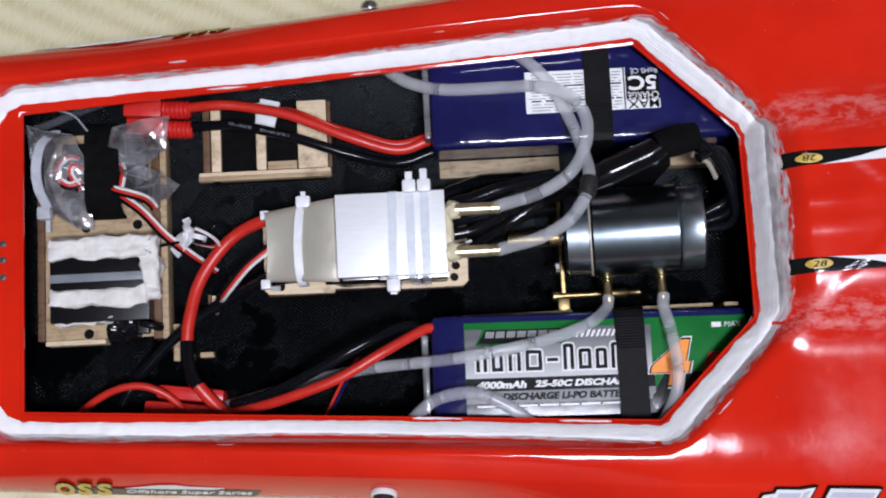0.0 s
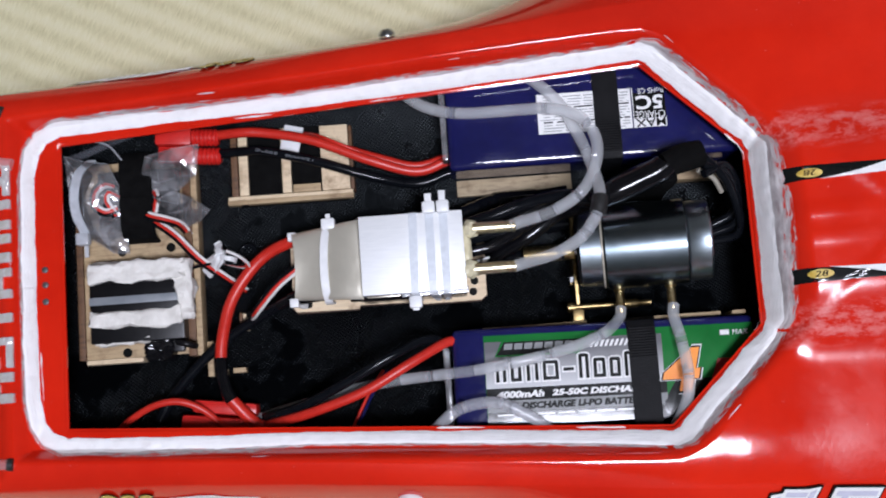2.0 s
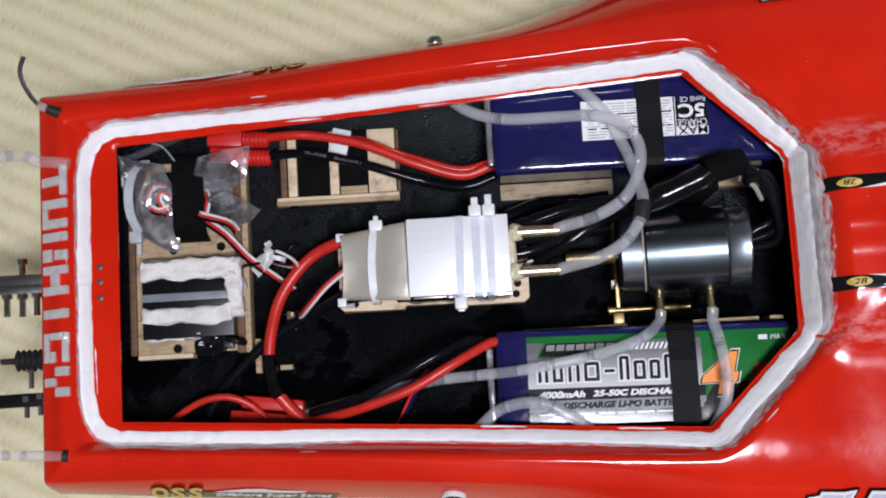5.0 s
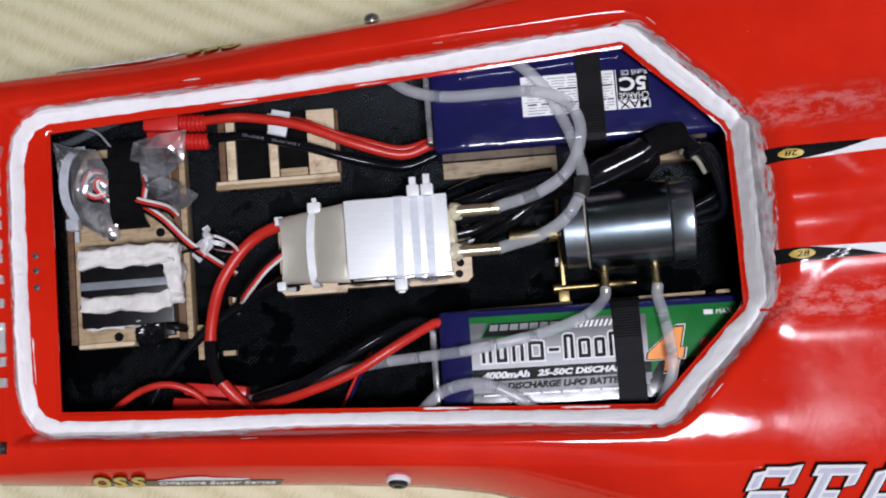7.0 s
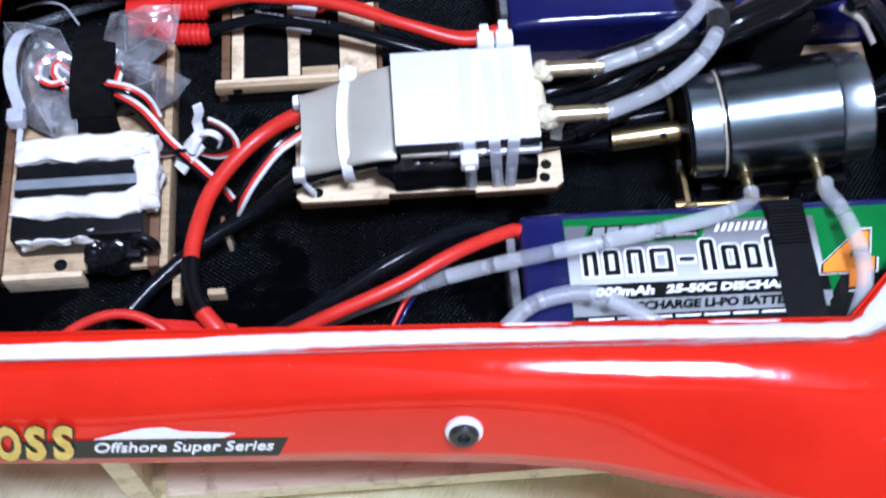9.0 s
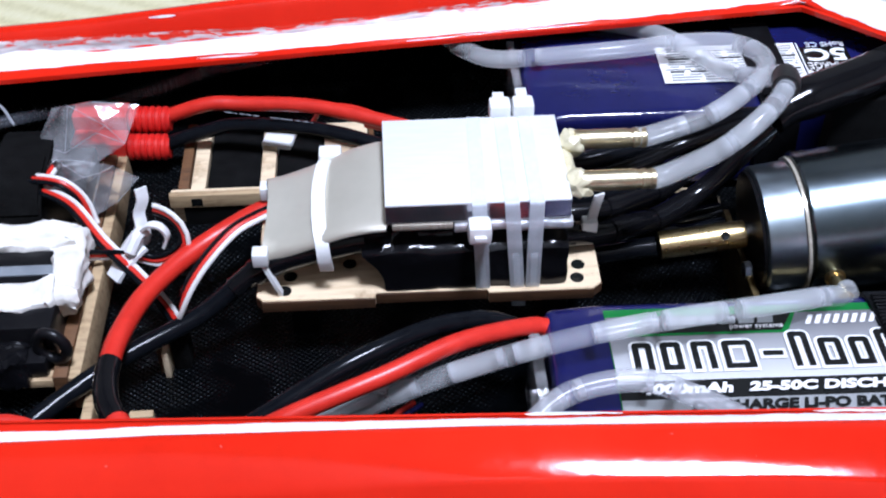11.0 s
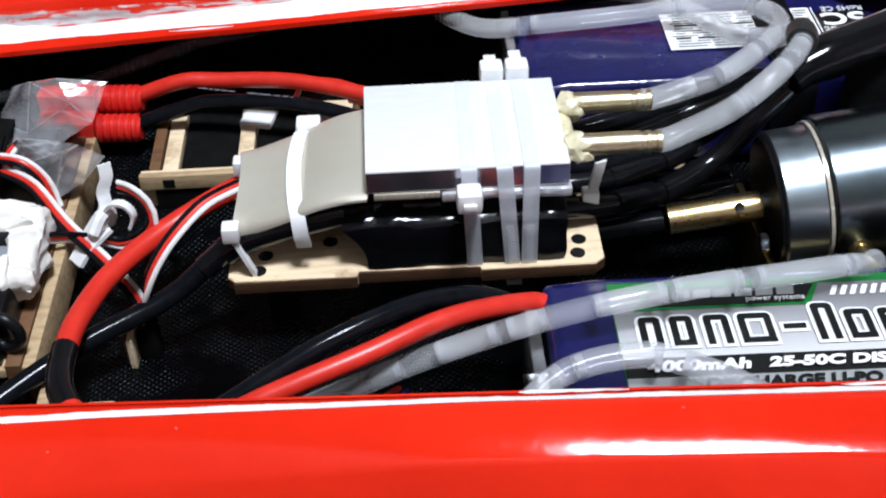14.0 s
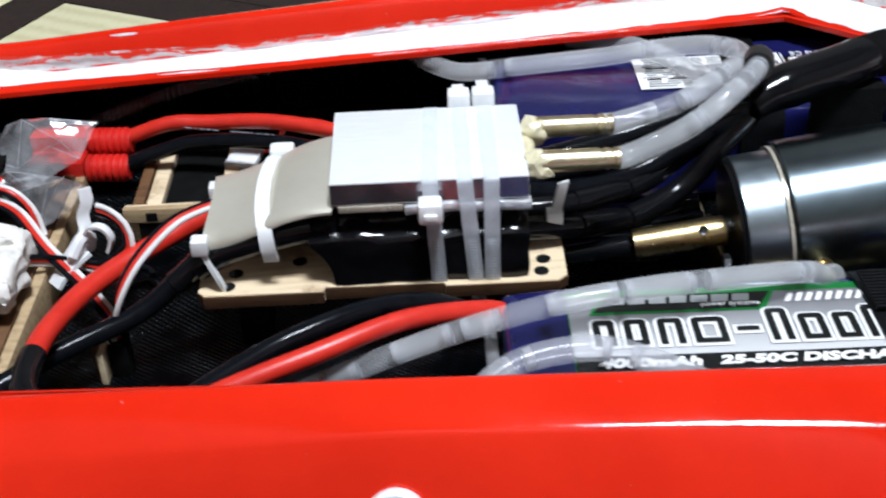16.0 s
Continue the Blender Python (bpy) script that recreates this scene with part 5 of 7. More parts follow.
# -------- batteries
def crown(y):
    """The wrap rolls off towards the pack's long edges."""
    return -0.0005 * (abs(y) / 0.0245) ** 4


def battery_body(m, length, width, height):
    bm = box(-length / 2, length / 2, -width / 2, width / 2, -height, 0, 0.0035, seg=4)
    bmesh.ops.subdivide_edges(bm, edges=[e for e in bm.edges if e.calc_length() > 0.02], cuts=14, use_grid_fill=True)
    for v in bm.verts:
        k = smooth01((abs(v.co.x) - length / 2 + 0.012) / 0.012)
        v.co += Vector((0, 0, 1)) * (0.0002 * noise.noise(v.co * 55) + (crown(v.co.y) if v.co.z > -height / 2 else 0) - 0.0022 * k * (1 if v.co.z > -height / 2 else -1) * 0.6)
    bm.transform(m)
    return bm


M2 = Matrix.Translation((0.0665, -0.0612, 0.1272)) @ Matrix.Rotation(radians(-1.1), 4, "Z") @ Matrix.Rotation(radians(-0.5), 4, "X")
bat2 = thing("battery_pack", (0.0665, -0.061, 0.0985), "blue wrapped battery pack with a green and silver label", "battery", "battery packs")
part("pack", battery_body(M2, 0.150, 0.049, 0.029), BLUE_WRAP, bat2, "dark blue shrink-wrapped cells")


def on2(name, x0, x1, d0, d1, mat, lift, label="", skew=0.0):
    """A printed field on the pack: x along the boat, d down from the inner edge, both in metres."""
    a, b = x0 - 0.0665, x1 - 0.0665
    y1, y0 = 0.0235 - d0, 0.0235 - d1
    nx, ny = max(2, int((b - a) / 0.006)), max(1, int((y1 - y0) / 0.0025))
    bm = bmesh.new()
    rows = []
    for i in range(nx + 1):
        x = a + (b - a) * i / nx
        row = []
        for j in range(ny + 1):
            t = j / ny
            y = y0 + (y1 - y0) * t
            row.append(bm.verts.new(M2 @ Vector((x + skew * (2 * t - 1), y, lift + crown(y) + 0.0002 * noise.noise(Vector((x, y, 0)) * 55)))))
        rows.append(row)
    for p, q in zip(rows, rows[1:]):
        for j in range(ny):
            bm.faces.new((p[j], q[j], q[j + 1], p[j + 1]))
    return part(name, bm, mat, owner2, label)


owner2 = bat2
owner2 = on2("label", 0.0070, 0.1405, 0.0030, 0.0475, LABEL_GREEN, 0.0004, "green printed label field")
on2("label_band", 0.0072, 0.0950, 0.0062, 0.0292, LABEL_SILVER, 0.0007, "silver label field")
on2("label_band", 0.0072, 0.0960, 0.0292, 0.0354, LABEL_BLACK, 0.0007)
on2("label_band", 0.0072, 0.0960, 0.0354, 0.0410, LABEL_GREY, 0.0007)
on2("label_band", 0.0072, 0.0960, 0.0410, 0.0475, LABEL_BLACK, 0.0007)
on2("label_band", 0.0140, 0.0560, 0.0058, 0.0138, LABEL_GREEN, 0.0009, skew=0.002)
on2("label_band", 0.0150, 0.0545, 0.0066, 0.0130, LABEL_BLACK, 0.0010, skew=0.002)
for k in range(7):
    on2("label_bar", 0.0170 + k * 0.0050, 0.0211 + k * 0.0050, 0.0074, 0.0104, LABEL_GREY, 0.0012, "plain bar where the maker's name stands", skew=0.0003)
on2("label_wedge", 0.0950, 0.1405, 0.0290, 0.0475, LABEL_BLACK, 0.0007, skew=0.006)
for k in range(9):
    on2("label_slash", 0.0600 + k * 0.0024, 0.0613 + k * 0.0024, 0.0078, 0.0111, LABEL_WHITE, 0.0011, skew=0.0008)
# the product's name: plain rounded hoops and arches of its size, black with a white edge


def hoop(x0, x1, d0, d1, bar, grow, opened):
    """Outline of a rounded hoop, open at the side towards the pack's outer edge if opened."""
    a, b, top, low = x0 - grow, x1 + grow, 0.0235 - d0 + grow, 0.0235 - d1 - grow
    r = min(0.0012 + grow, (b - a) * 0.3)
    w = bar + 2 * grow

    left = [(a + r + r * math.cos(radians(180 - 30 * k)), top - r + r * math.sin(radians(180 - 30 * k))) for k in range(4)]
    right = [(b - r + r * math.cos(radians(90 - 30 * k)), top - r + r * math.sin(radians(90 - 30 * k))) for k in range(4)]
    if opened:
        return [(a, low)] + left + right + [(b, low), (b - w, low), (b - w, top - w), (a + w, top - w), (a + w, low)]
    slit = (a + b) / 2
    return [(slit, low), (a, low)] + left + right + [(b, low), (slit + 0.00005, low), (slit + 0.00005, low + w), (b - w, low + w), (b - w, top - w), (a + w, top - w), (a + w, low + w), (slit, low + w)]


for k, (g0, g1, tall, opened) in enumerate(((0.0, 5.1, 0, 1), (7.3, 12.6, 0, 0), (15.2, 21.0, 0, 1), (23.2, 31.0, 0, 0), (33.4, 38.6, 0, 0), (41.0, 46.0, 1, 1), (48.2, 54.2, 0, 0), (56.2, 61.6, 0, 0), (63.6, 69.2, 1, 1))):
    a, b = 0.0122 + g0 / 1000 - 0.0665, 0.0122 + g1 / 1000 - 0.0665
    d0, d1 = (0.0141 if tall else 0.0166), 0.0262
    for grow, mat, lift in ((0.0008, LABEL_WHITE, 0.0010), (0.0, LABEL_BLACK, 0.0013)):
        if k == 4:
            y = 0.0235 - 0.0214
            ring = [(a - grow, y - 0.0008 - grow), (b + grow, y - 0.0008 - grow), (b + grow, y + 0.0008 + grow), (a - grow, y + 0.0008 + grow)]
        else:
            ring = hoop(a, b, d0, d1, 0.0017, grow, opened)
        flat = prism(ring, lift + crown(0.003), lift + crown(0.003) + 0.00015, M2)
        part("label_hoop", flat, mat, owner2, "" if grow else "black hoop of the product's name", smooth=False)


def words2(text, x, d, w, h, mat, lift=0.0011, shear=0.0, bold=0.0):
    m = M2 @ Matrix.Translation((x - 0.0665, 0.0235 - d, lift + crown(0.0235 - d - h * 0.5)))
    lettering("label_wording", text, mat, owner2, m, w, h, 0.0002, shear, bold=bold)


words2("power systems", 0.0390, 0.0128, 0.0140, 0.0018, LABEL_WHITE, 0.0013)
words2("4000mAh", 0.0120, 0.0342, 0.0235, 0.0035, LABEL_WHITE, shear=0.22, bold=0.05)
words2("25-50C DISCHARGE", 0.0392, 0.0340, 0.0500, 0.0032, LABEL_WHITE, shear=0.22, bold=0.05)
words2("DISCHARGE LI-PO BATTERY", 0.0240, 0.0398, 0.0620, 0.0034, LABEL_BLACK, shear=0.22, bold=0.045)
for k in range(7):
    on2("label_bar", 0.0120 + k * 0.0098, 0.0120 + k * 0.0098 + 0.0086, 0.0420, 0.0428, LABEL_WHITE, 0.0010, "plain bar of small print")
words2("MAX", 0.1300, 0.0085, 0.0080, 0.0024, LABEL_WHITE, 0.0010, 0.15)
on2("label_bar", 0.1240, 0.1285, 0.0061, 0.0085, LABEL_WHITE, 0.0010)
for lift, grow, mt in ((0.0010, 0.0015, LABEL_WHITE), (0.0012, 0.0009, LABEL_BLACK)):
    m = M2 @ Matrix.Translation((0.0940 - 0.0665 - grow, 0.0235 - 0.0352 - grow, lift))
    lettering("label_numeral", "4", mt, owner2, m, 0.0190 + 2 * grow, 0.0212 + 2 * grow, 0.0001, 0.2, bold=0.05)
lettering("label_numeral", "4", LABEL_ORANGE, owner2, M2 @ Matrix.Translation((0.0940 - 0.0665, 0.0235 - 0.0352, 0.0014)), 0.0190, 0.0212, 0.0002, 0.2, "orange numeral with a black and white edge", 0.05)
on2("label_bar", 0.1190, 0.1400, 0.0200, 0.0350, LABEL_RED, 0.0011, skew=0.003)

part("end_tape", box(-0.0130, -0.0098, -0.0830, -0.0440, 0.1020, 0.1245, 0.0008), FILM, bat2, "clear end tape")

M1 = Matrix.Translation((0.0720, 0.0690, 0.1306)) @ Matrix.Rotation(radians(1.5), 4, "X")
bat1 = thing("battery_pack", (0.072, 0.069, 0.0985), "dark blue wrapped battery pack lying label side down", "battery", "battery packs")
part("pack", battery_body(M1, 0.150, 0.049, 0.031), BLUE_WRAP, bat1, "dark blue shrink-wrapped cells")


def on1(name, x0, x1, y0, y1, mat, lift, label=""):
    pts = [(x0 - 0.072, y0 - 0.069), (x1 - 0.072, y0 - 0.069), (x1 - 0.072, y1 - 0.069), (x0 - 0.072, y1 - 0.069)]
    return part(name, prism(pts, lift, lift + 0.0002, M1), mat, owner1, label, smooth=False)


owner1 = bat1
warning = on1("warning_label", 0.0432, 0.0907, 0.0594, 0.0798, LABEL_WHITE, 0.0005, "white warning label with small print")
owner1 = warning
rng = random.Random(5)
for k in range(13):
    x = 0.0446 + rng.uniform(0, 0.002)
    while x < 0.0890:
        w = min(rng.uniform(0.003, 0.011), 0.0896 - x)
        on1("print_bar", x, x + w, 0.0604 + k * 0.00145, 0.0604 + k * 0.00145 + (0.0007 if k % 5 == 3 else 0.0004), LABEL_BLACK if k % 5 == 3 else LABEL_GREY, 0.0008)
        x += w + rng.uniform(0.0008, 0.0022)
owner1 = bat1
owner1 = on1("charge_label", 0.0914, 0.1080, 0.0594, 0.0639, LABEL_WHITE, 0.0005)


def words1(text, x_right, y_top, w, h, mat, bold=0.0):
    """Reads from the bow: the text's lower left corner lies towards the bow and outboard."""
    m = M1 @ Matrix.Translation((x_right - 0.072, y_top - 0.069, 0.0009)) @ Matrix.Rotation(math.pi, 4, "Z")
    lettering("label_wording", text, mat, owner1, m, w, h, 0.0002, bold=bold)


on1("charge_panel", 0.0918, 0.1080, 0.0640, 0.0772, LABEL_BLACK, 0.0004)
words1("MAX", 0.1074, 0.0636, 0.0150, 0.0040, LABEL_BLACK, 0.01)
words1("CHARGE", 0.1074, 0.0676, 0.0150, 0.0036, LABEL_WHITE)
words1("5C", 0.1067, 0.0756, 0.0135, 0.0072, LABEL_WHITE, 0.03)
words1("RoHS CE", 0.1074, 0.0792, 0.0130, 0.0026, LABEL_WHITE)
on1("charge_label_edge", 0.0914, 0.0918, 0.0639, 0.0798, LABEL_WHITE, 0.0005)
part("end_tape", box(-0.0062, -0.0032, 0.0500, 0.0900, 0.106, 0.1300, 0.0008), FILM, bat1, "clear end tape")


# -------- straps over the batteries
def strap(x0, x1, y_in, y_out, z_in, z_out, s, label):
    t = thing("battery_strap", ((x0 + x1) / 2, y_in, 0.098), label, "strap", "battery straps")
    xm = (x0 + x1) / 2
    zf = floor_z(y_in)
    path = spline([(xm, y_in - s * 0.003, zf - 0.0003), (xm, y_in - s * 0.0022, z_in - 0.012), (xm, y_in - s * 0.0010, z_in - 0.003), (xm, y_in + s * 0.003, z_in + 0.0012), (xm, (y_in + y_out) / 2, (z_in + z_out) / 2 + 0.0014), (xm, y_out, z_out + 0.0012)], 0.0015)
    if s > 0:
        path = path[::-1]
    part("webbing", band(path[::-1], (1, 0, 0), x1 - x0, 0.0012), WEBBING, t)
    n = 12
    for k in range(n):
        y = y_in + s * (0.004 + 0.0013 * k)
        z = z_in + 0.0030 + (z_out - z_in) * abs(y - y_in) / abs(y_out - y_in)
        part("rib", box(x0 + 0.0005, x1 - 0.0005, y - 0.0004, y + 0.0004, z - 0.0008, z + 0.0002, 0.0002), WEBBING, t)
    return t


strap(0.0718, 0.0845, 0.0446, 0.092, 0.1300, 0.1312, 1, "black webbing strap holding the far battery")
strap(0.0785, 0.0925, -0.0370, -0.090, 0.1272, 0.1276, -1, "black webbing strap holding the labelled battery")

# -------- water hoses
A = [(0.0238, 0.0119, 0.1454), (0.0293, 0.0135, 0.1452), (0.0461, 0.0176, 0.1483), (0.0602, 0.0259, 0.1525), (0.0683, 0.0404, 0.1495), (0.0690, 0.0540, 0.1460), (0.0620, 0.0650, 0.1425), (0.0480, 0.0705, 0.1392), (0.0340, 0.0714, 0.1371),
     (0.0053, 0.0723, 0.1346), (-0.0118, 0.0772, 0.1312), (-0.0225, 0.0840, 0.1320), (-0.0320, 0.0915, 0.1345), (-0.0500, 0.0920, 0.1350), (-0.0708, 0.0870, 0.1322), (-0.0862, 0.0860, 0.1292), (-0.1083, 0.0860, 0.1245), (-0.1410, 0.0845, 0.1145), (-0.1685, 0.0781, 0.1145), (-0.1957, 0.0683, 0.1150), (-0.226, 0.062, 0.1160)]
rubber_tube("water_hose", A, 0.0030, TUBE_RUBBER, "milky silicone hose looping from the cooling plate to the stern", [(0.040, 0.062), (0.088, 0.098), (0.185, 0.200), (0.255, 0.262), (0.37, 0.385)], clear_from=0.49)
B = [(0.0246, -0.0080, 0.1460), (0.0300, -0.0068, 0.1470), (0.0440, -0.0041, 0.1525), (0.0565, 0.0020, 0.1590), (0.0650, 0.0130, 0.1600), (0.0675, 0.0240, 0.1570), (0.0668, 0.0360, 0.1480), (0.0640, 0.0500, 0.1400),
     (0.0600, 0.0620, 0.1352), (0.0545, 0.0735, 0.1342), (0.0425, 0.0865, 0.1340), (0.0250, 0.0990, 0.1310)]
rubber_tube("water_hose", B, 0.0030, TUBE_RUBBER, "milky silicone hose from the cooling plate under a black clip", [(0.14, 0.155), (0.235, 0.265), (0.30, 0.315), (0.55, 0.57)])
C = [(0.0776, -0.0300, 0.1218), (0.0757, -0.0356, 0.1242), (0.0661, -0.0429, 0.1322), (0.0482, -0.0491, 0.1361), (0.0252, -0.0535, 0.1376), (0.0026, -0.0563, 0.1361), (-0.0172, -0.0573, 0.1312), (-0.0373, -0.0582, 0.1243),
     (-0.0600, -0.0610, 0.1160), (-0.085, -0.0660, 0.1080), (-0.11, -0.0720, 0.1040), (-0.130, -0.0780, 0.1035)]
rubber_tube("water_hose", C, 0.0028, TUBE_RUBBER, "milky silicone hose from the motor jacket over the battery", [(0.10, 0.115), (0.215, 0.24), (0.305, 0.322), (0.385, 0.44), (0.475, 0.495), (0.55, 0.60)])
D = [(0.1032, -0.0308, 0.1262), (0.1022, -0.0365, 0.1290), (0.1035, -0.0479, 0.1350), (0.1050, -0.0640, 0.1375), (0.1040, -0.0760, 0.1365), (0.0985, -0.0880, 0.1335), (0.0900, -0.1000, 0.1290)]
rubber_tube("water_hose", D, 0.0029, TUBE_RUBBER, "milky silicone hose from the motor jacket to the side", [(0.22, 0.30), (0.46, 0.50)])
E_ = [(-0.030, -0.0930, 0.1270), (-0.0186, -0.0830, 0.1310), (-0.0068, -0.0745, 0.1345), (0.0102, -0.0725, 0.1360), (0.0239, -0.0785, 0.1355), (0.0345, -0.0860, 0.1340), (0.046, -0.0960, 0.1300)]
rubber_tube("water_hose", E_, 0.0030, TUBE_THIN, "clear silicone hose arching out of the side", [(0.30, 0.36), (0.55, 0.62)])
stern_hoses = []
for pts, r, label in (([(-0.2180, 0.0605), (-0.2260, 0.0620), (-0.2350, 0.0640), (-0.250, 0.0685)], 0.0030, "milky silicone hose leaving the stern"),
                      ([(-0.2215, -0.0850), (-0.2300, -0.0846), (-0.240, -0.0842), (-0.262, -0.0830)], 0.0026, "milky silicone hose leaving the stern corner")):
    full = [(x, y, deck_z(max(x, -0.234), y) + 0.0016 - max(0.0, -0.236 - x) * 0.2) for x, y in pts]
    full.append((-0.30, full[-1][1] * 1.04, 0.112))
    stern_hoses.append(rubber_tube("water_hose", full, r, TUBE_RUBBER, label, [(0.3, 0.4)]))
part("collar", tube(spline([(-0.2205, -0.0852, deck_z(-0.2205, -0.0852) + 0.0006), (-0.2232, -0.0849, deck_z(-0.2232, -0.0849) + 0.0012)], 0.001), 0.0030, 16), RUBBER, boat, "black hose outlet")
clip = thing("black_clip", (0.0665, 0.0165, 0.149), "black sleeve holding two hoses together", "clip")
pb = spline(B, 0.001)
k0 = min(range(len(pb)), key=lambda i: (pb[i] - Vector((0.0662, 0.0170, 0.1590))).length)
part("sleeve", tube(pb[k0 - 4:k0 + 5], 0.0040, 16), RUBBER, clip)

# -------- thick leads
wire("battery_lead", [(-0.1230, 0.0752, 0.1140), (-0.1080, 0.0745, 0.1190), (-0.0956, 0.0732, 0.1195), (-0.0717, 0.0670, 0.1216), (-0.0430, 0.0545, 0.1215), (-0.0200, 0.0478, 0.1180), (-0.0040, 0.0520, 0.1180)], 0.0025, RED_WIRE, "thick red silicone battery lead")
wire("battery_lead", [(-0.0550, 0.0620, 0.1185), (-0.0380, 0.0560, 0.1175), (-0.0200, 0.0510, 0.1160), (-0.0030, 0.0545, 0.1160)], 0.0022, RED_WIRE, "second red lead beside the first")
blk = wire("battery_lead", [(-0.1230, 0.0664, 0.1090), (-0.1080, 0.0655, 0.1145), (-0.0964, 0.0640, 0.1175), (-0.0697, 0.0560, 0.1200), (-0.0434, 0.0470, 0.1170), (-0.0200, 0.0425, 0.1120), (-0.0030, 0.0470, 0.1120)], 0.0025, BLACK_WIRE, "thick black silicone battery lead with printed gauge")
lettering("gauge_print", "12AWG   200°C", GREY_TAPE, blk, Matrix.Translation((-0.0720, 0.0570, 0.1222)) @ Matrix.Rotation(radians(165), 4, "Z") @ Matrix.Rotation(radians(35), 4, "X"), 0.030, 0.0016, 0.0003)
plug = thing("bullet_plug", (-0.137, 0.070, 0.107), "red moulded battery plug with ribbed grips", "plug")
for y0, z0 in ((0.0752, 0.1135), (0.0664, 0.1085)):
    mm = Matrix.Translation((-0.1370, y0, z0)) @ Matrix.Rotation(radians(-4), 4, "Z")
    part("shell", box(-0.0165, 0.0020, -0.0044, 0.0044, -0.0042, 0.0042, 0.0010, mm), RED_PLUG, plug)
    part("grip", lathe([(0.0020, 0.0045)] + [(0.0020 + 0.0022 * k + dx, r) for k in range(6) for dx, r in ((0.0, 0.0040), (0.0006, 0.0046), (0.0016, 0.0046), (0.0021, 0.0040))] + [(0.0160, 0.0036)], mm, 16), RED_PLUG, plug, "ribbed grip")
part("web", box(-0.1535, -0.1380, 0.0655, 0.0755, 0.1075, 0.1105, 0.0005), RED_PLUG, plug)
part("support", box(-0.150, -0.142, 0.064, 0.076, 0.0985, 0.1060, 0.0004), BLACK_CLOTH, plug)
red_lead = wire("controller_lead", [(-0.0780, 0.0165, 0.1225), (-0.0862, 0.0154, 0.1210), (-0.0988, 0.0109, 0.1165), (-0.1098, 0.0013, 0.1148), (-0.1192, -0.0132, 0.1148), (-0.1238, -0.0309, 0.1165), (-0.1250, -0.0412, 0.1165)], 0.0030, RED_WIRE, "thick red lead from the speed controller, black-sleeved at its end")
part("shrink_sleeve", tube(spline([(-0.1249, -0.0405, 0.1165), (-0.1247, -0.0480, 0.1172), (-0.1230, -0.0560, 0.1180), (-0.1200, -0.0620, 0.1180)], 0.003), 0.0034, 14), BLACK_SHRINK, red_lead, "black shrink sleeve")
part("plug_end", tube(spline([(-0.1204, -0.0613, 0.1180), (-0.1150, -0.0680, 0.1165), (-0.1060, -0.0780, 0.1120)], 0.002), 0.0032, 14), RED_WIRE, red_lead, "red end beyond the sleeve")
wire("controller_lead", [(-0.0860, -0.0138, 0.1240), (-0.0920, -0.0155, 0.1195), (-0.1040, -0.0200, 0.1120), (-0.1240, -0.0310, 0.1085), (-0.1400, -0.0440, 0.1060), (-0.1530, -0.0580, 0.1040), (-0.1600, -0.0700, 0.1050)], 0.0028, BLACK_WIRE, "thick black lead from the speed controller", sleeves=((0.0, 0.10),))
wire("battery_lead", [(-0.0060, -0.0420, 0.1215), (-0.0103, -0.0408, 0.1238), (-0.0310, -0.0513, 0.1302), (-0.0516, -0.0620, 0.1300), (-0.0749, -0.0695, 0.1255), (-0.0947, -0.0739, 0.1175), (-0.1069, -0.0753, 0.1100), (-0.1200, -0.0760, 0.1070)], 0.0025, RED_WIRE, "thick red lead from the labelled battery", sleeves=((0.93, 1.0),))
wire("battery_lead", [(-0.0060, -0.0450, 0.1170), (-0.0188, -0.0388, 0.1234), (-0.0364, -0.0453, 0.1302), (-0.0599, -0.0567, 0.1295), (-0.0833, -0.0667, 0.1215), (-0.1050, -0.0720, 0.1100)], 0.0025, BLACK_WIRE, "thick black lead from the labelled battery", sleeves=((0.93, 1.0),))
plug2 = thing("bullet_plug", (-0.125, -0.069, 0.101), "red moulded plug lying on the hull lining", "plug")
m = Matrix.Translation((-0.1270, -0.0690, 0.1120)) @ Matrix.Rotation(radians(-8), 4, "Z")
part("shell", box(-0.0200, 0.0150, -0.0085, -0.0005, -0.0110, 0.0010, 0.0026, m), RED_PLUG, plug2)
part("shell", box(-0.0150, 0.0180, 0.0005, 0.0075, -0.0120, 0.0010, 0.0026, m), RED_PLUG, plug2)
part("grip", lathe([(0.0150 + 0.0020 * k + dx, r) for k in range(4) for dx, r in ((0, 0.0030), (0.0005, 0.0038), (0.0014, 0.0038), (0.0019, 0.0030))], m @ Matrix.Translation((0, -0.004, -0.0005)), 14), RED_PLUG, plug2)
wire("battery_lead", [(-0.1860, -0.0790, 0.1060), (-0.1740, -0.0690, 0.1130), (-0.1600, -0.0620, 0.1172), (-0.1470, -0.0605, 0.1180), (-0.1350, -0.0655, 0.1160), (-0.1260, -0.0750, 0.1110)], 0.0018, RED_WIRE, "thin red lead looping over the plug")
wire("sensor_lead", [(-0.0620, -0.0810, 0.1060), (-0.0560, -0.0700, 0.1080), (-0.0500, -0.0600, 0.1110), (-0.0440, -0.0520, 0.1080)], 0.0008, RED_WIRE, "thin red balance lead")
wire("sensor_lead", [(-0.0600, -0.0810, 0.1050), (-0.0540, -0.0700, 0.1070), (-0.0480, -0.0600, 0.1100), (-0.0420, -0.0520, 0.1070)], 0.0008, BLUE_WRAP, "thin blue balance lead")
jst = thing("balance_plug", (-0.083, 0.0758, 0.1036), "small white balance plug lying on the plywood tray", "plug")
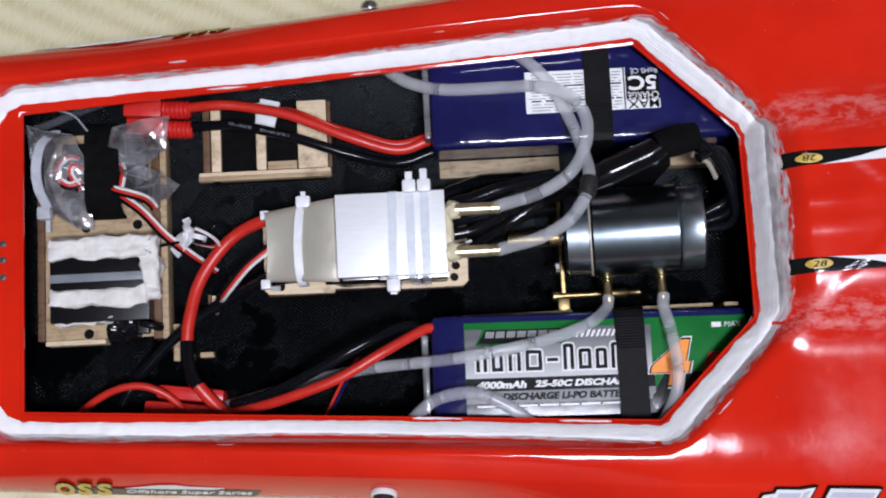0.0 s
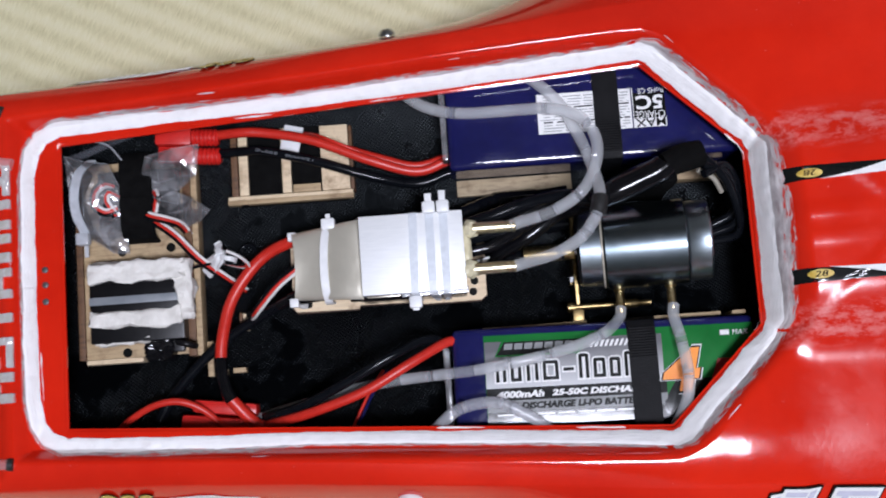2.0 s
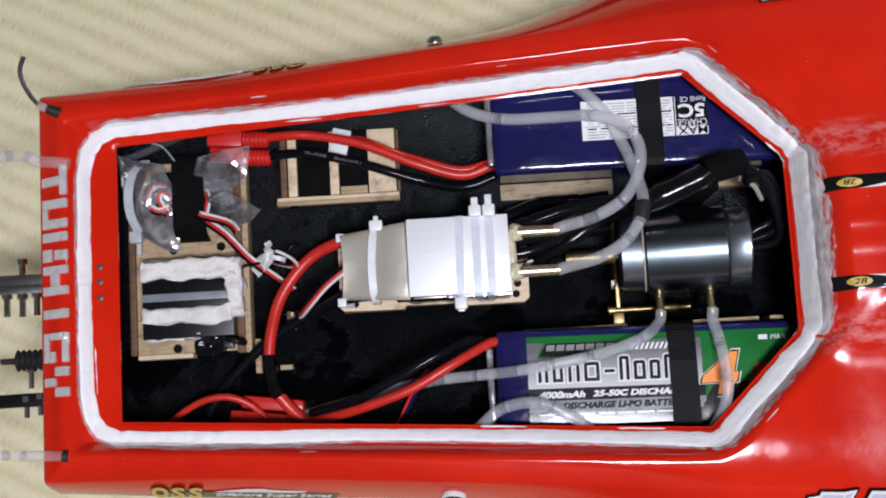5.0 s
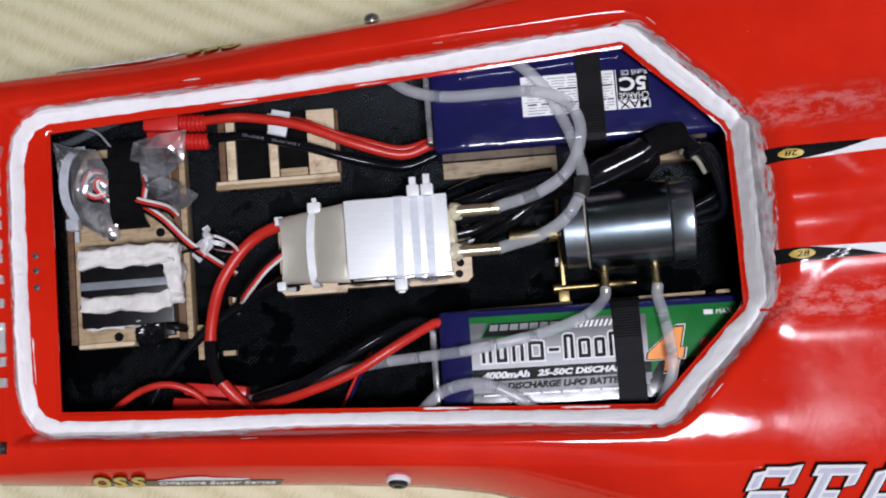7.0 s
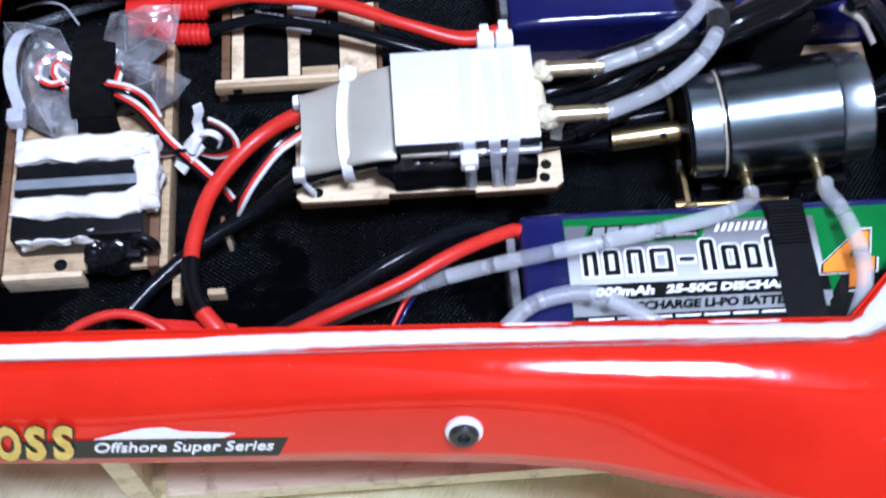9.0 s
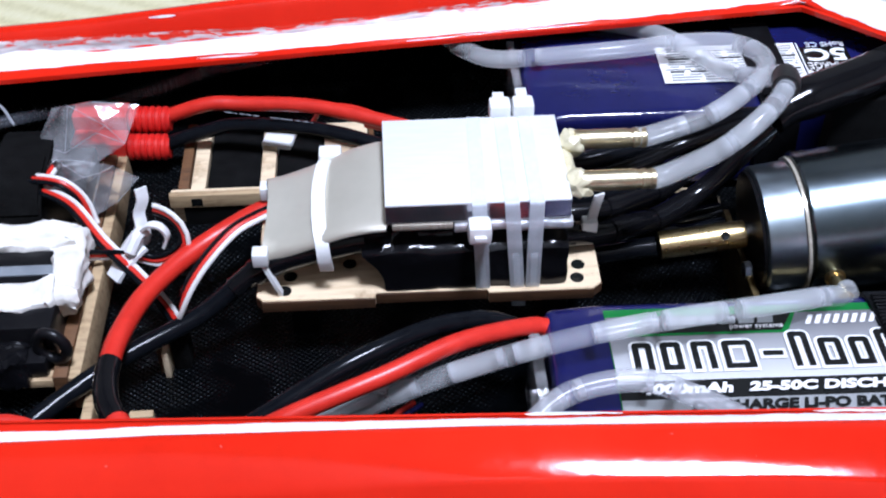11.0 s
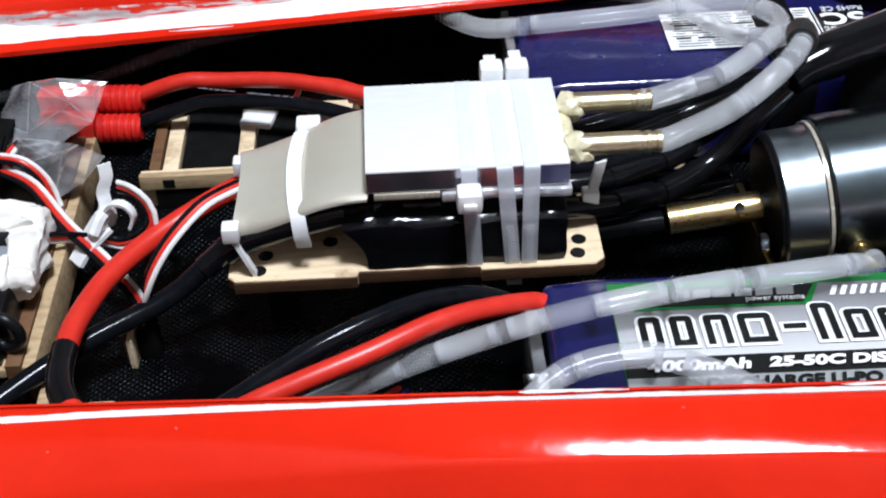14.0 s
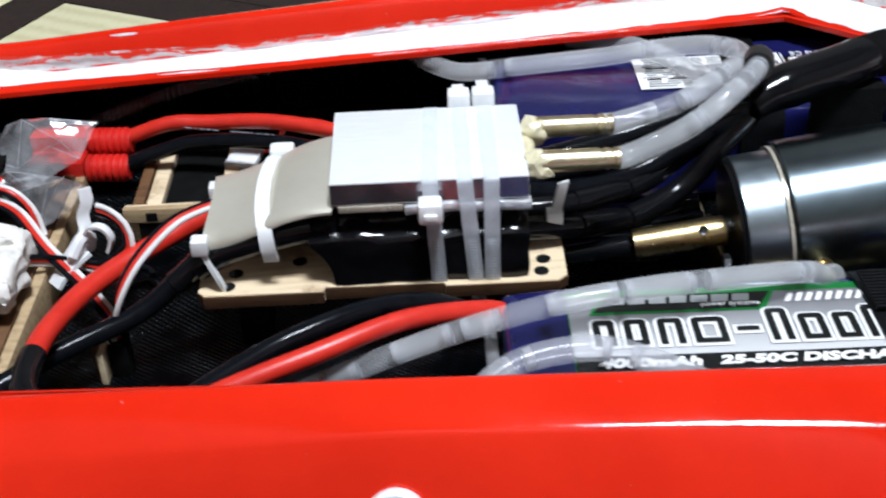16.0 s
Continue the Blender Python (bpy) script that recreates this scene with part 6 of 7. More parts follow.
part("housing", box(-0.0050, 0.0050, -0.0115, 0.0030, 0.0, 0.0046, 0.0004, Matrix.Translation((-0.0832, 0.0758, 0.1036)) @ Matrix.Rotation(radians(-14), 4, "Z")), NYLON, jst)
for k in range(3):
    part("contact", box(-0.0060, -0.0040, -0.0022 + 0.0018 * k, -0.0012 + 0.0018 * k, 0.0012, 0.0032, 0.0001, Matrix.Translation((-0.0832, 0.0758, 0.1036)) @ Matrix.Rotation(radians(-14), 4, "Z")), LABEL_BLACK, jst, "dark contact slot")
wire("balance_lead", [(-0.0790, 0.0748, 0.1060), (-0.0740, 0.0735, 0.1100), (-0.0690, 0.0700, 0.1190), (-0.0600, 0.0650, 0.1225), (-0.0450, 0.0580, 0.1210)], 0.0008, RED_WIRE, "thin red balance lead beside the thick one")

# -------- black motor leads and their connectors
LEADS = (((-0.0005, -0.0050, 0.1235), (0.0133, -0.0020, 0.1215), (0.0236, 0.0040, 0.1186), (0.0342, 0.0100, 0.1165), (0.0488, 0.0185, 0.1200), (0.0600, 0.0200, 0.1330), (0.0670, 0.0200, 0.1420)),
         ((-0.0005, 0.0030, 0.1250), (0.0141, 0.0050, 0.1248), (0.0259, 0.0110, 0.1238), (0.0348, 0.0160, 0.1230), (0.0475, 0.0240, 0.1260), (0.0590, 0.0250, 0.1350), (0.0670, 0.0220, 0.1430)),
         ((-0.0005, 0.0120, 0.1290), (0.0100, 0.0130, 0.1300), (0.0250, 0.0170, 0.1310), (0.0420, 0.0230, 0.1340), (0.0560, 0.0230, 0.1400), (0.0660, 0.0200, 0.1440)))
for k, path in enumerate(LEADS):
    wire("motor_lead", path, (0.0032, 0.0029, 0.0025)[k], BLACK_SHRINK, "black sleeved motor lead with a barrel connector", sleeves=((0.22, 0.40), (0.44, 0.60)) if k < 2 else ((0.3, 0.5),))
    wire("motor_lead", [(0.1200, 0.0300 + 0.005 * k, 0.1480), (0.1320, 0.0350 - 0.004 * k, 0.1420), (0.1390, 0.0260 - 0.008 * k, 0.1330), (0.1380, 0.0140 - 0.006 * k, 0.1260), (0.1270, 0.0080 - 0.004 * k, 0.1230)], 0.0022, BLACK_WIRE, "black motor lead curling to the motor")
for y0, z0, r in ((0.0160, 0.1010, 0.0042), (0.0245, 0.1000, 0.0042), (0.0320, 0.1010, 0.0038)):
    wire("motor_lead", [(-0.0020, y0 - 0.010, z0 + 0.0190), (0.0080, y0 - 0.005, z0 + 0.0110), (0.0200, y0, z0 + 0.002), (0.0400, y0 + 0.001, z0), (0.0580, y0 + 0.002, z0 + 0.002)], r, BLACK_WIRE, "thick black lead lying under the others", sleeves=((0.45, 0.75),))
for path in ([(0.0005, 0.0160, 0.1310), (0.0150, 0.0190, 0.1330), (0.0330, 0.0240, 0.1350), (0.0520, 0.0260, 0.1400), (0.0670, 0.0215, 0.1440)], [(0.0005, 0.0090, 0.1270), (0.0150, 0.0120, 0.1250), (0.0350, 0.0185, 0.1260), (0.0520, 0.0230, 0.1330), (0.0660, 0.0210, 0.1430)]):
    wire("motor_lead", path, 0.0032, BLACK_WIRE, "black motor lead running to the connector bundle")
sleeve = thing("heat_shrink_sleeve", (0.095, 0.027, 0.140), "glossy black heat-shrunk connector bundle", "cable sleeve")
part("barrel", tube(spline([(0.0660, 0.0200, 0.1440), (0.0740, 0.0240, 0.1470), (0.0975, 0.0330, 0.1495), (0.1015, 0.0355, 0.1500)], 0.002), 0.0066, 18, radius=lambda i, k: 0.72 + 0.28 * smooth01(i / max(1, k * 0.35))), BLACK_SHRINK, sleeve)
part("barrel", tube(spline([(0.1010, 0.0355, 0.1500), (0.1105, 0.0385, 0.1500), (0.1195, 0.0405, 0.1490)], 0.002), 0.0070, 18, radius=lambda i, k: 0.86 + 0.14 * math.sin(math.pi * i / k)), BLACK_CLOTH, sleeve, "matt black taped barrel")
for k in range(2):
    part("lead_end", tube(spline([(0.1180, 0.0390 - 0.006 * k, 0.1440), (0.1260, 0.0375 - 0.008 * k, 0.1400), (0.1310, 0.0310 - 0.008 * k, 0.1340)], 0.002), 0.0013, 8), SHEET, sleeve, "pale lead end")
part("prop", box(0.088, 0.108, 0.028, 0.035, 0.0945, 0.1440, 0.001), BLACK_CLOTH, sleeve)

# -------- plywood strips beside the batteries
for b in ((0.0005, 0.0610, 0.0365, 0.0450, 0.0948, 0.0985), (0.1120, 0.1400, 0.0360, 0.0440, 0.0948, 0.1060), (0.0075, 0.0605, -0.0366, -0.0348, 0.0945, 0.1165), (0.0945, 0.1285, -0.0366, -0.0348, 0.0945, 0.1165), (0.1340, 0.1410, -0.0366, -0.0348, 0.0945, 0.1165)):
    solo("wood_strip", box(*b, 0.0003), STAINED if b[0] < 0.001 else PLY, "stained plywood strip edging a battery bay", "wood strip", "battery bay strips")

# -------- plywood tray on the far side
tray = thing("plywood_tray", (-0.086, 0.059, 0.0985), "open plywood tray with black hook tape", "tray")
# Base and foot are black fillers, added to darken the gap under the rail.
part("base", box(-0.1166, -0.0530, 0.0433, 0.0785, 0.0950, 0.1035, 0.0003), BLACK_CLOTH, tray)
part("front_rail", box(-0.1190, -0.0535, 0.0388, 0.0412, 0.1036, 0.1085, 0.0003), PLY, tray, "stained front rail")
part("foot", box(-0.1150, -0.0570, 0.0395, 0.0432, 0.0945, 0.1036, 0.0003), BLACK_CLOTH, tray)
part("notch", box(-0.1120, -0.1085, 0.0386, 0.0389, 0.1042, 0.1072, 0), LABEL_BLACK, tray, "dark slot in the rail")
part("front_cap", box(-0.1188, -0.0537, 0.0413, 0.0432, 0.0955, 0.1078, 0.0002), PLY_PALE, tray)
part("side_rail", box(-0.1165, -0.1132, 0.0433, 0.0785, 0.0960, 0.1082, 0.0003), BROWN_PLY, tray)
part("slat", box(-0.1126, -0.1079, 0.0437, 0.0781, 0.1035, 0.1072, 0.0003), PLY_PALE, tray)
part("slat", box(-0.0902, -0.0855, 0.0437, 0.0781, 0.1035, 0.1074, 0.0003), PLY_PALE, tray)
part("slat", box(-0.0848, -0.0704, 0.0437, 0.0478, 0.1035, 0.1070, 0.0003), PLY, tray)
part("slat", box(-0.0696, -0.0550, 0.0437, 0.0781, 0.1035, 0.1068, 0.0003), PLY_PALE, tray)
part("end_rail", box(-0.0545, -0.0528, 0.0433, 0.0770, 0.0960, 0.1080, 0.0002), BROWN_PLY, tray)
part("hook_tape", box(-0.1073, -0.0907, 0.0433, 0.0785, 0.0960, 0.1060, 0.0004), BLACK_CLOTH, tray, "black hook tape")
part("hook_tape", box(-0.0848, -0.0702, 0.0482, 0.0785, 0.0960, 0.1066, 0.0004), BLACK_CLOTH, tray)

# -------- servo and its board
def putty(x0, x1, y0, y1, z0, z1, seed):
    bm = box(x0, x1, y0, y1, z0, z1, min(0.0034, (y1 - y0) * 0.3, (x1 - x0) * 0.3), seg=4)
    bmesh.ops.subdivide_edges(bm, edges=[e for e in bm.edges if e.calc_length() > 0.004], cuts=10, use_grid_fill=True)
    for v in bm.verts:
        q = v.co * 130 + Vector((seed, 0, 0))
        v.co += Vector((noise.noise(q), noise.noise(q + Vector((5, 0, 0))), 0.9 * noise.noise(q + Vector((0, 5, 0))))) * 0.0026
        v.co += Vector((noise.noise(q * 4), noise.noise(q * 4 + Vector((5, 0, 0))), noise.noise(q * 4 + Vector((0, 5, 0))))) * 0.0010
    return bm


board = thing("servo_board", (-0.165, 0.015, 0.0985), "plywood servo board with dark drilled holes", "mounting board")
panel = part("panel", box(-0.1955, -0.1430, -0.0360, 0.0660, 0.1030, 0.1058, 0.0003), PLY, board)
part("rail", box(-0.1425, -0.1385, -0.0375, 0.0640, 0.0955, 0.1085, 0.0003), BROWN_PLY, board, "dark stained rail")
part("rail", box(-0.1383, -0.1352, -0.0375, 0.0640, 0.0955, 0.1078, 0.0003), PLY, board)
part("rail", box(-0.1990, -0.1957, -0.0360, 0.0650, 0.0955, 0.1070, 0.0003), BROWN_PLY, board)
part("tongue", box(-0.1955, -0.1665, -0.0385, -0.0362, 0.0960, 0.1062, 0.0003), PLY_PALE, board)
for hx, hy in ((-0.1755, 0.0190), (-0.1500, 0.0195), (-0.1465, -0.0300), (-0.1745, -0.0335)):
    part("hole", lathe([(0, 0.0024), (0.0006, 0.0024)], Matrix.Translation((hx, hy, 0.1056)) @ Matrix.Rotation(radians(-90), 4, "Y"), 14), LABEL_BLACK, panel)
servo = thing("steering_servo", (-0.165, -0.010, 0.1058), "black steering servo sealed with white putty", "servo")
part("case", box(-0.1895, -0.1420, -0.0290, 0.0100, 0.1040, 0.1195, 0.0010), BLACK_PLASTIC, servo)
case_top = part("case_top", box(-0.1885, -0.1440, -0.0150, 0.0010, 0.1190, 0.1212, 0.0006), BLACK_PLASTIC, servo)
part("stripe", box(-0.1890, -0.1435, -0.0098, -0.0058, 0.1211, 0.1217, 0.0002), GREY_TAPE, case_top, "grey stripe along the case")
part("arm_boot", putty(-0.1640, -0.1490, -0.0395, -0.0255, 0.1052, 0.1145, 31), BLACK_SHRINK, servo, "shiny black sealed lump over the output arm")
part("lug", box(-0.1540, -0.1440, -0.0350, -0.0270, 0.1058, 0.1120, 0.0012), BLACK_PLASTIC, servo)
part("horn", tube([Vector((-0.1420 + 0.0042 * math.cos(a), -0.0318 - 0.0012 * math.cos(a), 0.1150 + 0.0050 * math.sin(a))) for a in (k * math.pi / 10 for k in range(20))], 0.0016, 10, True), BLACK_PLASTIC, servo, "black servo horn with a large hole")


part("putty", putty(-0.1900, -0.1400, 0.0010, 0.0115, 0.1130, 0.1232, 1), PUTTY, servo, "smeared white sealing putty")
part("putty", putty(-0.1905, -0.1420, -0.0215, -0.0130, 0.1140, 0.1228, 9), PUTTY, servo)
part("putty", putty(-0.1455, -0.1375, -0.0190, 0.0110, 0.1120, 0.1226, 17), PUTTY, servo)
part("putty", putty(-0.1860, -0.1600, -0.0295, -0.0280, 0.1120, 0.1185, 23), PUTTY, servo)

# -------- receiver in its plastic bag, with a strap
receiver = thing("receiver", (-0.165, 0.046, 0.1058), "small receiver wrapped in a clear plastic bag", "receiver")
part("case", box(-0.1850, -0.1440, 0.0300, 0.0600, 0.1056, 0.1140, 0.0012), BLACK_PLASTIC, receiver)


def crumpled(outline, inner):
    """A crumpled bag wall: large flat facets between the corners of its outline and a few raised points. Returns it and its creases."""
    pts = [Vector(p) for p in outline + inner]
    n = len(outline)
    flat, _, tris, origin, _, _ = geometry.delaunay_2d_cdt([p.xy for p in pts], [], [list(range(n))], 1, 1e-6)
    bm = bmesh.new()
    vs = []
    for q, o in zip(flat, origin):
        vs.append(bm.verts.new((q.x, q.y, max(0.1066, pts[o[0]].z if o else 0.116))))
    for t in tris:
        bm.faces.new([vs[k] for k in t])
    creases = [[v.co.copy() for v in e.verts] for e in bm.edges]
    bmesh.ops.subdivide_edges(bm, edges=bm.edges[:], cuts=5, use_grid_fill=True)
    for v in bm.verts:
        v.co.z += 0.0005 * noise.noise(v.co * 330)
    return bm, creases


bag = thing("plastic_bag", (-0.165, 0.046, 0.1058), "crumpled clear plastic bag round the receiver", "plastic bag")
UPPER = [(-0.1567, 0.0640, 0.1265), (-0.1440, 0.0668, 0.1270), (-0.1297, 0.0690, 0.1235), (-0.1330, 0.0540, 0.1190), (-0.1450, 0.0455, 0.1150), (-0.1585, 0.0445, 0.1140), (-0.1610, 0.0550, 0.1200)]
LOWER = [(-0.1600, 0.0475, 0.1150), (-0.1450, 0.0470, 0.1180), (-0.1350, 0.0420, 0.1195), (-0.1262, 0.0356, 0.1195), (-0.1330, 0.0305, 0.1140), (-0.1420, 0.0285, 0.1090), (-0.1560, 0.0330, 0.1090)]
LEFT = [(-0.2005, 0.0690, 0.1190), (-0.1900, 0.0645, 0.1235), (-0.1780, 0.0630, 0.1200), (-0.1720, 0.0500, 0.1180), (-0.1700, 0.0350, 0.1160), (-0.1705, 0.0175, 0.1110), (-0.1785, 0.0180, 0.1105), (-0.1930, 0.0275, 0.1110), (-0.1990, 0.0450, 0.1140)]
END = [(-0.1840, 0.0330, 0.1180), (-0.1730, 0.0350, 0.1175), (-0.1702, 0.0260, 0.1150), (-0.1700, 0.0165, 0.1120), (-0.1780, 0.0175, 0.1110), (-0.1860, 0.0250, 0.1130)]
WALLS = ((UPPER, [(-0.1500, 0.0600, 0.1305), (-0.1400, 0.0610, 0.1215), (-0.1520, 0.0515, 0.1180), (-0.1410, 0.0530, 0.1245)]),
         (LOWER, [(-0.1520, 0.0420, 0.1225), (-0.1430, 0.0400, 0.1150), (-0.1380, 0.0360, 0.1215), (-0.1480, 0.0350, 0.1190)]),
         (LEFT, [(-0.1920, 0.0570, 0.1165), (-0.1840, 0.0560, 0.1250), (-0.1780, 0.0480, 0.1190), (-0.1900, 0.0440, 0.1230), (-0.1820, 0.0380, 0.1175), (-0.1760, 0.0300, 0.1205), (-0.1850, 0.0290, 0.1215)]),
         (END, [(-0.1760, 0.0280, 0.1215), (-0.1790, 0.0230, 0.1150)]))
for outline, inner in WALLS:
    sheet, creases = crumpled(outline, inner)
    skin = part("film", sheet, FILM, bag, smooth=False)
    folds = bmesh.new()
    for k, (a, b) in enumerate(creases):
        if (k * 7) % 5 > 1:
            continue
        tube([a, (a + b) / 2, b], 0.00013, 5, bm=folds)
    part("crease", folds, TUBE_THIN, skin)
part("loose_strip", tube(spline([(-0.1960, 0.0760, 0.1180), (-0.1850, 0.0745, 0.1230), (-0.1760, 0.0715, 0.1240), (-0.1700, 0.0640, 0.1210)], 0.001), 0.0005, 6), TUBE_THIN, bag, "loose curl of torn film")
tape = thing("hook_strap", (-0.1635, 0.047, 0.1058), "black hook-and-loop strap over the receiver", "strap")
part("strap", band(spline([(-0.1635, 0.0225, 0.1062), (-0.1635, 0.0240, 0.1140), (-0.1635, 0.0290, 0.1190), (-0.1635, 0.0450, 0.1215), (-0.1640, 0.0600, 0.1200), (-0.1645, 0.0690, 0.1130), (-0.1645, 0.0710, 0.1010)], 0.0015), (1, 0, 0), 0.0165, 0.0012), BLACK_CLOTH, tape)
part("overlap", band(spline([(-0.1640, 0.0240, 0.1155), (-0.1640, 0.0295, 0.1206), (-0.1638, 0.0440, 0.1231)], 0.0015), (1, 0, 0), 0.0158, 0.0012), BLACK_CLOTH, tape, "overlapping end of the strap")
ribbon_lead([(-0.1760, 0.0520, 0.1150), (-0.1800, 0.0530, 0.1175), (-0.1850, 0.0490, 0.1185), (-0.1855, 0.0420, 0.1185), (-0.1800, 0.0380, 0.1180), (-0.1740, 0.0400, 0.1170)], (0, 0, 1), "coiled three-strand lead inside the bag")
ribbon_lead([(-0.1730, 0.0460, 0.1150), (-0.1780, 0.0485, 0.1190), (-0.1800, 0.0440, 0.1180), (-0.1750, 0.0360, 0.1170)], (0, 0, 1), "short three-strand lead inside the bag")
ribbon_lead([(-0.1560, 0.0480, 0.1150), (-0.1540, 0.0440, 0.1190), (-0.1545, 0.0390, 0.1200), (-0.1560, 0.0340, 0.1190)], (0, 0, 1), "three-strand lead coming out from under the strap")
tie = thing("cable_tie", (-0.188, 0.040, 0.1058), "wide white nylon tie bent over the bag", "cable tie")
part("strap", band(spline([(-0.1860, 0.0655, 0.1200), (-0.1912, 0.0580, 0.1255), (-0.1932, 0.0460, 0.1275), (-0.1930, 0.0360, 0.1245), (-0.1910, 0.0280, 0.1180)], 0.0015)[::-1], (1, 0, 0), 0.0046, 0.0011), NYLON_CLEAR, tie)
part("head", box(-0.1958, -0.1892, 0.0222, 0.0285, 0.1130, 0.1190, 0.0012), NYLON_CLEAR, tie)
part("tail", box(-0.1930, -0.1908, 0.0165, 0.0225, 0.1120, 0.1132, 0.0003), NYLON_CLEAR, tie)

# -------- three-strand leads and the knotted tie
ribbon_lead([(-0.1740, 0.0380, 0.1140), (-0.1670, 0.0385, 0.1155), (-0.1600, 0.0355, 0.1175), (-0.1552, 0.0316, 0.1188), (-0.1450, 0.0235, 0.1192), (-0.1347, 0.0117, 0.1140), (-0.1241, 0.0028, 0.1080), (-0.1170, -0.0025, 0.1010), (-0.1140, -0.0050, 0.0960)], (0, 0, 1), "white, red and black three-strand lead")
ribbon_lead([(-0.1700, 0.0400, 0.1165), (-0.1630, 0.0370, 0.1190), (-0.1566, 0.0340, 0.1217), (-0.1485, 0.0315, 0.1213), (-0.1435, 0.0300, 0.1160), (-0.1417, 0.0280, 0.1092), (-0.1400, 0.0250, 0.1068)], (0, 0, 1), "short three-strand lead out of the bag")
ribbon_lead([(-0.1420, 0.0060, 0.1140), (-0.1330, 0.0082, 0.1120), (-0.1250, 0.0095, 0.1095), (-0.1190, 0.0080, 0.1090), (-0.1130, 0.0062, 0.1125), (-0.1092, 0.0060, 0.1175), (-0.1105, 0.0085, 0.1225), (-0.1145, 0.0110, 0.1250), (-0.1180, 0.0125, 0.1255)], (0.55, 0.83, 0.0), "three-strand servo lead standing up in a loop")
wire("loose_lead", [(-0.1110 + 0.0042 * math.cos(a), 0.0140 + 0.0046 * math.sin(a), 0.1010) for a in (k * math.pi / 5 for k in range(10))] + [(-0.1040, 0.0100, 0.0980)], 0.0010, BLACK_WIRE, "thin black lead lying in a ring on the lining")
ribbon_lead([(-0.0780, 0.0030, 0.1330), (-0.0861, -0.0026, 0.1335), (-0.0930, -0.0078, 0.1325), (-0.1013, -0.0154, 0.1270), (-0.1068, -0.0197, 0.1190), (-0.1088, -0.0198, 0.1100), (-0.1103, -0.0190, 0.1035)], (0, 0, 1), "three-strand lead from the speed controller")
pad = solo("tape_pad", box(-0.1128, -0.1075, -0.0225, -0.0160, 0.0925, 0.1045, 0.0015), BLACK_CLOTH, "black tape pad that holds the end of a lead", "tape pad")
knot = thing("cable_tie", (-0.125, 0.010, 0.112), "knotted white tie round the servo leads", "cable tie")
part("wrap", tube(spline([(-0.1325, 0.0085, 0.1045), (-0.1290, 0.0098, 0.1085), (-0.1262, 0.0108, 0.1125), (-0.1238, 0.0112, 0.1165)], 0.001), 0.0026, 8, radius=lambda i, k: 0.8 + 0.35 * math.sin(math.pi * i / k)), NYLON, knot)
part("wrap", tube(spline([(-0.1262, 0.0070, 0.1135), (-0.1235, 0.0102, 0.1175), (-0.1220, 0.0130, 0.1160), (-0.1232, 0.0142, 0.1120)], 0.001), 0.0019, 8), NYLON, knot)
part("tail", band(spline([(-0.1242, 0.0125, 0.1150), (-0.1226, 0.0130, 0.1190), (-0.1228, 0.0140, 0.1225), (-0.1212, 0.0150, 0.1265), (-0.1213, 0.0160, 0.1305)], 0.001), (1, 0.5, 0), 0.0036, 0.0010), NYLON, knot)
part("bow", band(spline([(-0.1325, 0.0040, 0.1062), (-0.1300, 0.0058, 0.1092), (-0.1268, 0.0086, 0.1115), (-0.1236, 0.0114, 0.1132)], 0.001), (0.62, -0.75, 0.1), 0.0062, 0.0012), NYLON, knot, "flat end of the tie")
part("bow", band(spline([(-0.1330, 0.0075, 0.1058), (-0.1295, 0.0092, 0.1098), (-0.1262, 0.0112, 0.1128)], 0.001), (0.5, -0.6, 0.6), 0.0040, 0.0010), NYLON, knot)
part("tail", band(spline([(-0.1228, 0.0110, 0.1180), (-0.1195, 0.0098, 0.1212), (-0.1165, 0.0090, 0.1212), (-0.1150, 0.0088, 0.1180), (-0.1165, 0.0090, 0.1140)], 0.001), (0.3, 1, 0), 0.0024, 0.0009), NYLON, knot)
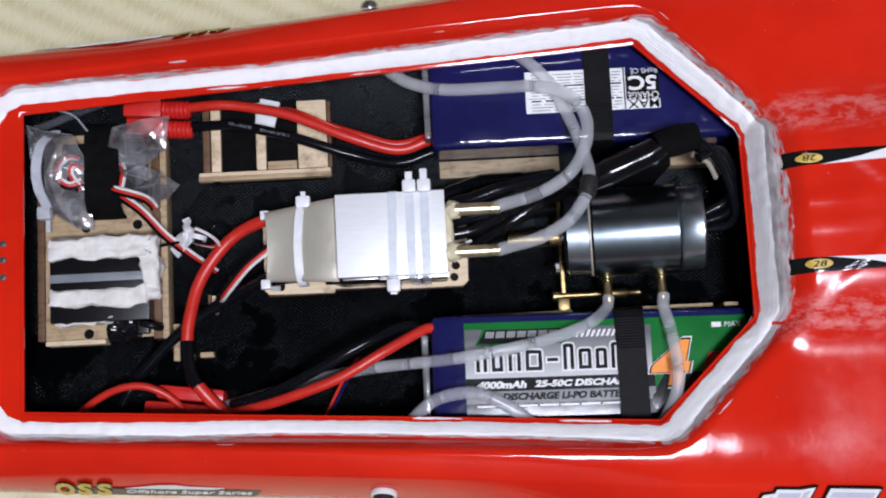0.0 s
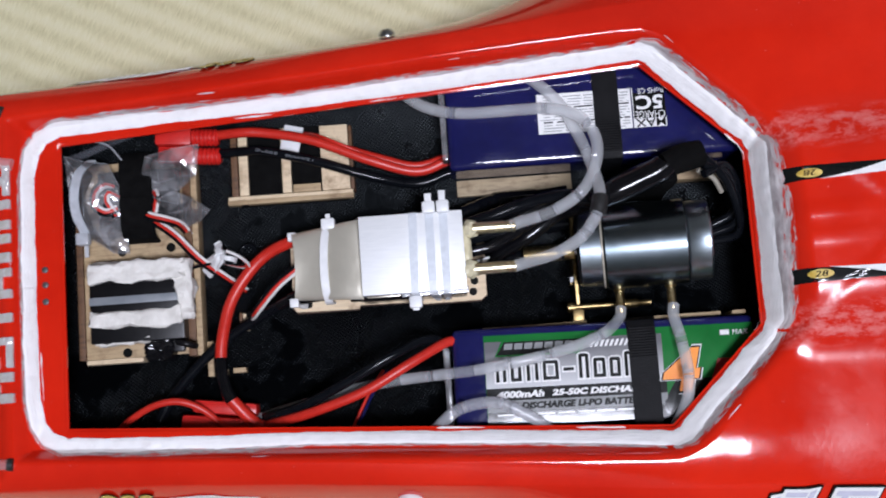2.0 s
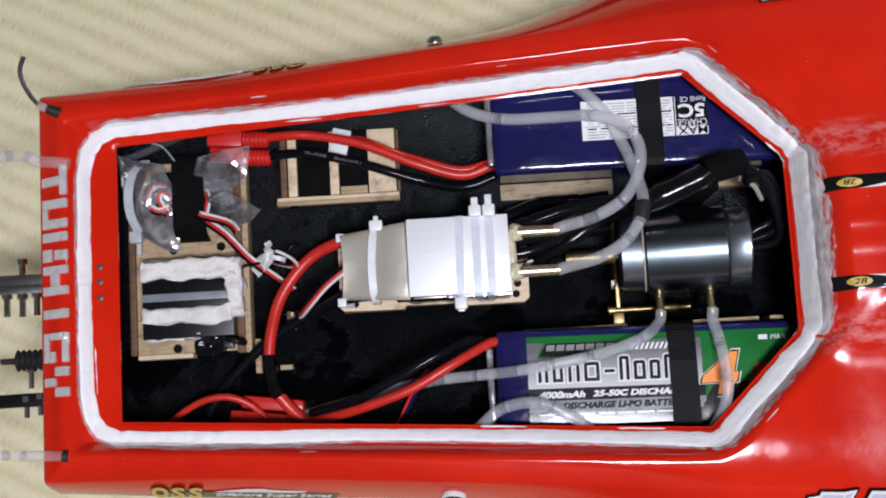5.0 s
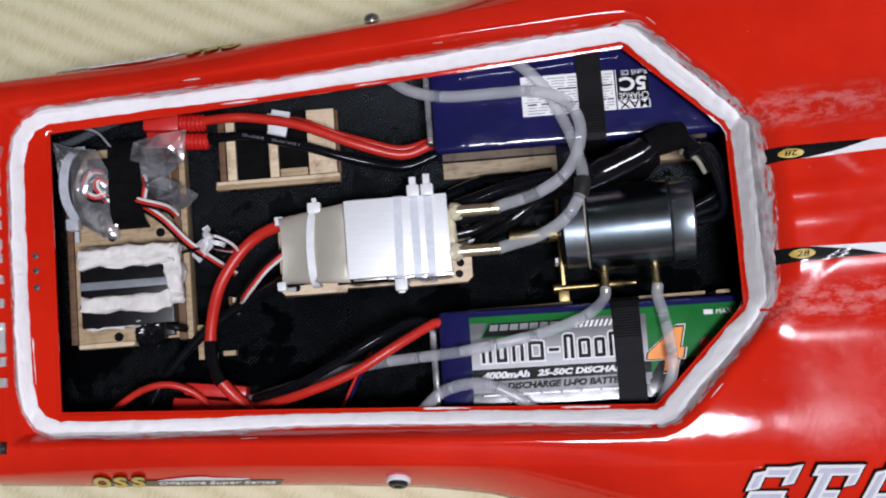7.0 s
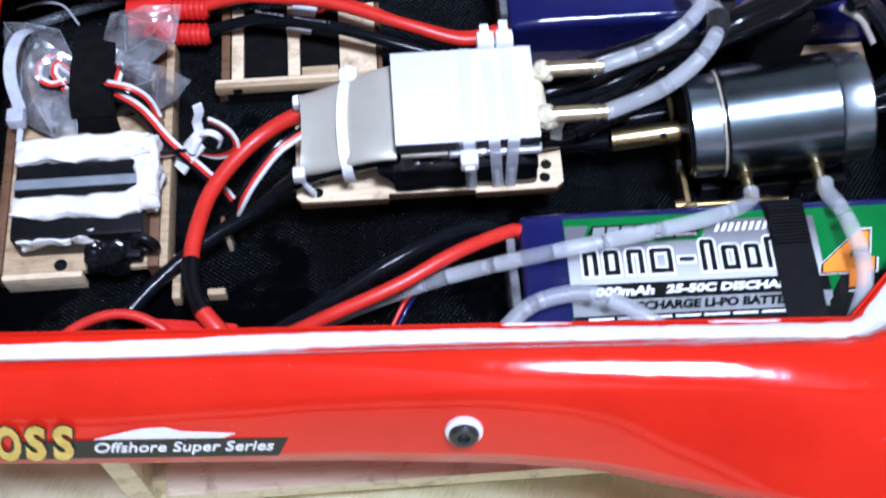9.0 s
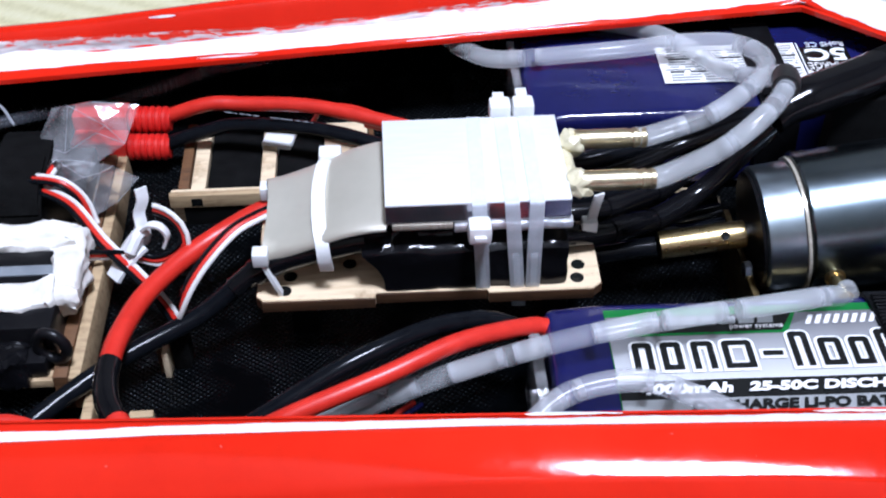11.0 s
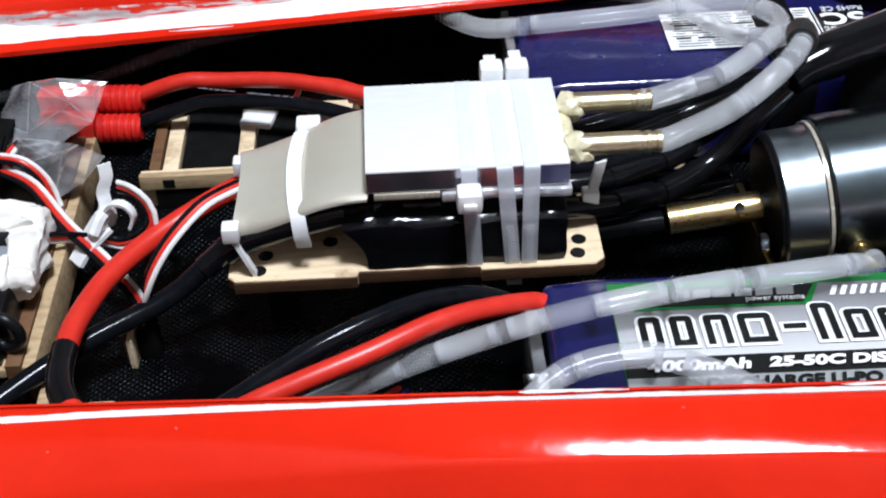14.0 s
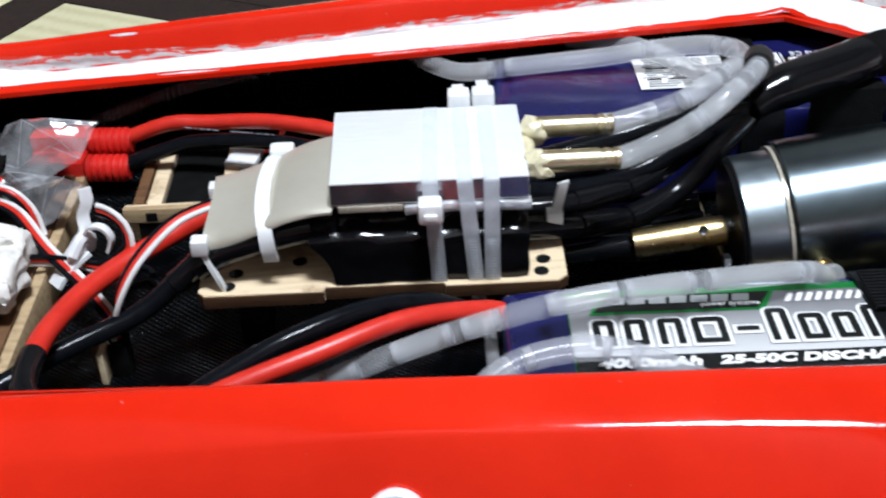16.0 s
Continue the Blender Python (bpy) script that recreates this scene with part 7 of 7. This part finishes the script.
lead_tie = thing("cable_tie", (0.010, 0.000, 0.128), "small white tie end between the motor leads", "cable tie")
part("strap", band(spline([(0.0095, -0.0035, 0.1255), (0.0105, -0.0030, 0.1305), (0.0118, -0.0022, 0.1360)], 0.001), (1, 0.2, 0.2), 0.0030, 0.0009), NYLON, lead_tie)
part("head", box(0.0070, 0.0115, -0.0050, -0.0012, 0.1240, 0.1280, 0.0006), NYLON, lead_tie)

# -------- small wooden pegs on the lining
peg = thing("wooden_peg", (-0.1143, -0.0195, 0.0925), "small burnt plywood peg standing on the lining", "wooden peg", "pegs")
part("block", box(-0.1165, -0.1150, -0.0240, -0.0170, 0.0925, 0.1055, 0.0003), BROWN_PLY, peg)
part("face", box(-0.1149, -0.1132, -0.0260, -0.0175, 0.0925, 0.1036, 0.0003), PLY_PALE, peg)
for b in ((-0.1342, -0.1312, -0.0485, -0.0305, 0.0950, 0.1030), (-0.1215, -0.1150, -0.0475, -0.0450, 0.0955, 0.1020)):
    pg = thing("wooden_peg", ((b[0] + b[1]) / 2, (b[2] + b[3]) / 2, b[4]), "small plywood upright on the lining", "wooden peg", "pegs")
    part("block", box(*b, 0.0003), PLY, pg)


# -------- the sheer: the deck and what is fixed to it rise towards the bow
def sheer(p, low, high):
    """Where a place on the level deck comes to lie; what is below low stays, what is above high rises in full."""
    rise = 0.0016 + 0.0265 * min(p.x, 0.22)
    rise *= min(1.0, max(0.0, (p.z - low) / (high - low)))
    k = 1.0 - rise / 0.607
    return Vector((-0.02 + (p.x + 0.02) * k, -0.04 + (p.y + 0.04) * k, p.z + rise))


def apply_sheer(ob, low=0.060, high=0.113):
    if ob.data.users > 1:
        ob.location = sheer(ob.location, low, high)
        return
    for v in ob.data.vertices:
        v.co = sheer(v.co, low, high)


for ob in boat.children_recursive:
    if ob.name.startswith("inner_shell"):
        apply_sheer(ob, 0.108, 0.134)
    else:
        apply_sheer(ob)
for owner in [aerial, boot, strut, rod] + stern_hoses:
    for ob in owner.children:
        apply_sheer(ob)
